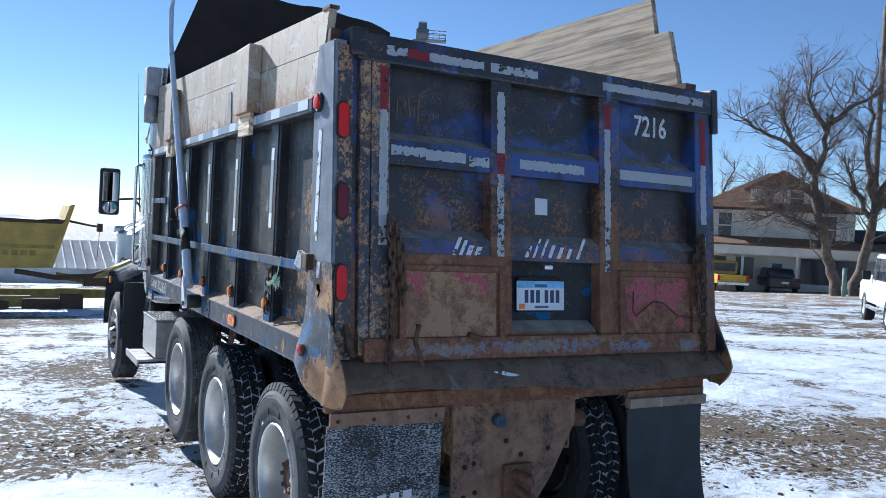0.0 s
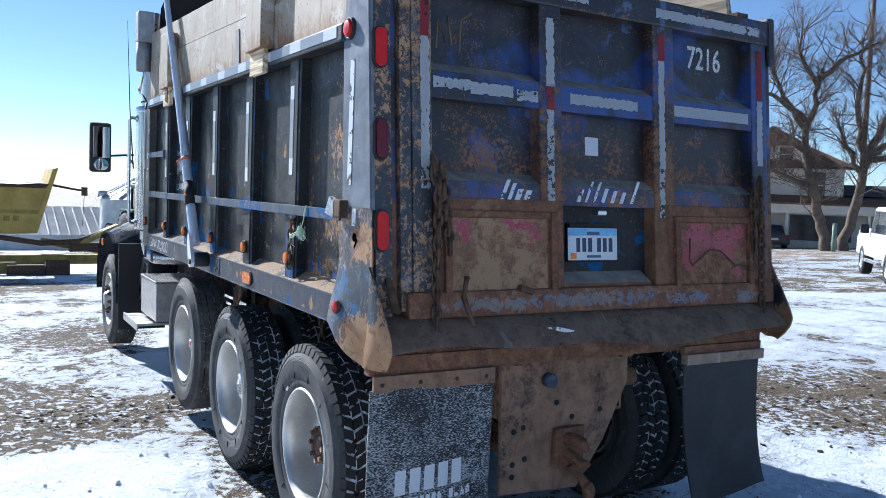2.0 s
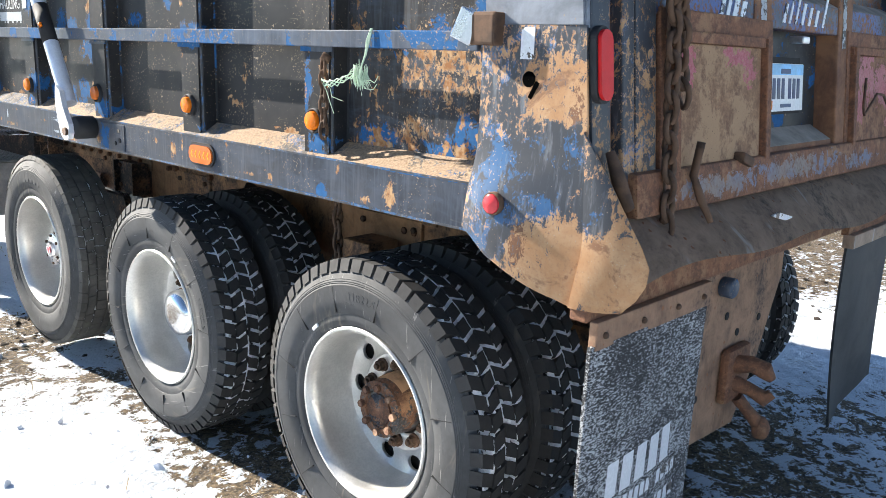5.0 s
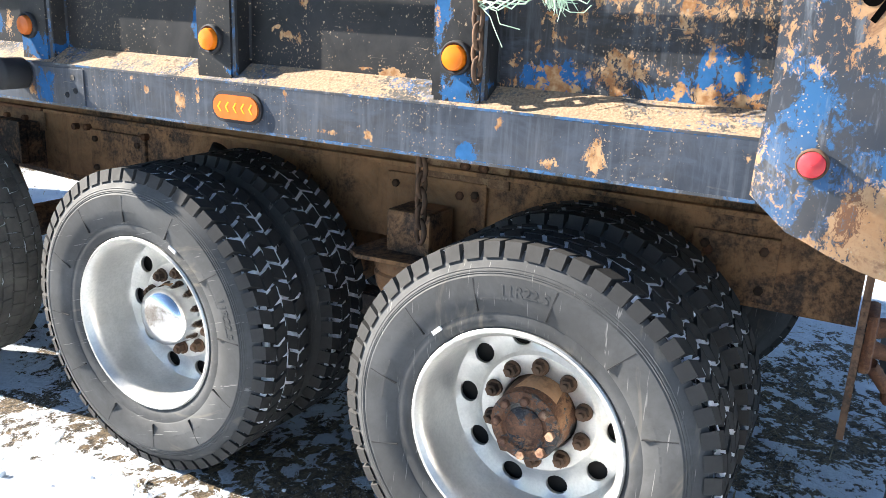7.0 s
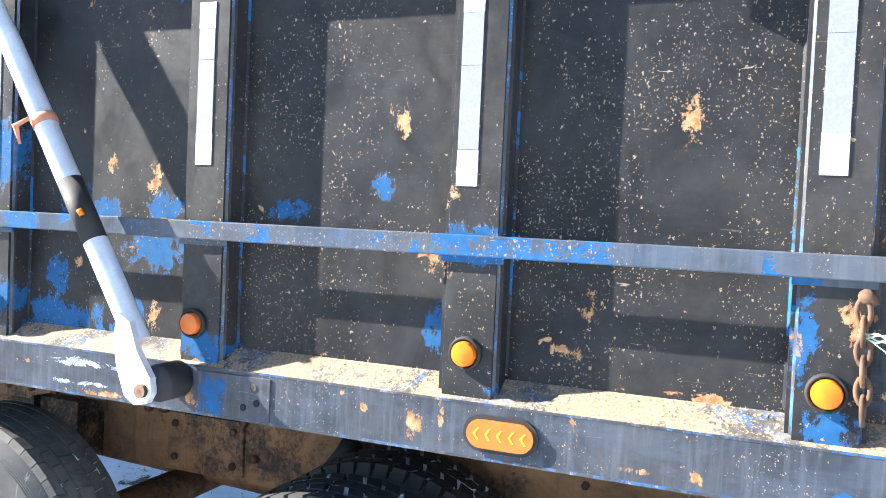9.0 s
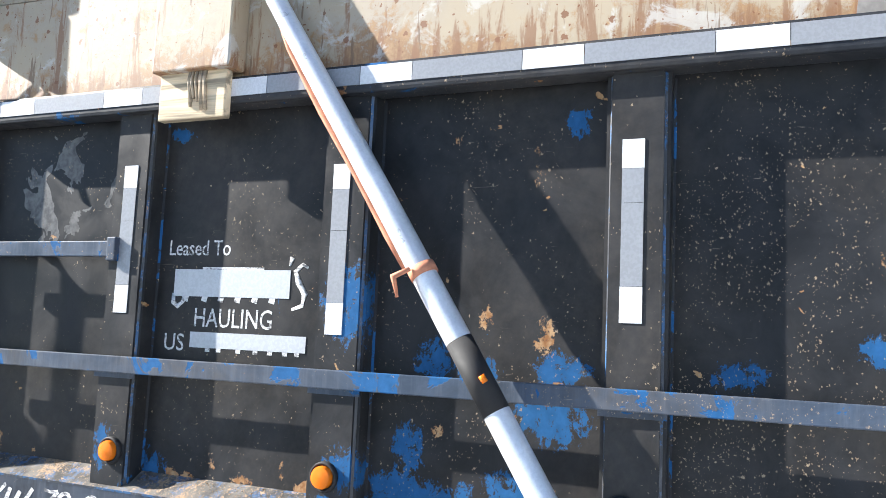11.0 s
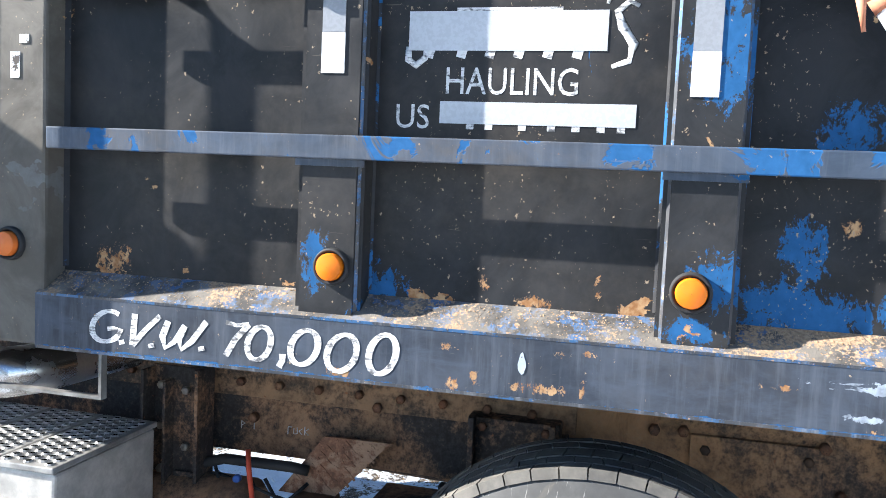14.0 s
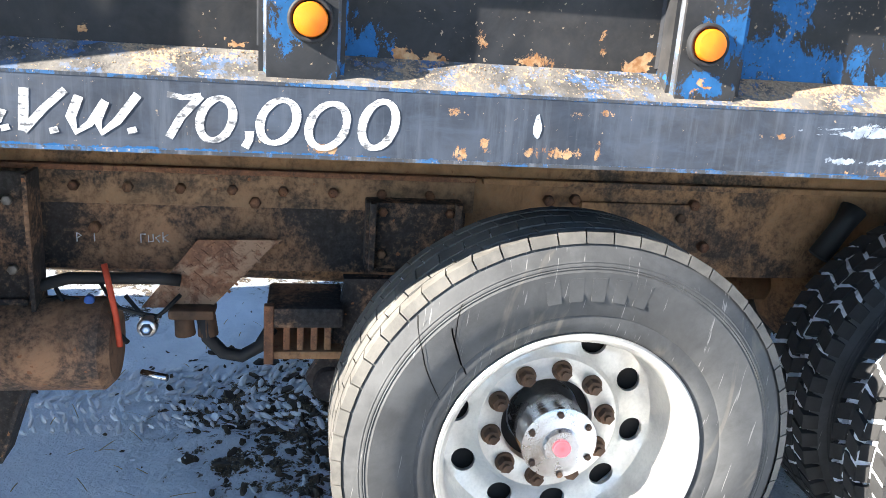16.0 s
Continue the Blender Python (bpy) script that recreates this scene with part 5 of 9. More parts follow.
# ---- rear corner ----
def corner(sgn, x0):
    """Rear corner post with its flared, dented skirt. sgn: -1 for the left side."""
    s = -sgn
    bm = bmesh.new()
    prism(bm, [(gy(1.70, 0.016), 1.70), (0.345, 1.70), (0.365, 2.1), (0.385, 2.50), (0.36, 2.76), (gy(2.76, 0.016), 2.76)], "x", x0 - s * 0.012, x0 + s * 0.05)
    edges = [e for e in bm.edges if all(abs(v.co.x - x0 + s * 0.012) < 1e-4 for v in e.verts)]
    bmesh.ops.bevel(bm, geom=edges, offset=0.006, segments=2, affect="EDGES")
    part("corner_post", bm, M_CORNER_TOP, truck, "blue-grey corner post with flaking paint")
    bm = bmesh.new()
    rows = []
    for z, y_f, bulge in ((1.705, 0.345, 0.008), (1.62, 0.345, 0.009), (1.55, 0.345, 0.010), (1.47, 0.342, 0.014), (1.40, 0.340, 0.020), (1.35, 0.342, 0.030), (1.30, 0.345, 0.044), (1.25, 0.345, 0.054), (1.20, 0.345, 0.062)):
        rows.append([(x0 - s * (0.006 + bulge * k), y_f + (gy(z, 0.015) - y_f) * u, z) for u, k in ((0, 1.0), (0.12, 1.10), (0.25, 1.15), (0.4, 1.05), (0.55, 0.9), (0.7, 0.7), (0.85, 0.5), (1.0, 0.35))])
    rows.append([(x0 - s * 0.062, 0.27, 1.135), (x0 - s * 0.066, 0.24, 1.125), (x0 - s * 0.066, 0.21, 1.112), (x0 - s * 0.063, 0.18, 1.098), (x0 - s * 0.058, 0.14, 1.083), (x0 - s * 0.050, 0.10, 1.070), (x0 - s * 0.040, 0.06, 1.060), (x0 - s * 0.030, 0.02, 1.048)])
    sheet(bm, rows)
    bmesh.ops.recalc_face_normals(bm, faces=bm.faces[:])
    thicken(bm, 0.008)
    part("corner_skirt", bm, M_CORNER, truck, "rusty blue corner skirt with flaking paint", smooth=True)
    # folded tail of the skirt, standing out behind the gate
    bm = bmesh.new()
    rows = []
    for v in [k / 10 for k in range(11)]:
        z = 1.468 - 0.42 * v
        reach = 0.165 * (v / 0.72 if v < 0.72 else 1.0 - 0.35 * ((v - 0.72) / 0.28) ** 2)
        y_in = gy(z, 0.016) if z > 1.2 else gy(1.2, 0.016) + 0.028 * (1.2 - z) / 0.152
        edge = float(np.interp(z, (1.048, 1.20, 1.25, 1.30, 1.35, 1.40, 1.47), (0.030, 0.0277, 0.0249, 0.0214, 0.0165, 0.013, 0.0109)))
        rows.append([(x0 - s * (edge + 0.006 * u - 0.060 * v * u * u), y_in - reach * u, z + 0.012 * u * max(0.0, v - 0.7)) for u in (0.0, 0.2, 0.4, 0.6, 0.8, 1.0)])
    sheet(bm, rows)
    bmesh.ops.recalc_face_normals(bm, faces=bm.faces[:])
    thicken(bm, 0.008)
    part("skirt_tail", bm, M_CORNER, truck, smooth=True)
    # lamp post facing rearwards
    bm = bmesh.new()
    a, b = sorted((x0 + s * 0.006, x0 + s * 0.085))
    gbox(bm, a, b, 1.26, 2.74, 0.012, 0.20, 0.006)
    part("lamp_post", bm, M_LAMP_POST, truck, "black lamp post scratched to rust")
    if sgn > 0:
        return
    for zc, mat in ((2.377, M_RED), (1.996, M_RED_DARK), (1.618, M_RED)):
        bm = bmesh.new()
        pill(bm, 0, 0.018, 0, 0, 0.032, 0.088)
        bm.transform(Matrix.Translation((x0 + s * 0.03, gy(zc) + 0.013, zc)) @ Matrix(((0, 1, 0, 0), (-1, 0.0, 0.1, 0), (0, 0, 1, 0), (0, 0, 0, 1))))
        bez = part("tail_lamp", bm, M_RUBBER, truck)
        bm = bmesh.new()
        pill(bm, 0.004, 0.028, 0, 0, 0.025, 0.080)
        bm.transform(Matrix.Translation((x0 + s * 0.03, gy(zc) + 0.013, zc)) @ Matrix(((0, 1, 0, 0), (-1, 0.0, 0.1, 0), (0, 0, 1, 0), (0, 0, 0, 1))))
        part("lens", bm, mat, bez)


corner(-1, 0.0)
corner(1, W)
part("corner_tape", bars((-0.0145, -0.0122, 0.250, 0.292, 1.80, 2.34)), M_TAPE_WORN, truck)
marker(0.298, 2.475, -0.012, M_RED, 0.042)
lamp = part("side_marker_lamp", bmesh_ring(-0.060, 0.243, 1.272, 0.026), M_IRON, truck)
bm = bmesh.new()
lathe(bm, [(0.0005, -0.086), (0.016, -0.084), (0.024, -0.079), (0.026, -0.070), (0.026, -0.06)], 24, 0.243, 1.272)
part("lens", bm, lamp_mat("pink_red_lens", (0.62, 0.05, 0.06)), lamp, smooth=True)
# no opening is cut; black disc and slot carry the keyhole's shade
bm = bmesh.new()
drum(bm, -0.0166, -0.006, 0.019, 24, 0.193, 1.578)
box(bm, -0.0165, -0.006, 0.171, 0.183, 1.530, 1.575, turn=Euler((0.5, 0, 0)))
part("keyhole", bm, M_HOLE, truck, "keyhole drawn as a black disc and slot on the skirt")
part("pale_sticker", bars((-0.0172, -0.0150, 0.182, 0.222, 1.625, 1.70)), M_TAPE_WORN, truck)
# latch box at the end of the strap
bm = bmesh.new()
box(bm, -0.05, -0.004, 0.28, 0.37, 1.655, 1.735, 0.008)
part("strap_latch", bm, M_IRON, truck)
bm = bmesh.new()
box(bm, -0.056, -0.03, 0.345, 0.405, 1.66, 1.74, 0.004, turn=Euler((0.4, 0, 0.3)))
part("latch_plate", bm, M_GALV, truck)

# ---- tailgate ----
def dusted(bm):
    """Gives the upward faces the second material, a layer of settled dust."""
    bm.normal_update()
    for f in bm.faces:
        if f.normal.z > 0.55:
            f.material_index = 1
    return bm


gate = part("tailgate", bars((0.27, 2.31, 0.12, 0.13, 1.26, 1.30)), M_DARK, truck, "rusty blue-black ribbed tailgate, closed")
COLS = ((0.272, 0.848), (0.977, 1.566), (1.712, 2.307))
for i, (a, b) in enumerate(COLS):
    for z0, z1 in ((2.30, 2.70), (1.84, 2.22), (1.30, 1.77)):
        if z0 < 1.5 and i != 1:
            continue
        bm = bmesh.new()
        gbox(bm, a - 0.02, b + 0.02, z0, z1, 0.075, 0.083)
        part("gate_panel", bm, M_GATE if z0 > 1.5 else M_RECESS, gate)
    bm = bmesh.new()
    gbox(bm, a - 0.002, b + 0.002, 2.190, 2.356, 0.0, 0.08, 0.006, slope=0.045)
    part("gate_rib", dusted(bm), [M_GATE_BLUE, M_DUSTY], gate)
    bm = bmesh.new()
    gbox(bm, a - 0.002, b + 0.002, 1.745, 1.885, 0.0, 0.08, 0.006, slope=0.045)
    part("gate_rib", dusted(bm), [M_GATE_BLUE, M_DUSTY], gate)
bm = bmesh.new()
gbox(bm, 0.978, 1.54, 1.360, 1.430, 0.0, 0.08, 0.006, slope=0.05)
part("recess_sill", dusted(bm), [M_GATE_RUSTY, M_DUSTY], gate)
for a, b, m in ((0.175, 0.272, M_UPRIGHT), (0.848, 0.977, M_GATE_RUSTY), (1.566, 1.712, M_GATE_RUSTY), (2.307, 2.430, M_GATE_BLUE)):
    bm = bmesh.new()
    gbox(bm, a, b, 1.30, 2.70, -0.004, 0.09, 0.008)
    part("gate_upright", bm, m, gate)
bm = bmesh.new()
gbox(bm, 0.10, 2.46, 2.675, 2.812, -0.012, 0.10, 0.012)
part("top_beam", bm, M_GATE_RUSTY, gate)
bm = bmesh.new()
gbox(bm, 0.14, 2.44, 1.250, 1.362, -0.028, 0.10, 0.012)
part("bottom_beam", bm, M_BEAM, gate)
for a, b, m in ((0.285, 0.975, M_RUST_TAN), (1.655, 2.33, M_RUST_RED)):
    bm = bmesh.new()
    gbox(bm, a, b, 1.345, 1.765, -0.008, 0.05, 0.004)
    part("repair_plate", bm, M_RUST, gate, "rusty welded repair plate")
    bm = bmesh.new()
    gbox(bm, a + 0.07, b - 0.10, 1.362, 1.680, -0.013, -0.006, 0.002)
    part("plate_face", bm, m, gate, "patch of faded red paint over rust")
    for x0 in (a + 0.035, b - 0.085):
        bm = bmesh.new()
        gbox(bm, x0, x0 + 0.035, 1.352, 1.71, -0.030, -0.006, 0.004)
        part("angle_iron", bm, M_RUST, gate)
    bm = bmesh.new()
    gbox(bm, a + 0.03, b - 0.05, 1.682, 1.712, -0.022, -0.006, 0.004)
    part("angle_iron", bm, M_RUST, gate)
# hinge columns and ears
for x0, x1 in ((0.083, 0.115), (0.118, 0.172)):
    bm = bmesh.new()
    gbox(bm, x0, x1, 1.28, 2.70 if x0 > 0.1 else 2.80, 0.0 if x0 > 0.1 else 0.03, 0.10, 0.005)
    part("gate_edge", bm, M_UPRIGHT if x0 > 0.1 else M_GATE_BLUE, gate)
bm = bmesh.new()
gbox(bm, 0.060, 0.150, 2.690, 2.83, -0.022, 0.14, 0.02)
part("hinge_ear", bm, M_GATE, gate)
bm = bmesh.new()
gbox(bm, 2.440, 2.492, 2.56, 2.835, -0.022, 0.14, 0.015)
part("hinge_ear", bm, M_GATE, gate)
bm = bmesh.new()
gbox(bm, 2.432, 2.462, 1.30, 2.60, 0.0, 0.10, 0.005)
part("gate_edge", bm, M_GATE, gate)
part("hinge_tab", bars((0.0, 0.05, 0.23, 0.30, 2.74, 2.83), bevel=0.008), M_IRON, truck)


# tape on the gate, torn in pieces
def gtape(x0, x1, z0, z1, d, mat, ragged=True):
    """One strip of tape with nibbled edges."""
    wide = x1 - x0 > z1 - z0
    n = max(3, int(max(x1 - x0, z1 - z0) / 0.012))
    amp = 0.009 if ragged else 0.001
    rows = []
    for k in range(n + 1):
        t = k / n
        a, b = rng.uniform(0, amp) * (rng.random() < 0.5), rng.uniform(0, amp) * (rng.random() < 0.5)
        if wide:
            pts = [(x0 + (x1 - x0) * t, z0 + a), (x0 + (x1 - x0) * t, z1 - b)]
        else:
            pts = [(x0 + a, z0 + (z1 - z0) * t), (x1 - b, z0 + (z1 - z0) * t)]
        rows.append([(x, gy(z, d - 0.0012), z) for x, z in pts])
    bm = bmesh.new()
    sheet(bm, rows)
    thicken(bm, 0.0010)
    part("tape", bm, mat, gate)


gtape(0.245, 0.36, 2.715, 2.765, -0.0125, M_TAPE_WORN)
gtape(0.36, 0.48, 2.715, 2.765, -0.0125, M_TAPE_RED)
gtape(0.48, 0.80, 2.715, 2.762, -0.0125, M_TAPE_WHITE)
gtape(0.84, 1.14, 2.715, 2.765, -0.0125, M_TAPE_WORN)
gtape(1.585, 2.12, 2.715, 2.765, -0.0125, M_TAPE_WHITE)
gtape(2.12, 2.37, 2.715, 2.765, -0.0125, M_TAPE_WORN)
gtape(0.215, 0.262, 2.45, 2.66, -0.0045, M_TAPE_RED)
gtape(0.215, 0.262, 2.14, 2.45, -0.0045, M_TAPE_WHITE)
gtape(0.215, 0.262, 1.80, 2.14, -0.0045, M_TAPE_WORN)
gtape(0.885, 0.935, 2.30, 2.62, -0.0045, M_TAPE_WHITE)
gtape(0.885, 0.935, 2.19, 2.30, -0.0045, M_TAPE_RED)
gtape(0.885, 0.930, 1.72, 2.19, -0.0045, M_TAPE_WORN)
gtape(1.60, 1.65, 2.50, 2.64, -0.0045, M_TAPE_RED)
gtape(1.60, 1.645, 1.95, 2.50, -0.0045, M_TAPE_WHITE)
gtape(1.60, 1.64, 1.70, 1.95, -0.0045, M_TAPE_WORN)
gtape(2.345, 2.395, 2.36, 2.64, -0.0045, M_TAPE_RED)
gtape(2.345, 2.395, 2.0, 2.36, -0.0045, M_TAPE_WHITE)
gtape(2.345, 2.385, 1.72, 1.93, -0.0045, M_TAPE_WORN)
gtape(0.28, 0.47, 2.235, 2.285, -0.0006, M_TAPE_WORN)
gtape(0.47, 0.70, 2.225, 2.280, -0.0006, M_TAPE_WHITE)
gtape(0.72, 0.84, 2.215, 2.270, -0.0006, M_TAPE_WORN)
gtape(1.03, 1.46, 2.225, 2.280, -0.0006, M_TAPE_WHITE)
gtape(1.715, 2.28, 2.225, 2.282, -0.0006, M_TAPE_WHITE, False)
bm = bmesh.new()
gbox(bm, 1.18, 1.262, 1.995, 2.085, 0.0725, 0.075)
part("sticker", bm, M_TAPE_WHITE, gate)
# number painted on the gate
bm = letters("7216", 0.250, 0.125, 0.002, 0.05, 0.012)
bm.transform(Matrix.Translation((1.895, gy(2.50) + 0.0735, 2.50)) @ Matrix(((1, 0, 0, 0), (0, 0.1, -1, 0), (0, 1, 0, 0), (0, 0, 0, 1))))
part("lettering", bm, M_WHITE, gate, 'white painted number "7216"')
# a sign-painted name that has worn to strokes
bm = bmesh.new()
for k, (x, w, h) in enumerate(((0.62, 0.02, 0.09), (0.66, 0.02, 0.075), (0.70, 0.03, 0.05), (0.75, 0.03, 0.045), (1.06, 0.022, 0.06), (1.11, 0.014, 0.10), (1.16, 0.014, 0.10), (1.21, 0.022, 0.07), (1.27, 0.022, 0.06), (1.33, 0.022, 0.055), (1.40, 0.018, 0.11))):
    z = 1.765
    bm = bmesh.new()
    vs = box(bm, x, x + w, -0.0025, 0.0, z, z + h)
    for v in vs:
        v.co.x += (v.co.z - z) * 0.45
        v.co.y += gy(v.co.z)
    part("worn_stroke", bm, M_TAPE_WORN, gate)
bm = bmesh.new()
for pts in ([(0.34, 2.42), (0.35, 2.55), (0.385, 2.45), (0.40, 2.57), (0.42, 2.44)], [(0.43, 2.47), (0.45, 2.51), (0.44, 2.45)], [(0.46, 2.41), (0.47, 2.56), (0.53, 2.60)]):
    tube(bm, [(x, gy(z) + 0.0745, z) for x, z in pts], 0.004, 5)
part("scratches", bm, plain("tan_scratch", (0.24, 0.15, 0.08), 0.9), gate)
# plate
bm = bmesh.new()
gbox(bm, 1.035, 1.345, 1.485, 1.640, 0.035, 0.039, 0.0015)
part("number_plate", bm, M_TAPE_WHITE, gate, "white number plate with a blue upper edge")
bm = bmesh.new()
gbox(bm, 1.037, 1.343, 1.603, 1.638, 0.0338, 0.0352)
part("plate_band", bm, plain("sky_blue_print", (0.20, 0.47, 0.72), 0.4), gate)
M_NAVY = plain("navy_print", (0.02, 0.03, 0.09), 0.4)
for x in (1.085, 1.122, 1.159, 1.215, 1.252, 1.289):
    bm = bmesh.new()
    gbox(bm, x, x + 0.024, 1.525, 1.592, 0.0338, 0.0352)
    part("plate_bar", bm, M_NAVY, gate)
M_PRINT = plain("dark_print", (0.06, 0.09, 0.16), 0.5)
for x1, z0, z1, d in ((1.23, 1.607, 1.623, 0.0330), (1.24, 1.497, 1.509, 0.0338)):
    bm = bmesh.new()
    gbox(bm, 1.15, x1, z0, z1, d, d + 0.0012)
    part("plate_small_bar", bm, M_PRINT, gate)
bm = bmesh.new()
gbox(bm, 1.05, 1.085, 1.492, 1.520, 0.0335, 0.0352)
part("plate_sticker", bm, M_AMBER, gate)
bm = bmesh.new()
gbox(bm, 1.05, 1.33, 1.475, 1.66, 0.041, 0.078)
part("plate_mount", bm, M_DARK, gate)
bm = bmesh.new()
box(bm, 1.17, 1.225, gy(1.72) - 0.03, gy(1.72) + 0.02, 1.705, 1.728, 0.006)
part("plate_lamp", bm, M_GALV, gate)
# bent wire on the right plate
bm = bmesh.new()
tube(bm, [(1.775, gy(1.5) - 0.03, 1.60), (1.775, gy(1.5) - 0.035, 1.49), (1.80, gy(1.5) - 0.035, 1.46), (1.92, gy(1.5) - 0.035, 1.54), (2.0, gy(1.5) - 0.035, 1.535), (2.12, gy(1.5) - 0.035, 1.46), (2.27, gy(1.5) - 0.03, 1.445), (2.275, gy(1.5) - 0.03, 1.62)], 0.005, 6)
part("bent_wire", bm, M_IRON, gate)
# chains down both edges
for x0, side in ((0.255, 1), (2.33, -1)):
    bm = bmesh.new()
    chain_links(bm, along((x0, gy(1.9) - 0.03, 1.93), (x0 + 0.03 * side, gy(1.7) - 0.045, 1.73), 0.048), 0.056, 0.0080)
    chain_links(bm, along((x0 + 0.03 * side, gy(1.9) - 0.055, 1.90), (x0 + 0.045 * side, gy(1.7) - 0.065, 1.68), 0.048), 0.056, 0.0080)
    chain_links(bm, along((x0 + 0.055 * side, gy(1.9) - 0.035, 1.86), (x0 + 0.075 * side, gy(1.65) - 0.06, 1.53), 0.048), 0.056, 0.0080)
    chain_links(bm, along((x0 + 0.02 * side, gy(1.8) - 0.05, 1.84), (x0 + 0.005 * side, gy(1.4) - 0.06, 1.20), 0.048), 0.056, 0.0080)
    part("chain", bm, M_IRON, gate, "rusty hanging chain")
# latch hooks
bm = bmesh.new()
tube(bm, [(0.405, -0.06, 1.43), (0.40, -0.05, 1.34), (0.415, -0.07, 1.28), (0.425, -0.10, 1.22)], [0.012, 0.011, 0.012, 0.008], 8)
part("latch_bar", bm, M_IRON, gate)
bm = bmesh.new()
box(bm, 0.70, 0.78, gy(1.36) - 0.045, gy(1.36) - 0.008, 1.345, 1.375, 0.008, turn=Euler((0, 0.3, 0)))
part("latch_tab", bm, M_IRON, gate)
bm = bmesh.new()
tube(bm, [(0.055, -0.005, 1.42), (0.06, -0.03, 1.36), (0.075, -0.05, 1.29), (0.10, -0.03, 1.285)], [0.012, 0.018, 0.020, 0.014], 8)
part("corner_hook", bm, M_IRON, truck)

# spill plate with its bent edge
bm = bmesh.new()
rows = []
for d, dz in ((0.03, 1.262), (-0.03, 1.235), (-0.09, 1.180), (-0.140, 1.128), (-0.150, 1.110)):
    rows.append([(x, d + 0.012 * math.sin(5.3 * x + 1) * (d < 0) * (-d * 6), dz + (0.022 * math.sin(2.6 * x + 0.4) + 0.010 * math.sin(7.1 * x)) * max(0.0, -d) * 8 + 0.018 * max(0, x - 1.2) * max(0.0, -d) * 8) for x in [0.02 + 2.42 * k / 40 for k in range(41)]])
sheet(bm, rows)
thicken(bm, 0.008)
part("spill_plate", bm, M_LIP, truck, "bent and scraped steel spill plate", smooth=True)
bm = bmesh.new()
prism(bm, [(0.80, 1.195), (0.86, 1.20), (0.98, 1.172), (0.92, 1.168)], "y", -0.112, -0.106)
part("torn_scrap", bm, M_TAPE_WORN, truck)
bm = bmesh.new()
prism(bm, [(PX, 4.8115), (PX - 0.008, 4.8115), (PX, 4.801)], "z", 1.36, 2.43)
part("weld_bead", bm, M_WELD, truck)
part("rear_beam", bars((0.03, 2.43, -0.015, 0.12, 1.075, 1.235), bevel=0.008), M_RUST, truck)
part("rear_apron", bars((-0.03, 2.36, -0.030, 0.02, 1.018, 1.100), bevel=0.006), M_RUST, truck)

# ---- mud flaps ----
bm = bmesh.new()
box(bm, -0.015, 0.580, -0.054, -0.030, 0.950, 1.022, 0.004)
part("flap_bracket", bm, M_HITCH, truck)
for x in (0.02, 0.20, 0.38, 0.53):
    bm = bmesh.new()
    bmesh.ops.create_uvsphere(bm, u_segments=10, v_segments=6, radius=0.009, matrix=Matrix.Translation((x, -0.056, 0.985)))
    part("bolt", bm, M_IRON, truck)


def flap(x0, x1, z1, z0, mat, label, warp, drift=0.0, slant=0.0):
    """A hanging sheet of rubber; also gives the place of its front face at (u, v), v up from the foot."""
    def front(u, v, lift=0.0):
        low = (1 - v) ** 2
        foot = (1 - v) ** 3 * (slant * u + (0.03 * noise.noise((u * 7.0, 1.0, 0)) if slant else 0.0))
        return (x0 + (x1 - x0) * u + drift * low, -0.050 + warp * low * (0.25 + 0.5 * math.sin(2.4 * u)) + 0.006 * math.sin(6 * u + 3 * v) - lift, z0 + (z1 - z0) * v + foot)

    bm = bmesh.new()
    rings = []
    us = [k / 12 for k in range(13)]
    for v in [k / 14 for k in range(15)]:
        rings.append([bm.verts.new(front(u, v)) for u in us] + [bm.verts.new(front(u, v, -0.010)) for u in us[::-1]])
    for p, q in zip(rings, rings[1:]):
        for i in range(len(p)):
            j = (i + 1) % len(p)
            bm.faces.new((p[i], p[j], q[j], q[i]))
    bm.faces.new(rings[0])
    bm.faces.new(rings[-1][::-1])
    bmesh.ops.recalc_face_normals(bm, faces=bm.faces[:])
    return part("mud_flap", bm, mat, truck, label, smooth=True), front


def printed(name, front, u0, u1, v0, v1, mat, parent):
    """A thin print on a flap, rising a little to the right as the flap's print does."""
    bm = bmesh.new()
    rows = []
    for j in range(5):
        rows.append([front(u0 + (u1 - u0) * i / 3, v0 + (v1 - v0) * j / 4 + 0.055 * (u0 + (u1 - u0) * i / 3), 0.0012) for i in range(4)])
    sheet(bm, rows)
    bmesh.ops.recalc_face_normals(bm, faces=bm.faces[:])
    part(name, bm, mat, parent)


left_flap, flap_front = flap(-0.030, 0.575, 0.962, 0.16, M_FLAP, "ribbed black rubber mud flap with a white printed mark", 0.03)
flap(1.765, 2.335, 0.965, 0.12, M_FLAP_SMOOTH, "smooth black mud flap, curled at its foot", 0.07, 0.17, 0.09)
part("flap_bracket", bars((1.755, 2.345, -0.075, -0.03, 0.945, 1.0), bevel=0.004), M_LIP, truck)
part("flap_bracket", bars((1.755, 2.345, -0.05, -0.02, 0.995, 1.04), bevel=0.004), M_RUST, truck)
# printed mark on the flap: plain blocks
for k in range(5):
    u = 0.215 + 0.113 * k
    printed("printed_block", flap_front, u, u + 0.082, 0.412, 0.548, M_TAPE_WHITE, left_flap)
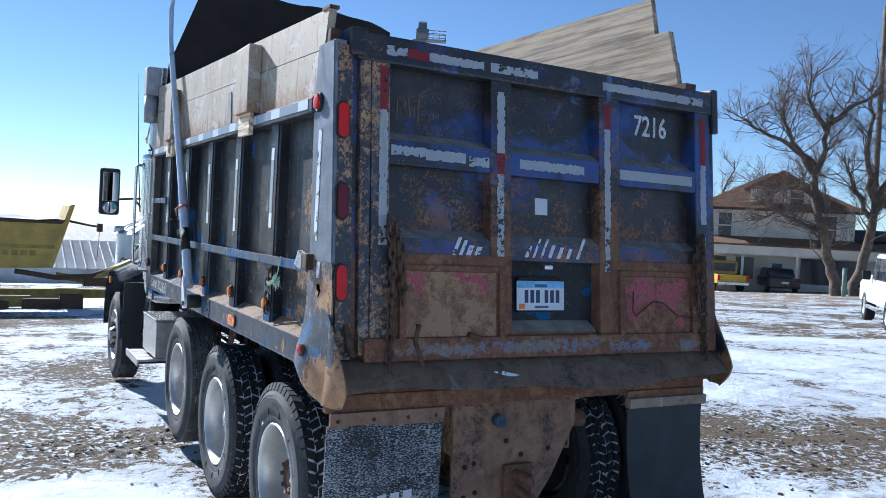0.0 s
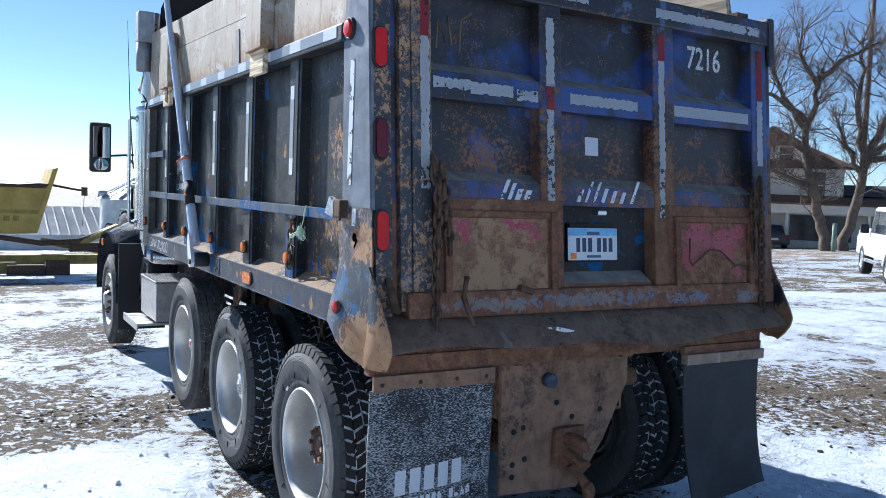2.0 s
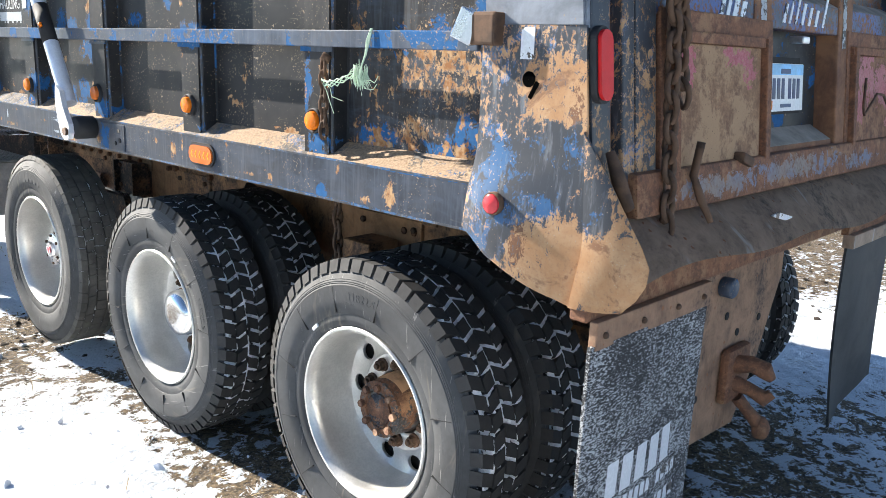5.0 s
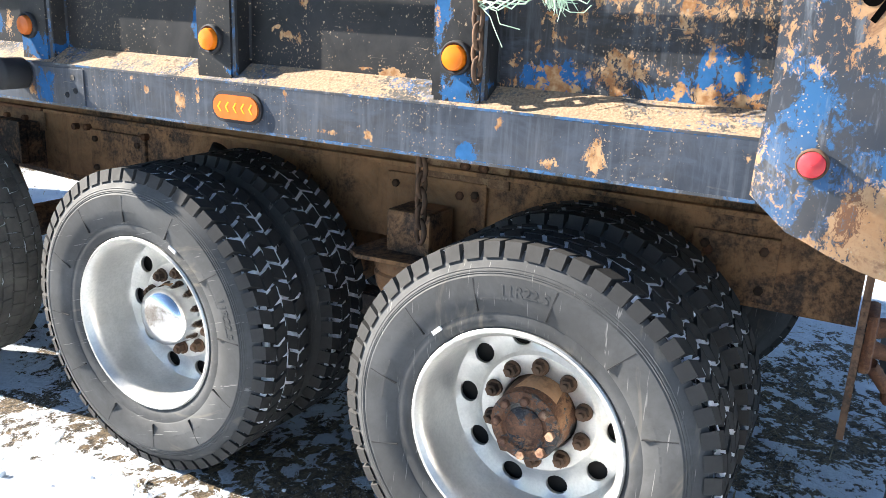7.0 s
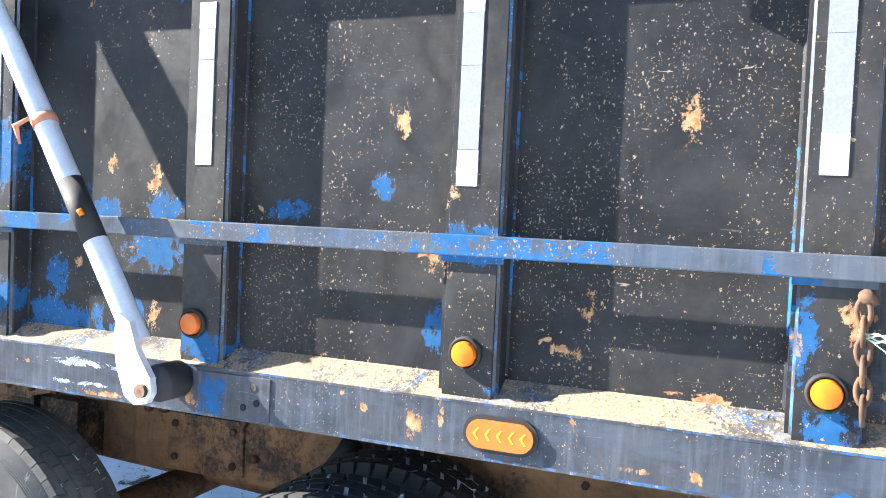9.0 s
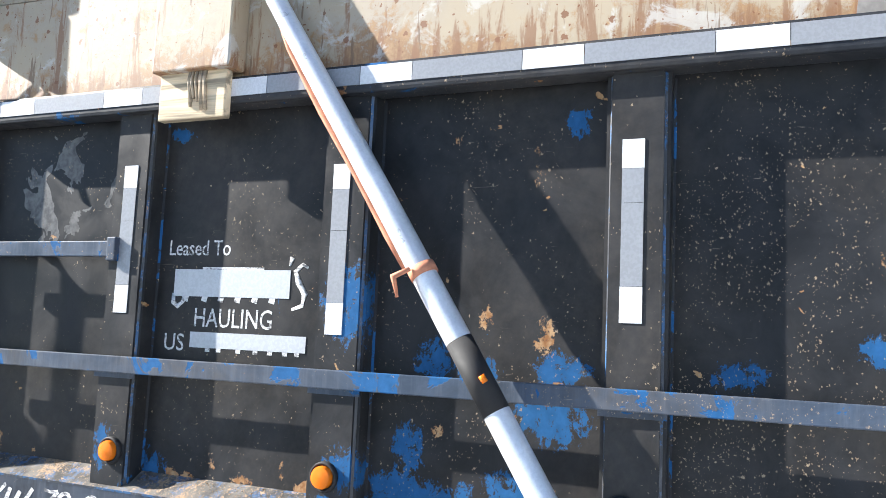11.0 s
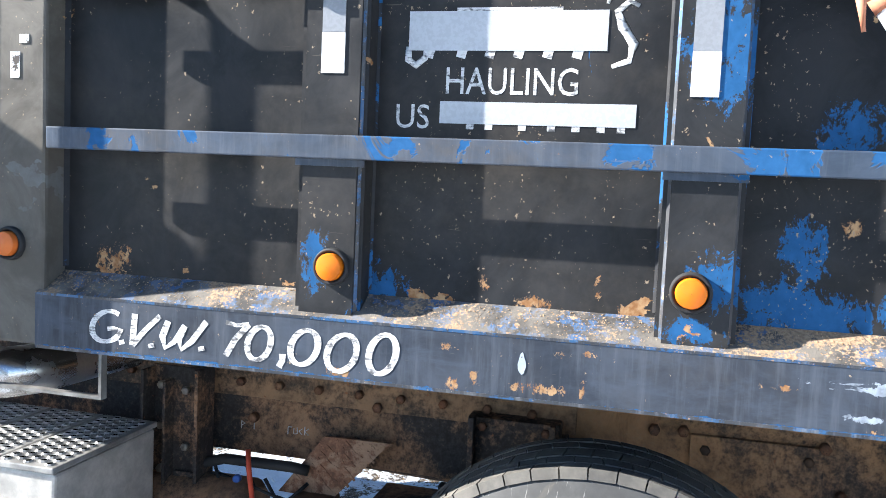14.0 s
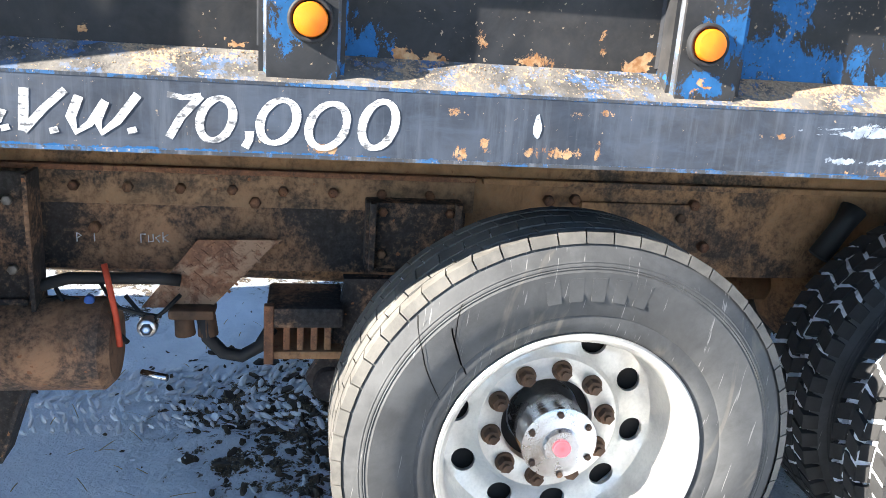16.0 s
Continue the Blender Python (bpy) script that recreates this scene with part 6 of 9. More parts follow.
for v, u0, u1, n, gap in ((0.335, 0.175, 0.845, 14, 9), (0.235, 0.20, 0.86, 12, 7)):
    for k in range(n):
        u = u0 + (u1 - u0) * k / n
        if k != gap:
            printed("printed_bar", flap_front, u, u + (u1 - u0) / n * 0.70, v, v + 0.052, M_TAPE_WORN, left_flap)

# ---- hitch plate and hook ----
bm = bmesh.new()
prism(bm, [(0.715, 1.02), (1.50, 1.02), (1.505, 0.85), (1.36, 0.56), (1.20, 0.335), (0.735, 0.36)], "y", 0.095, 0.115)
hitch = part("hitch_plate", bm, M_HITCH, truck, "heavy rust-brown hitch plate")
# holes are dark discs on the plate, their inner shade put into colour
for x, z in ((0.80, 0.66), (0.855, 0.675), (0.80, 0.50), (0.87, 0.52), (0.80, 0.44), (1.15, 0.70), (1.22, 0.62), (1.05, 0.78), (1.33, 0.72)):
    bm = bmesh.new()
    drum(bm, 0, 0.004, 0.014, 12)
    bm.transform(Matrix.Translation((x, 0.0955, z)) @ Matrix.Rotation(radians(-90), 4, "Z"))
    part("bolt_hole", bm, M_DARK, hitch)
bm = bmesh.new()
box(bm, 1.03, 1.21, 0.055, 0.096, 0.46, 0.66, 0.018)
tube(bm, [(1.10, 0.07, 0.60), (1.11, 0.01, 0.610), (1.12, -0.035, 0.600), (1.135, -0.055, 0.570)], [0.034, 0.030, 0.032, 0.016], 12)
tube(bm, [(1.10, 0.07, 0.53), (1.12, 0.01, 0.515), (1.13, -0.04, 0.490), (1.14, -0.06, 0.515)], [0.030, 0.024, 0.028, 0.018], 12)
bmesh.ops.create_uvsphere(bm, u_segments=16, v_segments=10, radius=0.033, matrix=Matrix.Translation((1.185, -0.02, 0.355)) @ Matrix.Diagonal((1.0, 1.0, 1.35, 1)))
tube(bm, [(1.13, 0.06, 0.47), (1.16, 0.03, 0.42), (1.18, -0.005, 0.375)], [0.026, 0.022, 0.026], 10)
for v in bm.verts:
    v.co += 0.006 * noise.noise_vector(v.co * 22.0)
part("pintle_hook", bm, M_RUST, hitch, "dust-coated pintle hook", smooth=True)
bm = bmesh.new()
drum(bm, 0, 0.05, 0.035, 18, bevel=0.006)
bm.transform(Matrix.Translation((0.985, 0.097, 0.90)) @ Matrix.Rotation(radians(-90), 4, "Z"))
part("plug_socket", bm, M_STRAP, hitch, "blue-grey trailer plug socket")

# ---- chassis ----
for x0, x1 in ((0.765, 0.85), (1.41, 1.495)):
    o, i, e = (x0, x1, x0 + 0.012) if x0 < 1 else (x1, x0, x1 - 0.012)
    for y0, y1, m in ((0.12, 3.64, M_CHASSIS), (3.64, 7.9, M_FRAME)):
        bm = bmesh.new()
        prism(bm, [(o, 0.70), (o, 0.985), (i, 0.985), (i, 0.97), (e, 0.97), (e, 0.715), (i, 0.715), (i, 0.70)], "y", y0, y1)
        part("chassis_rail", bm, m, truck, "rust-brown chassis rail")
    part("body_sill", bars((x0 + 0.005, x1, 0.05, 5.0, 0.99, 1.17)), M_CHASSIS, truck)
part("rail_liner", bars((0.755, 0.7648, 3.62, 5.2, 0.885, 0.975), bevel=0.003), M_LINER, truck)
part("liner_lip", bars((0.735, 0.7648, 3.62, 5.2, 0.977, 0.993), bevel=0.005), M_RUST, truck)
# floor beams in near-black, the shade beneath the body put into their colour
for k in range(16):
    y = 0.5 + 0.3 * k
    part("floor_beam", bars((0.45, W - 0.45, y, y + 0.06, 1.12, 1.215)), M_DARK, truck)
bm = bmesh.new()
for y in [3.75 + 0.135 * k for k in range(11)]:
    drum(bm, 0.735, 0.757, 0.014, 6, y, 0.935)
for y, z in ((4.23, 0.90), (3.40, 0.93), (3.32, 0.935), (2.95, 0.93), (2.9, 0.80), (1.40, 0.90), (1.34, 0.90), (0.55, 0.86), (0.62, 0.86), (4.65, 0.82), (3.86, 0.80), (3.82, 0.87)):
    drum(bm, 0.74, 0.768, 0.016, 6, y, z)
tagged(part("rivets", bm, M_RUST, truck), kind="stuff")
# mounting bracket, gusset, brake pots, air tank, hoses
bm = bmesh.new()
prism(bm, [(4.375, 0.81), (4.155, 0.813), (4.190, 0.785), (4.345, 0.615), (4.525, 0.617)], "x", 0.685, 0.695)
tread_ob = part("tread_plate", bm, M_TREADPLATE, truck, "rusty diamond-tread bracket")
bm = bmesh.new()
for i in range(9):
    for j in range(9):
        y, z = 4.50 - 0.040 * i + 0.020 * (j % 2), 0.628 + 0.021 * j
        edge = 4.525 - (z - 0.617) / 0.193 * 0.150
        if not (edge - 0.20 < y < edge - 0.015):
            continue
        lean = 0.7 if (i + j) % 2 else -0.7
        box(bm, 0.682, 0.686, y - 0.011, y + 0.011, z - 0.0035, z + 0.0035, turn=Euler((lean, 0, 0)))
tagged(part("tread_lozenge", bm, M_TREADPLATE, tread_ob), kind="stuff")
# bolted bracket box on the rail above the axle hanger
bracket = part("rail_bracket", bars((0.690, 0.764, 3.66, 3.93, 0.735, 0.925), bevel=0.006), M_FRAME, truck, "black bolted bracket on the chassis rail")
for y in (3.67, 3.905):
    part("bracket_flange", bars((0.655, 0.690, y, y + 0.016, 0.735, 0.93), bevel=0.003), M_FRAME, bracket)
for y, z in ((3.70, 0.90), (3.70, 0.84), (3.70, 0.78), (3.885, 0.90), (3.885, 0.78)):
    bm = bmesh.new()
    drum(bm, 0.678, 0.691, 0.013, 6, y, z)
    part("bolt", bm, M_RUST, bracket)
bm = bmesh.new()
for k, pts in enumerate(([(4.535, 0.775), (4.535, 0.800), (4.522, 0.800)], [(4.515, 0.797), (4.515, 0.778), (4.503, 0.780), (4.503, 0.800)], [(4.485, 0.798), (4.497, 0.790), (4.486, 0.778)], [(4.477, 0.806), (4.477, 0.778)], [(4.464, 0.800), (4.477, 0.790), (4.464, 0.779)], [(4.70, 0.80), (4.70, 0.775)], [(4.70, 0.80), (4.688, 0.793), (4.70, 0.785)], [(4.655, 0.80), (4.655, 0.777)])):
    tube(bm, [(0.764, y, z) for y, z in pts], 0.0016, 5)
tagged(part("chalk_scribble", bm, M_TAPE_WHITE, truck), kind="stuff")
# thin cables looping under the rail
for pts, r in (([(0.66, 4.74, 0.70), (0.64, 4.70, 0.62), (0.65, 4.64, 0.58), (0.66, 4.60, 0.54)], 0.006), ([(0.65, 4.62, 0.70), (0.63, 4.58, 0.64), (0.64, 4.53, 0.62), (0.66, 4.47, 0.60)], 0.005), ([(0.66, 4.56, 0.66), (0.64, 4.50, 0.59), (0.65, 4.46, 0.62), (0.67, 4.42, 0.66)], 0.006), ([(0.68, 4.80, 0.63), (0.66, 4.72, 0.655), (0.66, 4.66, 0.64), (0.67, 4.56, 0.52)], 0.007)):
    bm = bmesh.new()
    tube(bm, pts, r, 7)
    part("cable", bm, M_RUBBER, truck)
bm = bmesh.new()
drum(bm, 0.61, 0.66, 0.026, 14, 4.50, 0.585, bevel=0.004)
drum(bm, 0.60, 0.62, 0.016, 6, 4.50, 0.585)
part("hose_clamp", bm, M_GALV, truck)
bm = bmesh.new()
drum(bm, 0.63, 0.65, 0.013, 12, 4.645, 0.655, bevel=0.003)
part("blue_fitting", bm, plain("blue_fitting", (0.05, 0.13, 0.42), 0.4), truck)
bm = bmesh.new()
prism(bm, [(4.775, 0.99), (4.775, 0.50), (4.835, 0.36), (4.89, 0.20), (5.02, 0.20), (4.985, 0.36), (4.945, 0.50), (4.945, 0.99)], "x", 0.635, 0.645)
prism(bm, [(4.765, 0.99), (4.765, 0.50), (4.825, 0.36), (4.88, 0.20), (4.89, 0.20), (4.836, 0.36), (4.776, 0.50), (4.776, 0.99)], "x", 0.60, 0.70)
box(bm, 0.585, 0.635, 4.868, 4.878, 0.42, 0.95, 0.002)
box(bm, 0.570, 0.635, 4.936, 4.946, 0.42, 0.985, 0.002)
box(bm, 0.622, 0.635, 4.79, 4.86, 0.46, 0.66, 0.004)
mount = part("cab_mount", bm, M_FRAME, truck, "black and rust cab mount channel")
for y, z in ((4.907, 0.93), (4.907, 0.80), (4.907, 0.66), (4.907, 0.54), (4.82, 0.92), (4.82, 0.74), (4.80, 0.56)):
    bm = bmesh.new()
    drum(bm, 0.615, 0.636, 0.013, 6, y, z, bevel=0.002)
    part("bolt", bm, M_BOLT, mount)
bm = bmesh.new()
drum(bm, 0, 0.62, 0.125, 28, bevel=0.025)
bm.transform(Matrix.Translation((0.66, 5.205, 0.525)) @ Matrix.Rotation(radians(-90), 4, "Z"))
part("air_tank", bm, M_TANK, truck, "rusty cylindrical air tank", smooth=True)
bm = bmesh.new()
tube(bm, [(0.66, 4.95, 0.63), (0.66, 4.81, 0.673), (0.66, 4.70, 0.706), (0.66, 4.475, 0.709), (0.67, 4.42, 0.70)], 0.017, 10)
part("hose", bm, M_RUBBER, truck)
bm = bmesh.new()
tube(bm, [(0.66, 4.365, 0.61), (0.66, 4.350, 0.54), (0.66, 4.31, 0.495), (0.66, 4.26, 0.485), (0.66, 4.21, 0.515), (0.67, 4.18, 0.565)], 0.019, 10)
part("hose", bm, M_RUBBER, truck)
bm = bmesh.new()
tube(bm, [(0.62, 4.60, 0.76), (0.60, 4.584, 0.70), (0.60, 4.572, 0.62), (0.60, 4.566, 0.54)], 0.008, 8)
part("red_hose", bm, plain("red_hose", (0.55, 0.07, 0.03), 0.6), truck)
bm = bmesh.new()
tube(bm, [(0.63, 4.52, 0.45), (0.6, 4.45, 0.448)], 0.010, 8)
part("drain_valve", bm, M_GALV, truck)
bm = bmesh.new()
box(bm, 0.63, 0.72, 4.33, 4.45, 0.60, 0.628, 0.01)
for y in (4.415, 4.355):
    tube(bm, [(0.67, y, 0.61), (0.67, y - 0.005, 0.545)], [0.024, 0.028], 10)
part("air_valve", bm, M_IRON, truck)
bm = bmesh.new()
box(bm, 0.54, 0.75, 3.99, 4.19, 0.615, 0.672, 0.012)
hanger = part("spring_hanger", bm, M_FRAME, truck, "black and rust spring hanger box")
part("hanger_foot", bars((0.545, 0.72, 3.99, 4.185, 0.525, 0.548), bevel=0.006), M_CHASSIS, hanger)
part("hanger_cheek", bars((0.535, 0.56, 4.170, 4.195, 0.515, 0.68), bevel=0.004), M_RUST, hanger)
for k in range(4):
    part("hanger_bar", bars((0.555, 0.60, 4.02 + 0.036 * k, 4.038 + 0.036 * k, 0.546, 0.617), bevel=0.004), M_RUST, hanger)
bm = bmesh.new()
prism(bm, [(3.99, 0.735), (3.68, 0.735), (3.62, 0.62), (3.80, 0.45), (3.95, 0.375), (4.05, 0.38), (4.085, 0.44), (4.02, 0.56), (3.985, 0.72)], "x", 0.60, 0.64)
drum(bm, 0.57, 0.62, 0.045, 18, 4.02, 0.435)
part("axle_hanger", bm, M_FRAME, truck, "rusty cast axle hanger")
for y, z in ((2.20, 0.50), (0.84, 0.50), (3.52, 0.50)):
    bm = bmesh.new()
    tube(bm, [(0.15, y, z), (2.3, y, z)], 0.075, 14)
    part("axle", bm, M_CHASSIS, truck)
bm = bmesh.new()
def air_spring(x, y):
    """Rolling-lobe air spring under a welded pedestal."""
    bm = bmesh.new()
    lathe(bm, [(0.0005, 0.0), (0.115, 0.0), (0.125, 0.012), (0.138, 0.035), (0.146, 0.07), (0.147, 0.085), (0.140, 0.093), (0.147, 0.101), (0.146, 0.120), (0.138, 0.140), (0.0005, 0.141)], 40)
    bm.transform(Matrix.Translation((x, y, 0.562)) @ Matrix.Rotation(radians(-90), 4, "Y"))
    bag = part("air_spring", bm, M_CHASSIS, truck, "rust-coated air spring under a welded pedestal", smooth=True)
    bm = bmesh.new()
    prism(bm, [(x - 0.15, y - 0.19), (x + 0.15, y - 0.17), (x + 0.15, y + 0.17), (x - 0.13, y + 0.19), (x - 0.17, y + 0.14)], "z", 0.704, 0.718)
    part("top_plate", bm, M_CHASSIS, bag)
    bm = bmesh.new()
    box(bm, x - 0.07, x + 0.10, y - 0.085, y + 0.085, 0.718, 0.865, 0.012)
    part("pedestal", bm, M_CHASSIS, bag)
    bm = bmesh.new()
    drum(bm, 0, 0.02, 0.11, 28)
    bm.transform(Matrix.Translation((x, y, 0.542)) @ Matrix.Rotation(radians(-90), 4, "Y"))
    part("bottom_plate", bm, M_RUBBER, bag)


air_spring(0.62, 1.49)
air_spring(1.83, 1.49)
for x0 in (0.56, 1.79):
    bm = bmesh.new()
    prism(bm, [(0.70, 0.46), (2.35, 0.46), (2.38, 0.52), (1.9, 0.535), (1.1, 0.535), (0.68, 0.52)], "x", x0, x0 + 0.10)
    part("trailing_beam", bm, M_FRAME, truck)
bm = bmesh.new()
tube(bm, [(0.70, 2.46, 0.945), (0.69, 2.49, 0.90), (0.68, 2.56, 0.80)], [0.040, 0.032, 0.034], 12)
part("bump_stop", bm, M_RUBBER, truck)
bm = bmesh.new()
chain_links(bm, along((0.30, 1.30, 1.19), (0.30, 1.295, 0.86), 0.045), 0.05, 0.008)
part("safety_chain", bm, M_IRON, truck)
bm = bmesh.new()
chain_links(bm, along((-0.016, 0.985, 1.60), (-0.022, 0.975, 1.37), 0.040), 0.040, 0.0056)
part("side_chain", bm, M_IRON, truck, "short rusty chain welded to the post")
bm = bmesh.new()
tube(bm, [(-0.002, 0.97, 1.60), (-0.022, 0.985, 1.615)], 0.014, 8)
part("chain_lug", bm, M_IRON, truck)

for y in (1.385, 1.315):
    bm = bmesh.new()
    drum(bm, 0.742, 0.768, 0.020, 6, y, 1.005)
    part("bolt", bm, M_RUST, truck)
part("scraped_plate", bars((0.752, 0.768, 1.22, 1.56, 0.94, 1.10), bevel=0.003), M_RUST_TAN, truck)
# flange angle, joint plate and cross tubes on the chassis
part("flange_angle", bars((0.735, 0.766, 0.20, 3.60, 0.975, 0.992), bevel=0.003), M_CHASSIS, truck)
for y0, y1, z0, z1 in ((2.95, 3.30, 0.72, 0.93), (1.30, 1.70, 0.74, 0.95), (0.35, 0.60, 0.72, 0.92)):
    plate_ob = part("joint_plate", bars((0.748, 0.766, y0, y1, z0, z1), bevel=0.004), M_CHASSIS, truck)
    for y, z in ((y0 + 0.04, z0 + 0.04), (y1 - 0.04, z0 + 0.04), (y0 + 0.04, z1 - 0.04), (y1 - 0.04, z1 - 0.04)):
        bm = bmesh.new()
        drum(bm, 0.735, 0.75, 0.014, 6, y, z)
        part("bolt", bm, M_IRON, plate_ob)
for y in (3.75, 4.98, 2.72, 0.22):
    bm = bmesh.new()
    tube(bm, [(0.80, y, 0.84), (1.65, y, 0.84)], 0.05, 12)
    part("cross_tube", bm, M_CHASSIS, truck)
bm = bmesh.new()
drum(bm, 0, 0.46, 0.15, 24, bevel=0.03)
bm.transform(Matrix.Translation((1.60, 2.58, 0.66)) @ Matrix.Rotation(radians(90), 4, "Z") @ Matrix.Translation((0.0, 0.0, 0.0)))
part("air_tank", bm, M_FRAME, truck, "dark air tank between the rails", smooth=True)
bm = bmesh.new()
tube(bm, [(1.22, 7.0, 0.62), (1.22, 4.9, 0.60), (1.22, 2.5, 0.52), (1.22, 0.9, 0.50)], 0.055, 14)
part("drive_shaft", bm, M_CHASSIS, truck)
for y in (0.845, 2.195):
    bm = bmesh.new()
    bmesh.ops.create_uvsphere(bm, u_segments=20, v_segments=12, radius=0.20, matrix=Matrix.Translation((1.22, y, 0.50)) @ Matrix.Diagonal((0.85, 1.0, 1.0, 1)))
    part("differential", bm, M_CHASSIS, truck, smooth=True)

# ---- twine tied to the strap ----
twine = thing("frayed_twine", "tangle of pale green baling twine tied to the strap", "twine")
bm = bmesh.new()
knot = Vector((-0.032, 0.795, 1.578))
for k in range(3):
    tube(bm, [(-0.022, 0.755 + 0.003 * k, 1.695), (-0.026, 0.765 + 0.005 * k, 1.655 + 0.003 * k), (-0.028, 0.774 + 0.002 * k, 1.62), tuple(knot)], 0.0022, 5)
for k in range(4):
    wob = [Vector((0.004 * math.sin(2.1 * q + k), 0.0, 0.011 * math.cos(2.1 * q + 1.6 * k))) for q in range(7)]
    tube(bm, [Vector((-0.020, 0.992, 1.535)).lerp(knot, q / 6) + Vector((-0.012 * math.sin(q / 6 * 3.14), 0, -0.018 * math.sin(q / 6 * 3.14))) + wob[q] for q in range(7)], 0.0019, 5)
for k in range(90):
    a = knot + Vector((rng.gauss(0, 0.008), rng.gauss(0, 0.012), rng.gauss(0, 0.011)))
    b = a + Vector((rng.gauss(-0.002, 0.003), rng.gauss(-0.004, 0.008), -0.020 + rng.gauss(0, 0.006)))
    c = b + Vector((rng.gauss(0, 0.003), rng.gauss(-0.005, 0.008), -0.016 + rng.gauss(0, 0.007)))
    tube(bm, [a, b, c], [0.0016, 0.0012, 0.0006], 4, False)
for start, ends in ((knot + Vector((0, -0.02, -0.03)), ((-0.035, 0.004), (-0.055, -0.004), (-0.07, 0.016))), (knot + Vector((0, -0.01, -0.04)), ((-0.03, -0.012), (-0.06, -0.012), (-0.075, 0.004))),
                    (Vector((-0.024, 0.975, 1.53)), ((-0.03, -0.02), (-0.045, -0.05), (-0.065, -0.085))), (Vector((-0.024, 0.965, 1.53)), ((-0.035, -0.008), (-0.045, -0.035), (-0.095, -0.045)))):
    tube(bm, [start] + [start + Vector((-0.01, dy, dz)) for dy, dz in ends], 0.0011, 4, False)
tagged(part("tangle", bm, M_TWINE, twine), kind="stuff")

# ---- wheels ----
R_OUT, R_BASE = 0.525, 0.503


def tyre_mesh(lug=True):
    """A truck tyre, outer wall at x = 0, with real tread blocks."""
    bm = bmesh.new()
    wall = [(0.296, 0.050), (0.300, 0.026), (0.312, 0.016), (0.330, 0.012), (0.345, 0.0125), (0.349, 0.009), (0.40, 0.001), (0.442, 0.002), (0.446, 0.005), (0.4495, 0.0040), (0.4515, 0.0062), (0.4535, 0.0052), (0.4570, 0.0060), (0.4590, 0.0082), (0.462, 0.008), (0.466, 0.011), (0.485, 0.019), (R_BASE, 0.034)]
    back = [(r, 0.28 - x) for r, x in reversed(wall)]
    rings = lathe(bm, wall, 96)
    for f in bm.faces:
        f.material_index = 0
    lathe(bm, [(R_BASE, 0.034), (R_BASE, 0.10), (R_BASE, 0.18), (R_BASE, 0.246)], 96, slot=2)
    lathe(bm, back, 96, slot=0)
    rows = ((0.018, 0.077), (0.086, 0.130), (0.139, 0.183), (0.192, 0.250)) if lug else ((0.026, 0.062), (0.069, 0.106), (0.114, 0.166), (0.174, 0.211), (0.218, 0.254))
    n = 56 if lug else 54
    fill = 0.76 if lug else 0.945
    trng = random.Random(5)
    # old snow packed in the grooves, standing higher in some than in others
    cols = [0.036 + 0.010 * q for q in range(21)]
    rings = []
    for q in range(160):
        a = q * math.tau / 160
        ring = []
        for x in cols:
            h = noise.noise((x * 34.0, math.cos(a) * 17.0, math.sin(a) * 17.0)) + 0.5 * noise.noise((x * 80.0, math.cos(a) * 40.0, math.sin(a) * 40.0))
            r = R_BASE - 0.004 + (0.026 if lug else 0.018) * max(-0.3, min(0.84, 2.4 * h + (0.58 if lug else -0.05)))
            ring.append(bm.verts.new((x, r * math.cos(a), r * math.sin(a))))
        rings.append(ring)
    snow_faces = []
    for q in range(160):
        p0, p1 = rings[q], rings[(q + 1) % 160]
        for k in range(len(cols) - 1):
            snow_faces.append(bm.faces.new((p0[k], p0[k + 1], p1[k + 1], p1[k])))
    for f in snow_faces:
        f.material_index = 3
        f.smooth = True
    for k, (x0, x1) in enumerate(rows):
        shift = (0.5 if k % 2 else 0.0)
        for i in range(n):
            a0 = (i + shift) * math.tau / n
            da = fill * math.tau / n
            skew = (0.35 if k in (0, 2) else -0.35) * math.tau / n * (1 if lug else 0.3)
            top = R_OUT - (0.0 if lug else 0.006) - trng.uniform(0, 0.002)
            shoulder0, shoulder1 = (k == 0), (k == len(rows) - 1)
            ring = []
            for r, w in ((R_BASE - 0.004, 0.004), (top, 0.0)):
                for x, a in ((x0 - w, a0), (x1 + w, a0 + skew), (x1 + w, a0 + skew + da), (x0 - w, a0 + da)):
                    xx = x
                    if r > R_BASE and shoulder0 and x == x0 - w:
                        xx = x0 + (0.010 if lug else 0.005)
                    if r > R_BASE and shoulder1 and x == x1 + w:
                        xx = x1 - 0.010
                    rr = r
                    if r < R_BASE and ((shoulder0 and x == x0 - w) or (shoulder1 and x == x1 + w)):
                        rr = 0.486 if lug else R_BASE - 0.006
                    ring.append(bm.verts.new((xx, rr * math.cos(a), rr * math.sin(a))))
            b, t = ring[:4], ring[4:]
            fs = [bm.faces.new(t)]
            for j in range(4):
                m = (j + 1) % 4
                fs.append(bm.faces.new((b[j], b[m], t[m], t[j])))
            bmesh.ops.recalc_face_normals(bm, faces=fs)
            for f in fs:
                f.material_index = 1
    return bm


def link_mesh(name, mesh, parent, m=None):
    ob = new(name, mesh)
    ob.parent = parent
    if m is not None:
        ob.matrix_local = m
    return ob


def to_mesh(name, bm, mats):
    me = bpy.data.meshes.new(name)
    bm.normal_update()
    bm.to_mesh(me)
    bm.free()
    for m in mats:
        me.materials.append(m)
    me.shade_smooth()
    me.set_sharp_from_angle(angle=radians(35))
    return me


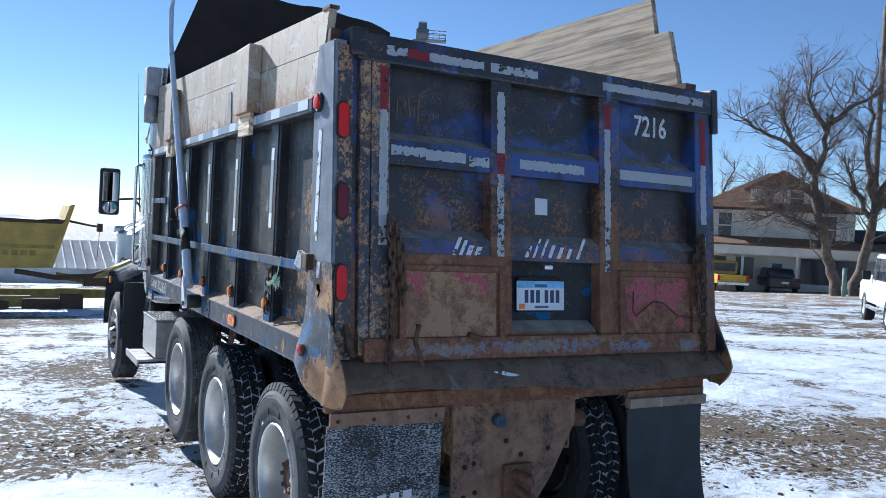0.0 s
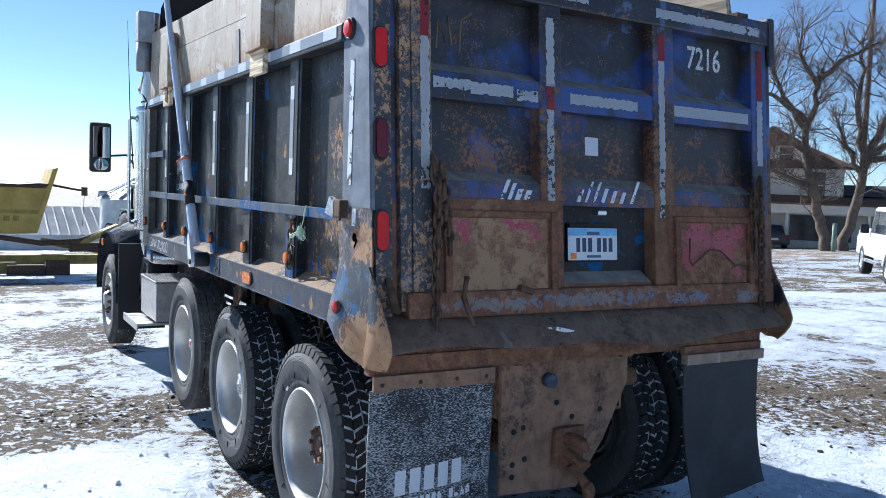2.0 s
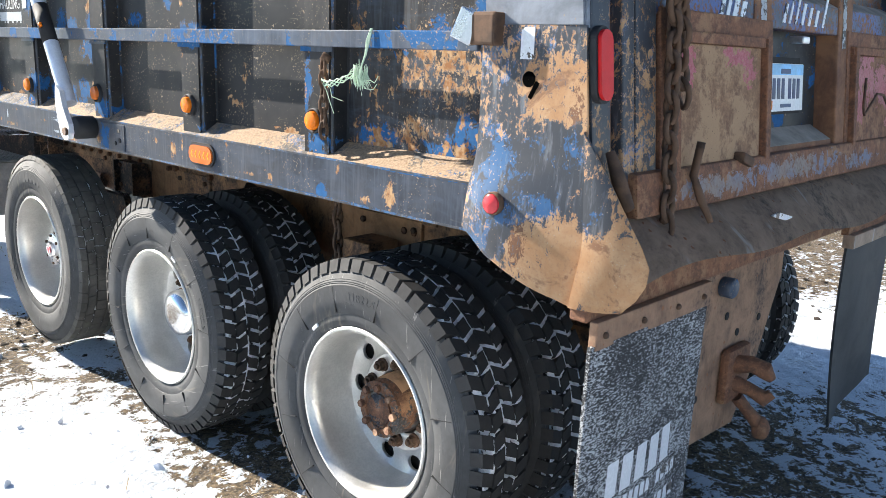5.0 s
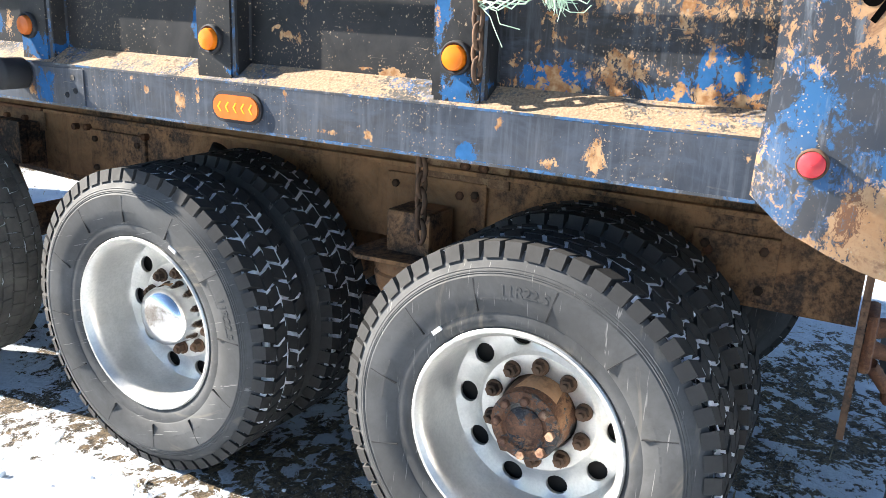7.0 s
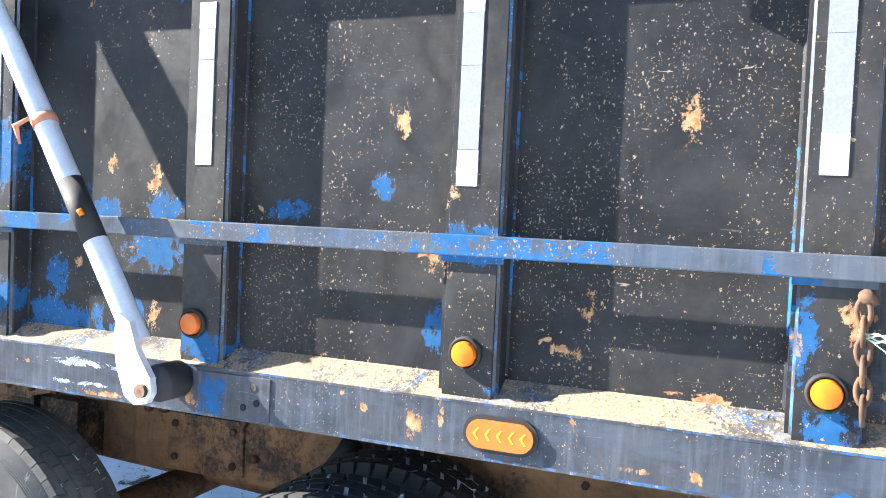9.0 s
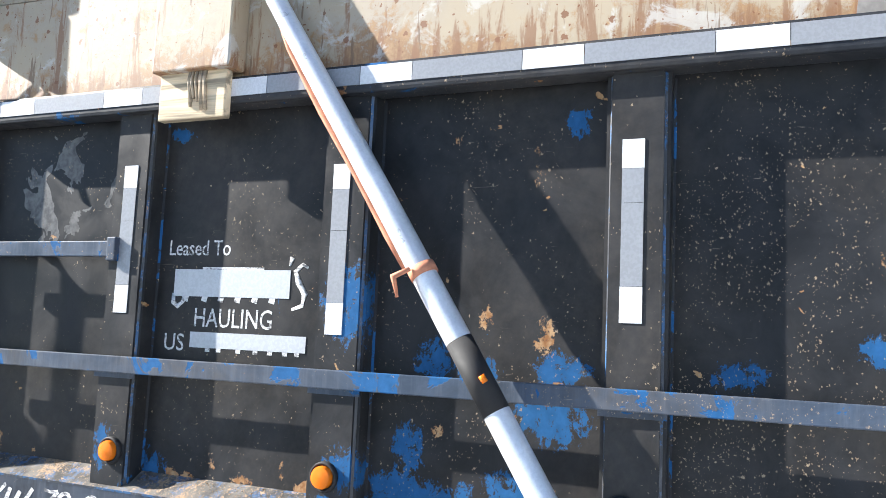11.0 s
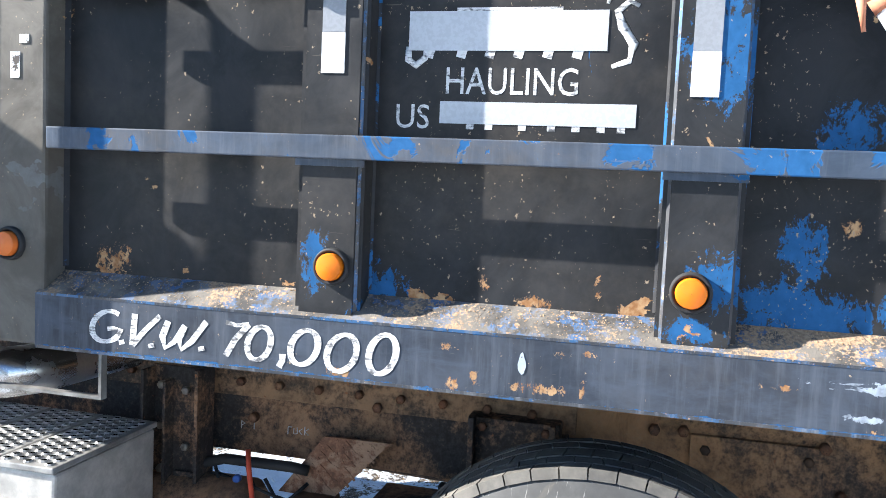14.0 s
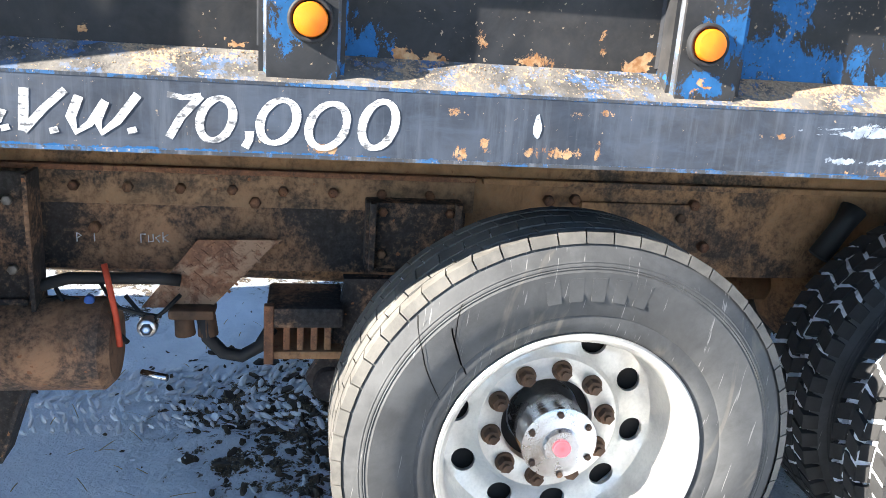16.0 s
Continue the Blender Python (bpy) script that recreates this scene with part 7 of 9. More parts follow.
def holed_ring(bm, r0, r1, n, rh, rc, xf, depth=0.012):
    """A ring of sheet metal pierced by n round hand holes; xf gives x for a radius."""
    half = math.pi / n
    for k in range(n):
        mid = k * math.tau / n
        border = [(r1, -half + 2 * half * i / 8) for i in range(8)] + [(r1 + (r0 - r1) * i / 4, half) for i in range(4)] + [(r0, half - 2 * half * i / 8) for i in range(8)] + [(r0 + (r1 - r0) * i / 4, -half) for i in range(4)]
        outer, inner, deep = [], [], []
        for r, a in border:
            y, z = r * math.cos(a), r * math.sin(a)
            t = math.atan2(z, y - rc)
            hy, hz = rc + rh * math.cos(t), rh * 1.12 * math.sin(t)
            ca, sa = math.cos(mid), math.sin(mid)
            outer.append(bm.verts.new((xf(r), y * ca - z * sa, y * sa + z * ca)))
            p = (hy * ca - hz * sa, hy * sa + hz * ca)
            inner.append(bm.verts.new((xf(rc), *p)))
            deep.append(bm.verts.new((xf(rc) + depth, *p)))
        fs = []
        for i in range(len(border)):
            j = (i + 1) % len(border)
            fs.append(bm.faces.new((outer[i], outer[j], inner[j], inner[i])))
            fs.append(bm.faces.new((inner[i], inner[j], deep[j], deep[i])))
        for f in fs:
            f.smooth = True
    bmesh.ops.remove_doubles(bm, verts=bm.verts[:], dist=0.0004)


def deep_rim():
    """Dished alloy wheel: flange, barrel and a pierced disc far inside."""
    bm = bmesh.new()
    lathe(bm, [(0.292, 0.055), (0.300, 0.030), (0.301, 0.018), (0.297, 0.013), (0.290, 0.014), (0.284, 0.022), (0.276, 0.034), (0.272, 0.060), (0.270, 0.130), (0.267, 0.180), (0.259, 0.198)], 80)
    holed_ring(bm, 0.180, 0.259, 10, 0.0285, 0.221, lambda r: 0.198 + 0.010 * math.sin((0.259 - r) / 0.079 * math.pi))
    lathe(bm, [(0.180, 0.198), (0.170, 0.191), (0.120, 0.193), (0.112, 0.199), (0.110, 0.222)], 80)
    lathe(bm, [(0.262, 0.245), (0.09, 0.245)], 40, slot=1)
    bmesh.ops.recalc_face_normals(bm, faces=bm.faces[:])
    return bm


def nut_mesh():
    bm = bmesh.new()
    drum(bm, 0.0, -0.010, 0.0240, 20)
    drum(bm, -0.010, -0.030, 0.0185, 6)
    drum(bm, -0.030, -0.040, 0.0095, 10)
    return bm


ME_LUG = to_mesh("lug_tyre", tyre_mesh(True), [M_TYRE, M_TREAD, M_GROOVE, M_PACKED])
ME_RIB = to_mesh("rib_tyre", tyre_mesh(False), [M_TYRE_A, M_RIB, M_GROOVE, M_PACKED])
ME_DEEP = to_mesh("deep_rim", deep_rim(), [M_ALLOY, M_DARK])
ME_NUT = to_mesh("lug_nut", nut_mesh(), [M_IRON])


def ring_text(text, r, mid, height, wall_x, span):
    """Raised lettering bent round the tyre wall, its middle at the angle mid (degrees, 90 is the top)."""
    width = span
    bm = letters(text, width, height, 0.0038, 0.0, 0.01)
    for v in bm.verts:
        a = radians(mid) + (v.co.x - width / 2) / r
        rr = r + v.co.y - height / 2
        v.co = Vector((wall_x - v.co.z, rr * math.cos(a), rr * math.sin(a)))
    return bm


def ring_bars(n, r, mid, height, wall_x, span, fill=0.7):
    """A row of raised plain bars bent round the tyre wall."""
    bm = bmesh.new()
    for k in range(n):
        a0 = radians(mid) + (k - n / 2) * span / n / r
        a1 = a0 + fill * span / n / r
        pts = []
        for rr in (r - height / 2, r + height / 2):
            for a in (a0, a1):
                pts.append((rr * math.cos(a), rr * math.sin(a)))
        prism(bm, [pts[0], pts[1], pts[3], pts[2]], "x", wall_x - 0.002, wall_x + 0.004)
    return bm


def wheel(name, y, z, x, tyre_me, side=1, hub="rusty", marks=True, turn=0.0, inner=False):
    """side 1: outer face towards -X; -1: towards +X."""
    ob = new("wheel")
    ob.empty_display_size = 0.1
    ob.parent = truck
    ob.matrix_local = pose(x, y, z, turn if side == 1 else -turn, 0, 0 if side == 1 else 180)
    if name:
        tagged(ob, name)
    link_mesh("tyre", tyre_me, ob)
    link_mesh("rim", ME_DEEP, ob)
    if inner:
        return ob
    for k in range(10):
        a = (k + 0.5) * math.tau / 10
        link_mesh("lug_nut", ME_NUT, ob, pose(0.194, 0.140 * math.cos(a), 0.140 * math.sin(a)))
    bm = bmesh.new()
    if hub == "rusty":
        lathe(bm, [(0.108, 0.23), (0.100, 0.140), (0.094, 0.116), (0.098, 0.112), (0.098, 0.100), (0.085, 0.096), (0.068, 0.097), (0.064, 0.103), (0.0005, 0.102)], 40)
        part("hub", bm, [M_HUB], ob, "rusty axle hub", smooth=True)
        for k in range(8):
            bm = bmesh.new()
            a = k * math.tau / 8
            drum(bm, 0.100, 0.082, 0.013, 6, 0.078 * math.cos(a), 0.078 * math.sin(a))
            part("hub_bolt", bm, M_TREADPLATE, ob)
        bm = bmesh.new()
        drum(bm, 0.1025, 0.098, 0.055, 24)
        part("hub_cap", bm, M_HUB, ob)
    elif hub == "chrome":
        lathe(bm, [(0.112, 0.23), (0.110, 0.17), (0.106, 0.160), (0.104, 0.120), (0.098, 0.100), (0.076, 0.084), (0.040, 0.078), (0.0005, 0.077)], 40)
        part("hub_cover", bm, [M_CHROME], ob, "polished chrome hub cover", smooth=True)
    elif hub == "grey":
        lathe(bm, [(0.088, 0.25), (0.085, 0.20), (0.080, 0.110), (0.088, 0.104), (0.088, 0.094), (0.070, 0.088), (0.044, 0.086), (0.040, 0.074), (0.0005, 0.074)], 40)
        part("hub", bm, [M_GALV], ob, "grey oil-bath axle hub", smooth=True)
        for k in range(6):
            bm = bmesh.new()
            a = k * math.tau / 6 + 0.3
            drum(bm, 0.094, 0.084, 0.008, 6, 0.076 * math.cos(a), 0.076 * math.sin(a))
            part("hub_bolt", bm, M_IRON, ob)
        bm = bmesh.new()
        drum(bm, 0.0755, 0.068, 0.020, 20)
        part("hub_plug", bm, lamp_mat("red_plug", (0.55, 0.10, 0.12)), ob)
    if hub == "grey" and side == 1:
        for a0, a1, r0, r1, w in ((20, 36, 0.34, 0.495, 0.0012), (33, 40, 0.33, 0.43, 0.0018), (38, 46, 0.40, 0.46, 0.0010)):
            bm = bmesh.new()
            pts = []
            for q in range(9):
                t = q / 8
                a, r = radians(a0 + (a1 - a0) * t) + 0.010 * noise.noise((q * 1.3, a0, 0)), r0 + (r1 - r0) * t
                pts.append((r, a))
            rows = [[((0.010 if r > 0.462 else 0.007 if r < 0.345 else 0.0005) - 0.0012, r * math.cos(a) + w * k, r * math.sin(a)) for r, a in pts] for k in (-1, 1)]
            sheet(bm, rows)
            thicken(bm, 0.003)
            part("dark_streak", bm, M_RUBBER, ob)
    if hub == "grey":
        for mid, n, span in ((205, 4, 0.26), (330, 3, 0.18), (85, 5, 0.24)):
            tagged(part("wall_bar", ring_bars(n, 0.405, mid, 0.050, 0.003, span, 0.62), M_TYRE_A, ob), kind="stuff")
    if marks:
        wx = 0.004
        part("size_mark", ring_text("11R22.5", 0.408, 92, 0.026, wx, 0.125), M_TYRE, ob, 'raised tyre size "11R22.5"')
        tagged(part("wall_bar", ring_bars(6, 0.400, 168, 0.026, wx, 0.15), M_TYRE, ob), kind="stuff")
        tagged(part("wall_bar", ring_bars(5, 0.400, 12, 0.026, wx, 0.13), M_TYRE, ob), kind="stuff")
        tagged(part("wall_bar", ring_bars(14, 0.385, 78, 0.008, wx + 0.001, 0.12, 0.6), M_TYRE, ob), kind="stuff")
        for k in range(12):
            a = k * math.tau / 12 + 0.2
            bm = bmesh.new()
            prism(bm, [(0.352 * math.cos(a), 0.352 * math.sin(a)), (0.438 * math.cos(a + 0.02), 0.438 * math.sin(a + 0.02)), (0.438 * math.cos(a + 0.027), 0.438 * math.sin(a + 0.027)), (0.352 * math.cos(a + 0.007), 0.352 * math.sin(a + 0.007))], "x", 0.001, 0.012)
            part("wall_line", bm, M_RUBBER, ob)
        bm = bmesh.new()
        box(bm, 0.006, 0.0125, -0.016, 0.016, 0.334, 0.346)
        bm.transform(Matrix.Rotation(radians(-42), 4, "X"))
        part("white_sticker", bm, M_TAPE_WHITE, ob)
    return ob


WX = 0.012
wheel("dusty rear lug tyre on a dished alloy wheel", 0.845, 0.462, WX, ME_LUG, 1, "rusty", True, 0)
wheel("dusty rear lug tyre with a chrome hub cover", 2.195, 0.468, WX, ME_LUG, 1, "chrome", True, 72)
wheel("grey ribbed pusher-axle tyre on a dished wheel", 3.515, 0.515, WX, ME_RIB, 1, "grey", False, 8)
for y in (0.845, 2.195):
    wheel("", y, 0.465, WX + 0.340, ME_LUG, 1, "", False, 4, True)
    wheel("", y, 0.465, W - WX, ME_LUG, -1, "rusty", False, 7)
    wheel("", y, 0.465, W - WX - 0.340, ME_LUG, -1, "", False, 2, True)
wheel("", 3.515, 0.505, W - WX, ME_RIB, -1, "grey", False, 3)

# ---- cab end of the truck ----
cab = new("cab")
cab.parent = truck
tagged(cab, "white conventional truck cab")
bm = bmesh.new()
prism(bm, [(5.32, 1.19), (7.05, 1.19), (7.05, 1.80), (6.62, 2.42), (6.30, 2.62), (5.95, 2.70), (5.40, 2.62), (5.32, 2.50)], "x", 0.125, 2.32)
edges = [e for e in bm.edges if abs(e.verts[0].co.x - e.verts[1].co.x) < 0.01 and max(v.co.z for v in e.verts) > 2.3]
bmesh.ops.bevel(bm, geom=edges, offset=0.07, segments=4, affect="EDGES")
part("cab_shell", bm, M_CAB, cab, smooth=True)
bm = bmesh.new()
prism(bm, [(5.53, 1.985), (5.58, 1.86), (6.55, 1.80), (6.48, 2.30), (6.25, 2.43), (5.56, 2.435), (5.495, 2.38)], "x", 0.112, 0.128)
part("window_seal", bm, M_RUBBER, cab)
bm = bmesh.new()
prism(bm, [(5.525, 1.995), (5.58, 1.885), (6.52, 1.83), (6.45, 2.28), (6.24, 2.405), (5.57, 2.41), (5.52, 2.37)], "x", 0.106, 0.114)
part("side_window", bm, plain("dark_teal_glass", (0.13, 0.29, 0.33), 0.06, 0.0, 0.2, 3, 30, 0.0), cab, "tinted side window")
bm = bmesh.new()
prism(bm, [(5.60, 1.30), (6.98, 1.30), (6.98, 1.80), (5.60, 1.84)], "x", 0.117, 0.127)
door = part("cab_door", bm, M_CAB, cab)
bm = bmesh.new()
box(bm, 0.085, 0.12, 5.72, 5.90, 1.62, 1.66, 0.01)
part("door_handle", bm, M_CHROME, cab)
bm = bmesh.new()
for y in [5.56 + 0.055 * k for k in range(13)]:
    bmesh.ops.create_uvsphere(bm, u_segments=8, v_segments=5, radius=0.007, matrix=Matrix.Translation((0.124, y, 2.475 + 0.02 * (y - 5.4))))
tagged(part("rivets", bm, M_CAB, cab), kind="stuff")
for z in (1.22, 1.26, 1.34):
    part("body_line", bars((0.119, 0.126, 5.325, 5.60, z, z + 0.006)), M_STEPS, cab)
# the cab narrows towards the windscreen
for ob in cab.children:
    for v in ob.data.vertices:
        v.co.x += (0.113 if v.co.x < 1.2 else -0.113) * max(0.0, v.co.y - 5.5)
# hood and fender
M_FENDER = plain("dark_fender_paint", (0.022, 0.027, 0.036), 0.28, 0, 0.3, 5, 60, 0.05)
bm = bmesh.new()
prism(bm, [(7.05, 1.0), (8.75, 1.0), (8.78, 1.55), (8.5, 1.72), (7.05, 1.88)], "x", 0.55, 1.90)
part("hood", bm, M_FENDER, truck)
bm = bmesh.new()
rows = []
for k in range(13):
    a = math.pi * k / 12
    rows.append([(x, 7.05 - 0.80 * math.cos(a) * 0.92, 0.50 + 0.735 * math.sin(a) ** 0.6 - (0.0 if x > 0.02 else 0.05) + 0.38 * max(0.0, x) * math.sin(a)) for x in (-0.05, 0.0, 0.30, 0.60)])
sheet(bm, rows)
thicken(bm, 0.02)
part("fender", bm, M_FENDER, truck, "dark glossy front wheel fender", smooth=True)
part("fender_lamp", bars((-0.045, -0.028, 7.35, 7.45, 1.0, 1.08), bevel=0.006), M_AMBER, truck)
part("splash_guard", bars((-0.030, 0.46, 6.26, 6.28, 0.17, 1.10)), M_RUBBER, truck, "black splash guard behind the front wheel")
bm = bmesh.new()
prism(bm, [(5.66, 0.50), (6.20, 0.50), (6.22, 0.70), (5.95, 0.98), (5.66, 0.98)], "x", 0.16, 0.20)
part("cowl_panel", bm, M_FENDER, truck)
# step box with grated top
bm = bmesh.new()
box(bm, 0.085, 0.51, 4.853, 5.60, 0.47, 0.826, 0.008)
steps = part("step_box", bm, M_STEPS, truck, "grey metal battery box with a grated step on top")
for k in range(4):
    y = 4.850 + 0.188 * k
    plank = part("tread_plank", bars((0.075, 0.52, y, y + 0.182, 0.829, 0.846), bevel=0.004), M_GRIP, steps)
    bm, holes = bmesh.new(), bmesh.new()
    for i in range(13):
        for j in range(5):
            c = Vector((0.097 + 0.032 * i + (0.016 if j % 2 else 0.0), y + 0.026 + 0.0325 * j, 0.8465))
            rings = [[bm.verts.new(c + Vector((r * math.cos(a * math.tau / 8), r * math.sin(a * math.tau / 8), h))) for a in range(8)] for r, h in ((0.0135, 0.0), (0.0105, 0.0045), (0.0085, 0.0035))]
            for lo, hi in zip(rings, rings[1:]):
                for a in range(8):
                    bm.faces.new((lo[a], lo[(a + 1) % 8], hi[(a + 1) % 8], hi[a]))
            # black face over the solid plank, painted as the shade within the hole
            holes.faces.new([holes.verts.new(v.co - Vector((0, 0, 0.0012))) for v in rings[2]])
    tagged(part("grip_rim", bm, M_GRIP, plank), kind="stuff")
    tagged(part("grip_hole", holes, M_HOLE, plank), kind="stuff")
for k in range(4):
    y = 5.06 + 0.18 * k
    part("lower_tread", bars((-0.035, 0.34, y, y + 0.165, 0.40, 0.425), bevel=0.006), M_STEPS, steps)
part("lower_step_edge", bars((-0.050, -0.037, 5.04, 5.80, 0.36, 0.43)), M_STEPS, steps)

# exhaust stack
stack = new("exhaust_stack")
stack.parent = truck
tagged(stack, "chrome exhaust stack with perforated guard")
SX, SY = 0.055, 5.180
bm = bmesh.new()
tube(bm, [(SX + 0.02, SY, 1.22), (SX + 0.02, SY, 2.50), (SX + 0.02, SY, 2.9), (SX + 0.02, SY, 3.35)], [0.085, 0.085, 0.080, 0.080], 24)
part("stack_pipe", bm, M_GALV, stack, smooth=True)
bm = bmesh.new()
tube(bm, [(SX + 0.02, SY, 1.30), (SX + 0.02, SY, 2.43)], 0.087, 24)
part("muffler", bm, plain("sooty_muffler", (0.10, 0.095, 0.09), 0.7, 0.3), stack, "sooty muffler behind the guard", smooth=True)
bm = bmesh.new()
n, rg = 45, 0.116
holes = []
arc = [k * math.tau * 0.82 / n for k in range(n + 1)]
for i in range(n):
    a0, a1 = [radians(62) + arc[i], radians(62) + arc[i + 1]]
    z = 1.34 + (0.016 if i % 2 else 0.0)
    am0, am1 = a0 + (a1 - a0) * 0.30, a0 + (a1 - a0) * 0.70
    def pt(a, zz):
        return bm.verts.new((SX + rg * math.cos(a), SY + rg * math.sin(a), zz))
    zs = [1.32]
    while z < 2.40:
        zs += [z, z + 0.025]
        z += 0.034
    zs.append(2.43)
    for j in range(len(zs) - 1):
        z0, z1 = zs[j], zs[j + 1]
        if z1 - z0 < 1e-4:
            continue
        cols = ((a0, am0), (am1, a1)) if j % 2 == 1 and 0 < j < len(zs) - 2 else ((a0, am0), (am0, am1), (am1, a1))
        for u, w in cols:
            bm.faces.new((pt(u, z0), pt(w, z0), pt(w, z1), pt(u, z1)))
bmesh.ops.remove_doubles(bm, verts=bm.verts[:], dist=0.0005)
part("heat_guard", bm, M_CHROME, stack, "perforated chrome heat guard", smooth=True)
bm = bmesh.new()
lathe(bm, [(0.119, 0), (0.121, 0.02), (0.115, 0.05), (0.09, 0.06)], 32)
bm.transform(Matrix.Translation((SX, SY, 2.42)) @ Matrix.Rotation(radians(-90), 4, "Y"))
part("guard_cap", bm, M_CHROME, stack, smooth=True)
bm = bmesh.new()
tube(bm, [(SX + 0.02, SY, z) for z in (2.515, 2.53)], 0.092, 24)
part("clamp_band", bm, M_RUBBER, stack)
bm = bmesh.new()
tube(bm, [(SX - 0.105, SY - 0.03, 2.36), (SX - 0.16, SY - 0.042, 2.365), (SX - 0.180, SY - 0.048, 2.34), (SX - 0.180, SY - 0.048, 1.95), (SX - 0.180, SY - 0.048, 1.42), (SX - 0.16, SY - 0.042, 1.38), (SX - 0.105, SY - 0.03, 1.375)], 0.016, 12)
part("grab_handle", bm, M_CHROME, stack, smooth=True)
for z in (2.36, 1.375):
    bm = bmesh.new()
    bmesh.ops.create_uvsphere(bm, u_segments=12, v_segments=8, radius=0.028, matrix=Matrix.Translation((SX - 0.112, SY - 0.032, z)) @ Matrix.Diagonal((0.6, 1, 1.2, 1)))
    part("handle_foot", bm, M_CHROME, stack, smooth=True)
bm = bmesh.new()
bend = [(SX + 0.01, SY, 1.32), (SX + 0.01, SY, 1.24)] + [(SX + 0.01 + 0.045 * (1 - math.cos(a)), SY - 0.15 * (1 - math.cos(a)), 1.22 - 0.155 * math.sin(a)) for a in [radians(15 * k) for k in range(1, 7)]] + [(SX + 0.13, SY - 0.185, 1.063), (0.55, SY - 0.21, 1.06)]
tube(bm, bend, 0.066, 20)
part("exhaust_elbow", bm, M_GALV, stack, smooth=True)

# flat-bar loop hanging under the front post
bm = bmesh.new()
box(bm, -0.008, 0.012, 4.955, 4.963, 1.071, 1.178)
box(bm, -0.008, 0.012, 4.651, 4.659, 1.071, 1.178)
box(bm, -0.008, 0.012, 4.651, 4.963, 1.063, 1.071)
part("hanger_loop", bm, plain("grey_flat_bar", (0.20, 0.195, 0.185), 0.5, 0.4, 0.4), truck, "grey flat-bar loop")

# mirror and aerial
bm = bmesh.new()
box(bm, -0.352, -0.138, 6.07, 6.15, 1.85, 2.36, 0.035)
mirror = part("door_mirror", bm, M_RUBBER, truck, "tall black door mirror with a convex lower glass", smooth=True)
glass = Mat("mirror_glass", 0.04, 1.0).done((0.42, 0.45, 0.48))
part("mirror_glass", bars((-0.330, -0.165, 6.064, 6.070, 2.00, 2.315), bevel=0.002), glass, mirror)
bm = bmesh.new()
bmesh.ops.create_uvsphere(bm, u_segments=20, v_segments=12, radius=0.075, matrix=Matrix.Translation((-0.248, 6.068, 1.93)) @ Matrix.Diagonal((1.0, 0.16, 0.85, 1)))
part("convex_glass", bm, glass, mirror, smooth=True)
bm = bmesh.new()
tube(bm, [(-0.20, 6.12, 2.02), (0.13, 6.2, 2.05)], 0.012, 8)
tube(bm, [(0.05, 6.18, 2.045), (0.13, 6.2, 1.95)], 0.012, 8)
part("mirror_arm", bm, M_RUBBER, mirror)
bm = bmesh.new()
tube(bm, [(0.06, 6.0, 1.9), (0.02, 6.0, 2.5), (-0.02, 5.97, 3.4)], [0.007, 0.005, 0.002], 6)
part("aerial", bm, M_RUBBER, truck)

for ob in (mirror, *mirror.children):
    ob.data.transform(Matrix.Translation((-0.25, 6.1, 0)) @ Matrix.Rotation(radians(10), 4, "Z") @ Matrix.Translation((0.25, -6.1, 0)))

# front wheel
fw = wheel("dusty front steer wheel with rusty lug nuts", 7.05, 0.40, -0.03, ME_RIB, 1, "", False, 5, True)
bm = bmesh.new()
lathe(bm, [(0.262, 0.06), (0.245, 0.050), (0.20, 0.038), (0.17, 0.020), (0.10, 0.020), (0.088, 0.0), (0.070, -0.035), (0.0005, -0.045)], 48)
part("steel_disc", bm, M_STEPS, fw, smooth=True)
for k in range(10):
    a = k * math.tau / 10
    link_mesh("lug_nut", ME_NUT, fw, pose(0.020, 0.143 * math.cos(a), 0.143 * math.sin(a)))
wheel("", 7.05, 0.40, W - 0.02, ME_RIB, -1, "", False, 5, True)

# ---- background ----
def grounded(x, y):
    return ground_z(x, y)


M_YELLOW = plain("chrome_yellow_paint", (0.50, 0.335, 0.075), 0.7, 0, 0.25, 1.6, 30)
M_OLIVE = plain("old_implement_paint", (0.34, 0.25, 0.06), 0.7, 0, 0.35, 3, 40)
M_SHED = plain("white_ribbed_roof", (0.62, 0.63, 0.64), 0.45, 0.2, 0.1, 1, 20)
M_BIN = plain("galvanised_sheet", (0.52, 0.54, 0.56), 0.4, 0.6, 0.15, 2, 20)
# elevator head: backlit silhouette put into the colour as a darker grey
M_FARSTEEL = plain("silhouetted_far_steel", (0.20, 0.21, 0.22), 0.6, 0.3)
M_SIDING = plain("cream_siding", (0.72, 0.67, 0.59), 0.8, 0, 0.1, 1, 12)
M_SHINGLE = plain("brown_shingle", (0.16, 0.085, 0.045), 0.9, 0, 0.35, 3, 18)
M_ROOFDARK = plain("dark_roof", (0.05, 0.045, 0.045), 0.9, 0, 0.3, 2, 12)
M_BARK = plain("grey_bark", (0.145, 0.108, 0.082), 0.9, 0, 0.4, 4, 20, 0.5)
M_TWIG = plain("bare_twig", (0.165, 0.122, 0.095), 0.9, 0, 0.3)
M_YEL_CAR = plain("yellow_car_paint", (0.62, 0.36, 0.02), 0.3, 0, 0.06)
M_DARK_CAR = plain("charcoal_car_paint", (0.03, 0.032, 0.038), 0.25, 0, 0.1)
M_WHITE_CAR = plain("white_car_paint", (0.76, 0.76, 0.76), 0.3, 0, 0.05)
M_BLUE_CAR = plain("blue_car_paint", (0.02, 0.08, 0.34), 0.3, 0, 0.1)
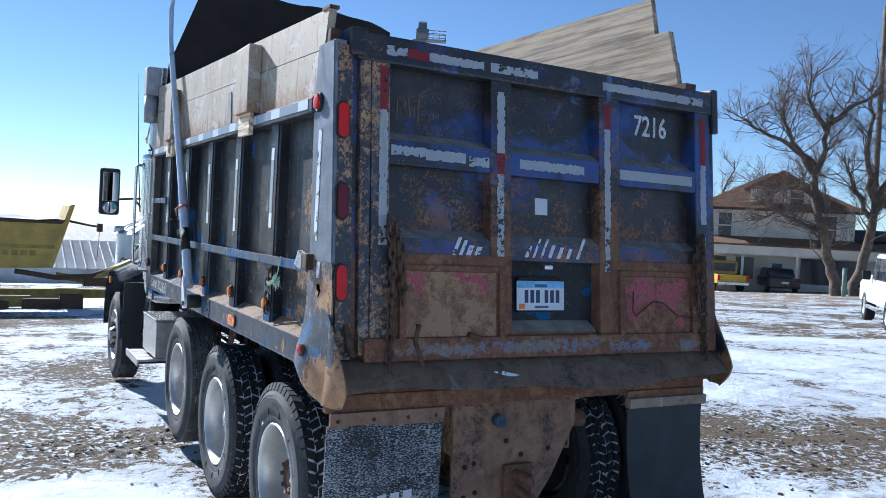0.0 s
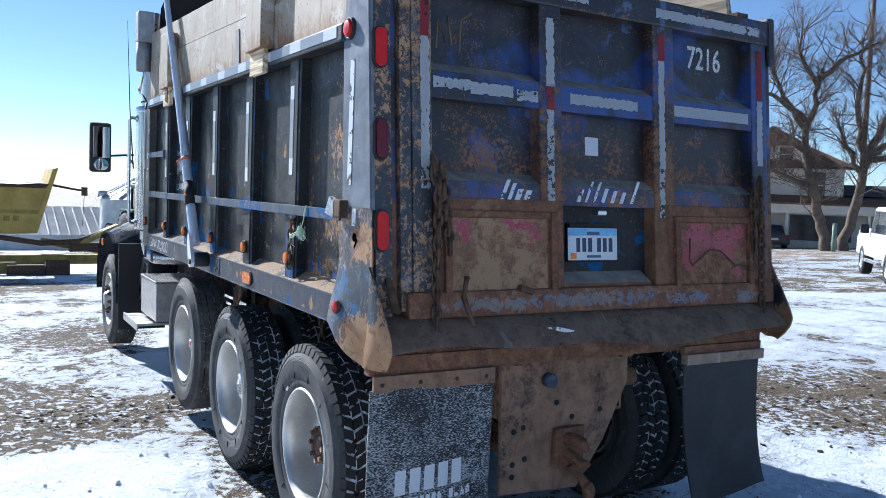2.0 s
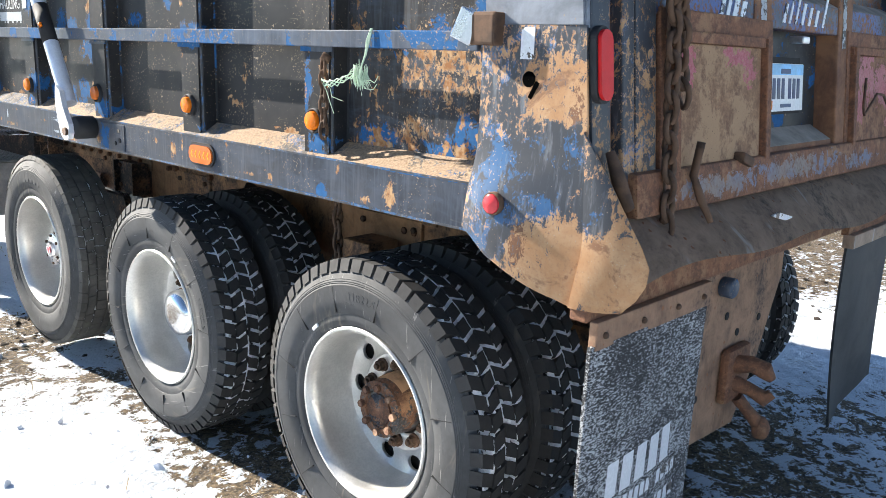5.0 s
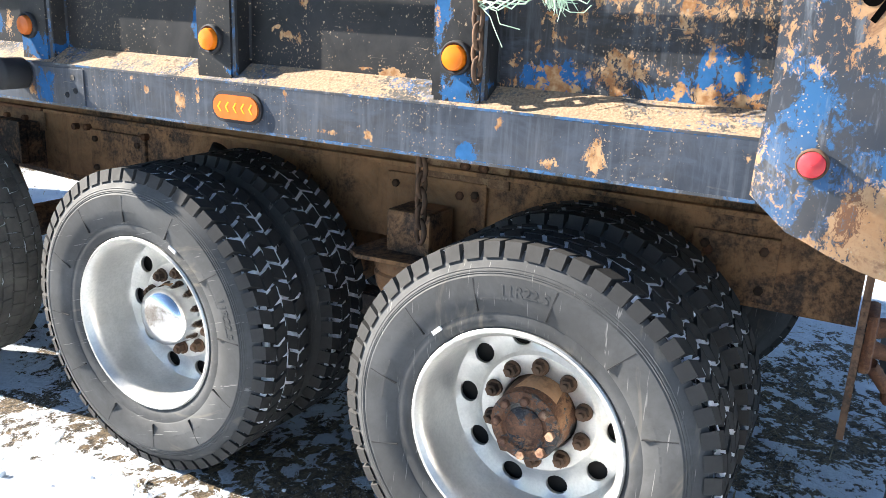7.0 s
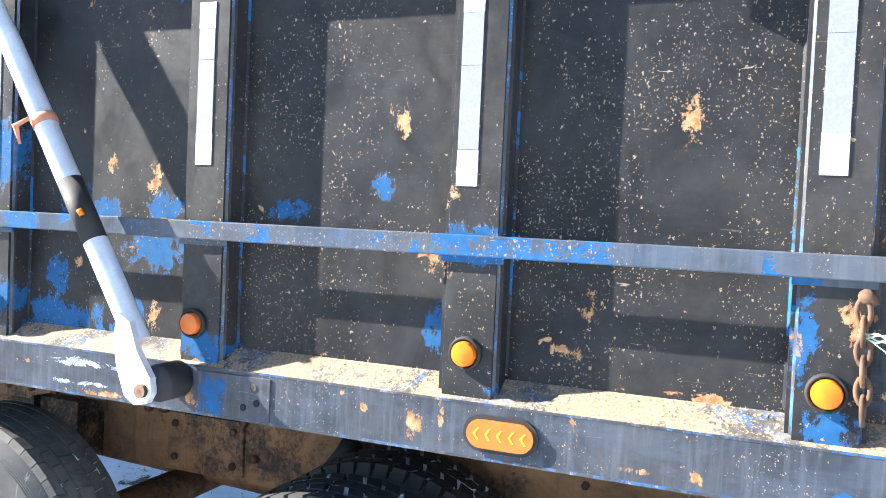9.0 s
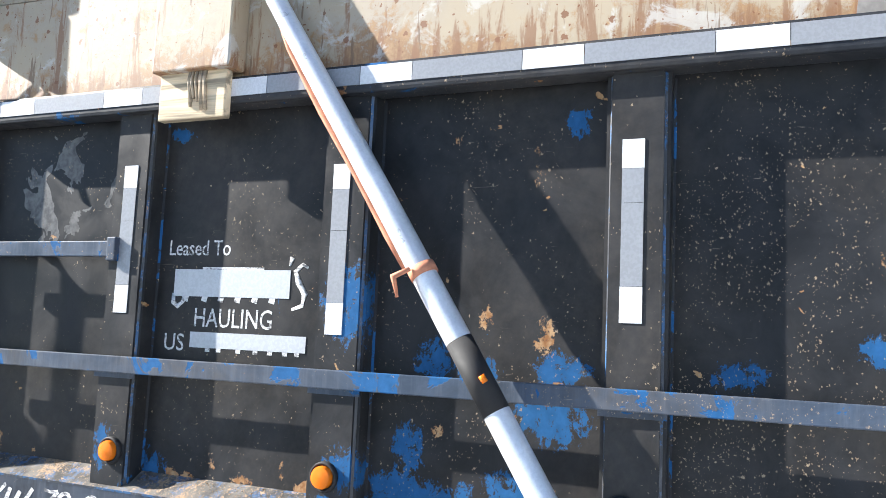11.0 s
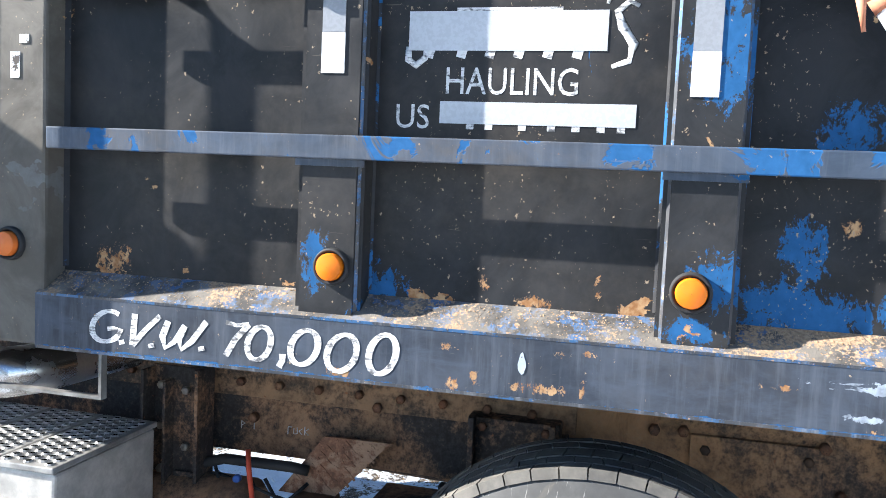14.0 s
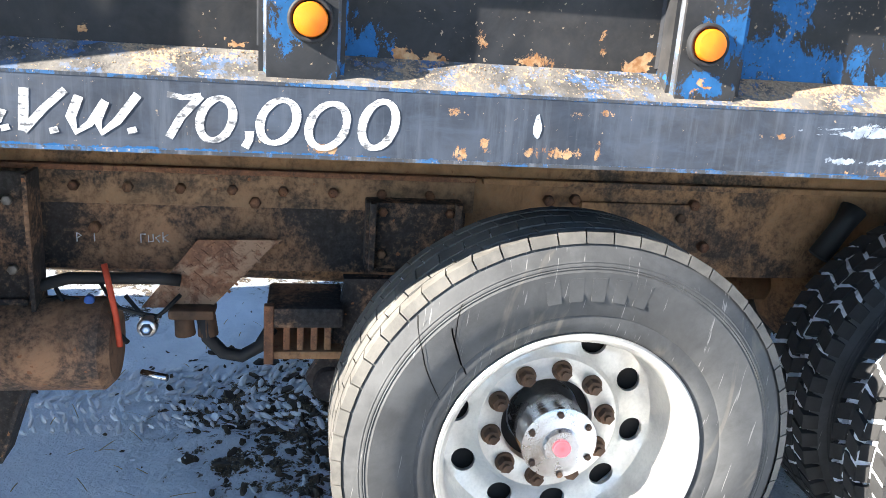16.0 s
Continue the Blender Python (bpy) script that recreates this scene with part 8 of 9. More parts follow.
M_PANE = plain("dark_window_pane", (0.025, 0.035, 0.05), 0.08, 0, 0.3, 2, 10, 0.0)
M_GREEN = plain("tractor_green", (0.02, 0.10, 0.02), 0.4, 0, 0.15)

# earth-moving scraper with a yellow bowl
sc = thing("box_scraper", "yellow towed earth scraper with a snow-topped bowl", "farm implement", at=(-0.9, 21.2, grounded(-0.9, 21.2)))
bm = bmesh.new()
prism(bm, [(-3.6, 0.95), (1.05, 1.10), (1.38, 2.32), (-3.6, 2.32)], "y", -0.06, 0.0)
part("bowl_side", bm, M_YELLOW, sc)
bm = bmesh.new()
prism(bm, [(-3.6, 2.30), (1.30, 2.30), (1.40, 2.42), (0.8, 2.36), (-3.6, 2.44)], "y", -0.10, 2.4)
part("bowl_rim", bm, M_IRON, sc)
bm = bmesh.new()
prism(bm, [(0.98, 1.10), (1.12, 1.10), (1.62, 2.86), (1.48, 2.82)], "y", -0.08, 2.4)
part("end_wall", bm, M_YELLOW, sc)
bm = bmesh.new()
rows = [[(-3.6 + 4.9 * u, -0.1 + 2.4 * v, 2.43 + 0.06 * noise.noise((u * 9, v * 4, 2)) + 0.05 * math.sin(v * 3.14)) for u in [k / 30 for k in range(31)]] for v in [k / 6 for k in range(7)]]
sheet(bm, rows)
part("snow_cap", bm, plain("dirty_snow", (0.45, 0.45, 0.48), 0.8), sc)
part("bowl_stripe", bars((-3.6, 1.18, -0.075, -0.062, 1.62, 1.72)), M_OLIVE, sc)
bm = bmesh.new()
for k in range(8):
    box(bm, -1.0 + 0.22 * k, -0.85 + 0.22 * k, -0.074, -0.061, 1.42, 1.56)
tagged(part("name_bars", bm, M_OLIVE, sc), kind="stuff")
bm = bmesh.new()
box(bm, -3.6, 2.7, 0.2, 0.5, 0.25, 0.5)
box(bm, -3.6, 0.6, -0.2, 0.0, 0.05, 0.35)
tube(bm, [(1.2, 0, 0.9), (2.4, 0, 0.7), (3.3, 0, 0.45)], 0.09, 8)
part("draw_beam", bm, M_OLIVE, sc)
bm = bmesh.new()
for k in range(6):
    x = -3.2 + 0.9 * k
    bm = bmesh.new()
    box(bm, x, x + 0.89 - 0.3 * (k % 2), -0.4, 0.1, -0.05, 0.20 + 0.09 * (k % 3), 0.03)
    part("frame_block", bm, M_IRON, sc)
bm = bmesh.new()
tube(bm, [(0.2, -0.1, 1.0), (1.2, -0.2, 0.85), (2.1, -0.2, 0.9), (2.75, -0.1, 1.15)], 0.07, 8)
part("linkage", bm, M_IRON, sc)
part("hitch_block", bars((1.9, 3.1, -0.2, 0.3, 0.62, 0.85)), M_IRON, sc)
part("counter_block", bars((-2.6, -1.2, -0.3, 0.5, 0.25, 0.8)), M_IRON, sc)
bm = bmesh.new()
prism(bm, [(2.0, 0.85), (2.35, 0.85), (3.2, 1.32), (3.1, 1.38)], "y", -0.25, 0.2)
part("ramp_plate", bm, M_OLIVE, sc)
bm = bmesh.new()
tube(bm, [(1.45, 0.4, 2.40), (2.0, 0.2, 2.30), (2.25, 0.2, 2.27)], [0.035, 0.03, 0.03], 8)
box(bm, 2.22, 2.36, 0.1, 0.3, 2.13, 2.36)
tube(bm, [(2.29, 0.2, 2.13), (2.25, 0.2, 1.3)], 0.008, 5)
part("lamp_boom", bm, M_IRON, sc)

# long low shed
sh = thing("machine_shed", "long low machine shed with a white ribbed metal roof", "shed", at=(2.0, 44.0, grounded(2.0, 44.0)))
part("wall", bars((-16, 12, 0, 8, -0.3, 0.85)), M_BIN, sh)
for s, y0, y1 in ((1, -0.4, 4.0), (-1, 8.4, 4.0)):
    bm = bmesh.new()
    rows = [[(-16.4 + 28.8 * u, y0 + (y1 - y0) * v, 0.80 + 1.35 * v) for u in (0, 1)] for v in (0, 1)]
    sheet(bm, rows)
    thicken(bm, 0.05)
    part("roof", bm, M_SHED, sh)
bm = bmesh.new()
for k in range(58):
    x = -16.2 + 0.5 * k
    prism(bm, [(-0.42, 0.80), (4.0, 2.17), (4.0, 2.23), (-0.42, 0.86)], "x", x, x + 0.06)
tagged(part("roof_ribs", bm, M_SHED, sh), kind="stuff")

# grain bin
gb = thing("grain_bin", "galvanised corrugated grain bin with a conical roof", "grain bin", at=(7.6, 40.0, grounded(7.6, 40.0)))
bm = bmesh.new()
prof = []
for k in range(45):
    z = -0.2 + 2.85 * k / 44
    prof.append((3.3 + 0.02 * (k % 2), z))
lathe(bm, prof, 60)
bm.transform(Matrix.Rotation(radians(-90), 4, "Y"))
part("bin_wall", bm, M_BIN, gb)
bm = bmesh.new()
lathe(bm, [(3.45, 2.62), (0.35, 4.45), (0.35, 4.7), (0.0005, 4.75)], 40)
bm.transform(Matrix.Rotation(radians(-90), 4, "Y"))
part("bin_roof", bm, M_BIN, gb)
bm = bmesh.new()
for k in range(30):
    a = k * math.tau / 30
    tube(bm, [(3.45 * math.cos(a), 3.45 * math.sin(a), 2.66), (0.36 * math.cos(a), 0.36 * math.sin(a), 4.48)], 0.035, 5)
tagged(part("roof_ribs", bm, M_BIN, gb), kind="stuff")
bm = bmesh.new()
tube(bm, [(-3.3, -0.6, 2.7), (-3.3, -0.6, 3.0)], 0.22, 12)
part("eave_vent", bm, M_BIN, gb)

# tractor
tr = thing("farm_tractor", "green farm tractor with yellow wheels behind the truck", "tractor", at=(5.0, 30.3, grounded(5.0, 30.3)), rz=8)


def tractor_wheel(x, y, r, w):
    hub_ob = new("wheel")
    hub_ob.parent = tr
    bm = bmesh.new()
    lathe(bm, [(r * 0.58, -w / 2), (r * 0.94, -w / 2), (r, -w / 3), (r, w / 3), (r * 0.94, w / 2), (r * 0.58, w / 2)], 40)
    for k in range(26):
        a = k * math.tau / 26
        box(bm, -w / 2, w / 2, -0.04, 0.04, r - 0.02, r + 0.05)
        bm.verts.ensure_lookup_table()
        for v in bm.verts[-8:]:
            v.co = Matrix.Rotation(a, 3, "X") @ Matrix.Rotation(0.35, 3, "Z") @ v.co
    bm.transform(Matrix.Translation((x, y, r)))
    part("tyre", bm, M_RUBBER, hub_ob)
    bm = bmesh.new()
    lathe(bm, [(r * 0.60, -w / 2 + 0.02), (r * 0.55, -w / 4), (r * 0.30, -w / 5), (r * 0.24, -w / 3), (0.0005, -w / 3)], 32)
    bm.transform(Matrix.Translation((x, y, r)))
    part("rim", bm, M_YELLOW, hub_ob)


tractor_wheel(-0.95, 0.0, 0.92, 0.5)
tractor_wheel(0.95, 0.0, 0.92, 0.5)
tractor_wheel(-0.85, 2.6, 0.62, 0.38)
tractor_wheel(0.85, 2.6, 0.62, 0.38)
bm = bmesh.new()
box(bm, -0.42, 0.42, 0.9, 3.3, 0.9, 1.65, 0.08)
part("bonnet", bm, M_GREEN, tr)
bm = bmesh.new()
box(bm, -1.15, -0.65, -0.75, 0.75, 1.84, 1.94, 0.04)
part("mudguard", bm, M_GREEN, tr)
bm = bmesh.new()
box(bm, 0.65, 1.15, -0.75, 0.75, 1.84, 1.94, 0.04)
part("mudguard", bm, M_GREEN, tr)
bm = bmesh.new()
for x in (-0.72, 0.66):
    for y in (-0.75, 0.7):
        box(bm, x, x + 0.06, y, y + 0.06, 1.0, 2.75)
part("cab_frame", bm, M_RUBBER, tr)
part("cab_glass", bars((-0.68, 0.68, -0.70, 0.70, 1.2, 2.72)), M_PANE, tr)
part("cab_roof", bars((-0.80, 0.80, -0.90, 0.85, 2.75, 2.90), bevel=0.05), M_GREEN, tr)
bm = bmesh.new()
tube(bm, [(-0.9, -0.8, 2.2), (-0.9, -0.8, 1.95)], 0.12, 10)
part("work_lamp", bm, M_RUBBER, tr)

# elevator leg head far off
lg = thing("elevator_leg", "grain elevator leg head with a railed platform", "grain elevator", at=(51.4, 100.5, grounded(51.4, 100.5)), rz=-27)
bm = bmesh.new()
for x in (-1.0, 1.0):
    for y in (-1.0, 1.0):
        box(bm, x - 0.1, x + 0.1, y - 0.1, y + 0.1, 0, 29.5)
for k in range(13):
    z = 2.2 * k
    tube(bm, [(-1, -1, z), (1, -1, z + 2.2)], 0.06, 5)
    tube(bm, [(1, 1, z), (-1, 1, z + 2.2)], 0.06, 5)
part("tower", bm, M_BIN, lg)
bm = bmesh.new()
box(bm, -0.9, 0.9, -0.6, 0.6, 33.0, 34.5, 0.1)
drum(bm, -0.6, 0.6, 1.0, 20, 0.0, 34.6)
box(bm, -1.4, 0.5, -0.5, 0.5, 31.4, 33.0, 0.2)
part("head_section", bm, M_FARSTEEL, lg)
bm = bmesh.new()
box(bm, 0.5, 3.4, -0.9, 0.9, 32.9, 33.0)
for x in (0.6, 1.5, 2.4, 3.3):
    for y in (-0.85, 0.85):
        tube(bm, [(x, y, 33.0), (x, y, 34.2)], 0.05, 5)
for z in (33.6, 34.2):
    for y in (-0.85, 0.85):
        tube(bm, [(0.6, y, z), (3.3, y, z)], 0.05, 5)
    tube(bm, [(3.3, -0.85, z), (3.3, 0.85, z)], 0.05, 5)
part("platform", bm, M_FARSTEEL, lg)
bm = bmesh.new()
tube(bm, [(0, 0, 33), (2.5, 0, 30), (9, 0, 22)], 0.35, 10)
part("spout", bm, M_SHED, lg)

# farmhouse
HX, HY = 42.7, 30.7
ho = thing("farmhouse", "two-storey cream farmhouse with brown hip roof and long porch", "house", at=(HX, HY, grounded(HX, HY)), rz=-48.0)
part("wall", bars((-5.6, 3.7, 2.0, 10.0, -0.5, 5.25)), M_SIDING, ho)
bm = bmesh.new()
e0, e1 = [(-6.2, 1.4, 5.2), (4.3, 1.4, 5.2), (4.3, 10.6, 5.2), (-6.2, 10.6, 5.2)], [(-1.4, 5.6, 7.85), (-0.6, 5.6, 7.85)]
v0 = [bm.verts.new(p) for p in e0]
v1 = [bm.verts.new(p) for p in e1]
for f in ((v0[0], v0[1], v1[1], v1[0]), (v0[1], v0[2], v1[1]), (v0[2], v0[3], v1[0], v1[1]), (v0[3], v0[0], v1[0]), (v0[3], v0[2], v0[1], v0[0])):
    bm.faces.new(f)
part("roof", bm, M_SHINGLE, ho)
part("eave", bars((-6.22, 4.32, 1.38, 1.5, 5.05, 5.22)), M_ROOFDARK, ho)
bm = bmesh.new()
box(bm, -2.6, 1.2, 2.1, 5.0, 5.3, 6.55)
dormer = part("dormer", bm, M_SIDING, ho)
bm = bmesh.new()
prism(bm, [(-3.0, 6.5), (-0.7, 7.75), (1.6, 6.5)], "y", 1.8, 5.6)
part("dormer_roof", bm, M_SHINGLE, dormer)
for x0, x1, z0, z1, yy in ((-4.5, -3.7, 3.2, 4.85, 1.97), (1.6, 2.6, 3.2, 4.85, 1.97), (-2.0, -1.2, 5.5, 6.4, 2.07), (-0.2, 0.6, 5.5, 6.4, 2.07)):
    w = part("window", bars((x0 - 0.1, x1 + 0.1, yy - 0.06, yy + 0.06, z0 - 0.1, z1 + 0.1)), M_SHED, ho)
    part("pane", bars((x0, x1, yy - 0.09, yy - 0.05, z0, z1)), M_PANE, w)
    part("sash", bars((x0, x1, yy - 0.11, yy - 0.08, (z0 + z1) / 2 - 0.04, (z0 + z1) / 2 + 0.04)), M_SHED, w)
# porch and side wing
bm = bmesh.new()
prism(bm, [(-0.6, 2.72), (2.3, 3.30), (2.3, 3.42), (-0.6, 2.86)], "x", -6.6, 15.5)
part("porch_roof", bm, M_SHINGLE, ho)
part("porch_fascia", bars((-6.6, 15.5, -0.62, -0.5, 2.2, 2.75)), M_SIDING, ho)
part("wing_wall", bars((3.8, 15.0, 2.4, 9.0, -0.5, 3.3)), M_SIDING, ho)
bm = bmesh.new()
prism(bm, [(1.6, 3.42), (5.8, 4.2), (10.0, 3.4)], "x", 3.8, 15.6)
part("wing_roof", bm, M_ROOFDARK, ho)
part("porch_wall", bars((-5.9, 5.0, 1.2, 1.3, -0.5, 2.3)), M_SIDING, ho)
for x0, x1, z0, z1 in ((-5.6, -3.9, 0.6, 2.0), (-3.3, -2.2, 0.6, 2.0), (0.6, 4.2, 0.5, 2.1), (6.5, 11.0, -0.2, 2.1)):
    w = part("window", bars((x0 - 0.08, x1 + 0.08, 1.12, 1.2, z0 - 0.08, z1 + 0.08)), M_SHED, ho)
    part("pane", bars((x0, x1, 1.08, 1.13, z0, z1)), M_PANE, w)
bm = bmesh.new()
box(bm, -1.3, -0.3, 1.1, 1.2, -0.3, 1.9)
door = part("front_door", bm, M_SHED, ho)
part("door_pane", bars((-1.1, -0.5, 1.06, 1.1, 0.8, 1.7)), M_PANE, door)
for x in (-6.4, -3.0, 0.2, 4.8, 9.0, 13.0):
    part("porch_post", bars((x, x + 0.16, -0.5, -0.34, -0.5, 2.3)), M_SIDING, ho)


# bare trees
def limb(bm, pts, r0, r1, seg=8):
    n = len(pts)
    tube(bm, pts, [r0 + (r1 - r0) * i / (n - 1) for i in range(n)], seg)


def crooked(pts, r):
    """Breaks the runs between points into short, slightly bent lengths."""
    out = [pts[0]]
    for a, b in zip(pts, pts[1:]):
        w = (b - a).length * 0.055
        for t in (0.33, 0.67):
            out.append(a.lerp(b, t) + Vector((r.gauss(0, w), r.gauss(0, w), r.gauss(0, w * 0.5))))
        out.append(b)
    return out


def bare_tree(name, label, base, leads, seed, spread):
    """Trunk and limbs through given leads (points relative to the base), with twigs grown from them."""
    ob = thing(name, label, "tree", "bare trees round the yard", at=base)
    r = random.Random(seed)
    trunk, limbs, twigs = bmesh.new(), bmesh.new(), bmesh.new()

    def grow(bm, p, d, length, rad, depth):
        pts = [p]
        n = 4
        for i in range(n):
            d = (d + Vector((r.gauss(0, 0.22), r.gauss(0, 0.22), r.gauss(0.05, 0.18)))).normalized()
            pts.append(pts[-1] + d * length / n)
        limb(bm, pts, rad, rad * 0.5, 5 if depth > 1 else 3)
        if depth <= 0:
            return
        for i in range(r.randint(3, 5)):
            t = r.uniform(0.25, 1.0)
            k = min(n - 1, int(t * n))
            q = pts[k].lerp(pts[k + 1], t * n - k)
            nd = (d + Vector((r.gauss(0, 0.75), r.gauss(0, 0.75), r.gauss(0.10, 0.5)))).normalized()
            grow(twigs if depth <= 2 else limbs, q, nd, length * r.uniform(0.45, 0.72), rad * 0.48, depth - 1)

    for i, (pts, r0, r1) in enumerate(leads):
        pts = crooked([Vector(p) for p in pts], r)
        limb(trunk if i == 0 else limbs, pts, r0, r1, 12 if i == 0 else 8)
        for k in range(1, len(pts)):
            for _ in range(3 if k > len(pts) // 4 else (k > 4)):
                t = r.random()
                q = pts[k - 1].lerp(pts[k], t)
                d = ((pts[k] - pts[k - 1]).normalized() * 0.7 + Vector((r.gauss(0, 0.8), r.gauss(0, 0.8), r.gauss(0.15, 0.4)))).normalized()
                grow(limbs, q, d, r.uniform(0.9, 2.4), 0.036, 3)
    part("trunk", trunk, M_BARK, ob)
    tagged(part("limb", limbs, M_BARK, ob), kind="stuff")
    tagged(part("crown", twigs, M_TWIG, ob), kind="stuff")
    return ob


TB = (40.35, 25.5, grounded(40.35, 25.5))
U = Vector((0.63, -0.776, 0.0))        # across the line of sight from the truck


def lead(*pairs):
    return [U * a * 0.76 + Vector((0, 0, z * 0.80)) + Vector((0.77, 0.63, 0)) * (0.3 * math.sin(z)) for a, z in pairs]


bare_tree("bare_tree", "large bare cottonwood with a crooked grey trunk", TB, [
    (lead((-0.2, -0.3), (-0.8, 1.6), (-1.25, 3.0), (-1.6, 4.6), (-2.2, 6.6), (-2.3, 8.6), (-1.9, 10.8), (-1.4, 12.6)), 0.33, 0.11),
    (lead((-2.2, 6.8), (-3.4, 7.6), (-4.8, 7.2), (-5.6, 6.4)), 0.16, 0.05),
    (lead((-2.3, 9.0), (-4.2, 10.4), (-6.2, 11.4), (-7.6, 12.4)), 0.18, 0.04),
    (lead((-2.3, 8.4), (-4.0, 10.6), (-4.8, 12.6), (-4.6, 14.4)), 0.16, 0.04),
    (lead((-1.7, 11.4), (-2.8, 13.2), (-3.0, 15.4)), 0.18, 0.05),
    (lead((-1.5, 12.0), (0.2, 13.4), (1.6, 14.2)), 0.18, 0.05),
    (lead((-1.4, 4.4), (-2.9, 4.8), (-4.6, 5.8), (-5.6, 5.2)), 0.18, 0.05)], 3, 4)
TB2 = (41.2, 25.4, grounded(41.2, 25.4))
bare_tree("bare_tree", "bare cottonwood leaning apart from its neighbour", TB2, [
    (lead((0.1, -0.3), (0.5, 2.6), (0.9, 5.2), (1.4, 6.8), (1.9, 8.4), (2.4, 10.2), (2.6, 12.4)), 0.31, 0.10),
    (lead((1.2, 6.2), (0.7, 8.4), (0.2, 10.2), (0.6, 12.6), (0.2, 14.6)), 0.22, 0.05),
    (lead((1.5, 6.8), (3.4, 8.0), (5.0, 9.6), (6.2, 12.0)), 0.23, 0.05),
    (lead((2.3, 9.6), (4.0, 12.0), (4.4, 14.6)), 0.22, 0.05),
    (lead((1.0, 5.4), (-0.4, 7.4), (-1.0, 9.0)), 0.18, 0.05),
    (lead((1.6, 6.4), (4.2, 6.6), (6.6, 6.0), (8.4, 7.2)), 0.20, 0.05)], 8, 4)
far_tree = bare_tree("bare_tree", "distant bare tree behind the truck", (66.0, 62.0, grounded(66.0, 62.0)), [
    (lead((0, -0.3), (0.2, 4), (0.0, 8), (0.6, 12), (0.4, 15.5)), 0.5, 0.12),
    (lead((0, 7.5), (2.6, 10), (4.4, 13), (5.4, 16.5)), 0.24, 0.05),
    (lead((0.2, 8), (-2.4, 11), (-3.4, 15)), 0.24, 0.05)], 5, 3)
bm = bmesh.new()
tube(bm, [(49.6, 30.0, grounded(49.6, 30) - 0.5), (49.4, 30.0, 18.0)], [0.22, 0.14], 10)
pole = part("utility_pole", bm, M_BARK, None)
tagged(pole, "weathered wooden utility pole beside the house", "utility pole")
bm = bmesh.new()
tube(bm, [(39.6, 24.9, grounded(39.6, 24.9) - 0.2), (39.6, 24.9, 0.95)], 0.12, 10)
tagged(part("green_post", bm, plain("pale_green_post", (0.22, 0.30, 0.22), 0.7), None), "short pale green post by the tree", "post")


# vehicles
def car_wheel(parent, x, y, r, w=0.24):
    ob = new("wheel")
    ob.parent = parent
    bm = bmesh.new()
    lathe(bm, [(r * 0.62, -w / 2), (r * 0.92, -w / 2), (r, -w / 3), (r, w / 3), (r * 0.92, w / 2), (r * 0.62, w / 2)], 28)
    bm.transform(Matrix.Translation((x, y, r)))
    part("tyre", bm, M_RUBBER, ob)
    bm = bmesh.new()
    s = -1 if x < 0 else 1
    lathe(bm, [(r * 0.63, s * w * 0.46), (r * 0.5, s * w * 0.3), (r * 0.2, s * w * 0.36), (0.0005, s * w * 0.38)], 24)
    bm.transform(Matrix.Translation((x, y, r)))
    part("rim", bm, M_GALV, ob)


def pickup(label, at, rz, paint, r=0.40):
    """A four-door pickup pointing along +Y."""
    ob = thing("pickup_truck", label, "pickup truck", at=at, rz=rz)
    bm = bmesh.new()
    box(bm, -0.98, 0.98, -2.85, 2.75, 0.55, 1.12, 0.07)
    box(bm, -0.96, 0.96, 1.0, 2.65, 1.05, 1.30, 0.09)
    part("body", bm, paint, ob, smooth=True)
    bm = bmesh.new()
    prism(bm, [(-1.05, 1.10), (1.25, 1.10), (0.55, 1.88), (0.30, 1.93), (-0.85, 1.93), (-1.0, 1.85)], "x", -0.90, 0.90)
    part("cab", bm, paint, ob)
    for s in (-1, 1):
        for y0, y1, y2, y3 in ((-0.92, -0.02, -0.02, -0.85), (0.06, 1.05, 0.50, 0.06)):
            bm = bmesh.new()
            prism(bm, [(y0, 1.22), (y1, 1.22), (y2, 1.82), (y3, 1.82)], "x", s * 0.90, s * 0.915)
            part("side_window", bm, M_PANE, ob)
        bm = bmesh.new()
        box(bm, s * 1.0 - 0.0, s * 1.0 + s * 0.22, 0.75, 0.85, 1.20, 1.45, 0.03) if s > 0 else box(bm, -1.22, -1.0, 0.75, 0.85, 1.20, 1.45, 0.03)
        part("wing_mirror", bm, M_RUBBER, ob)
        bm = bmesh.new()
        box(bm, min(s * 0.80, s * 0.97), max(s * 0.80, s * 0.97), -2.88, -2.80, 0.75, 1.08, 0.02)
        part("tail_lamp", bm, M_RED, ob)
        part("step_bar", bars((min(s * 0.95, s * 1.08), max(s * 0.95, s * 1.08), -0.9, 1.1, 0.42, 0.50), bevel=0.02), M_GALV, ob)
        for y in (-1.75, 1.75):
            car_wheel(ob, s * 0.86, y, r, 0.26)
    part("rear_window", bars((-0.78, 0.78, -1.05, -1.02, 1.28, 1.80)), M_PANE, ob)
    part("load_bed", bars((-0.86, 0.86, -2.75, -1.1, 1.06, 1.13)), M_RUBBER, ob)
    part("bumper", bars((-0.95, 0.95, -2.98, -2.86, 0.50, 0.68), bevel=0.02), M_GALV, ob)
    return ob


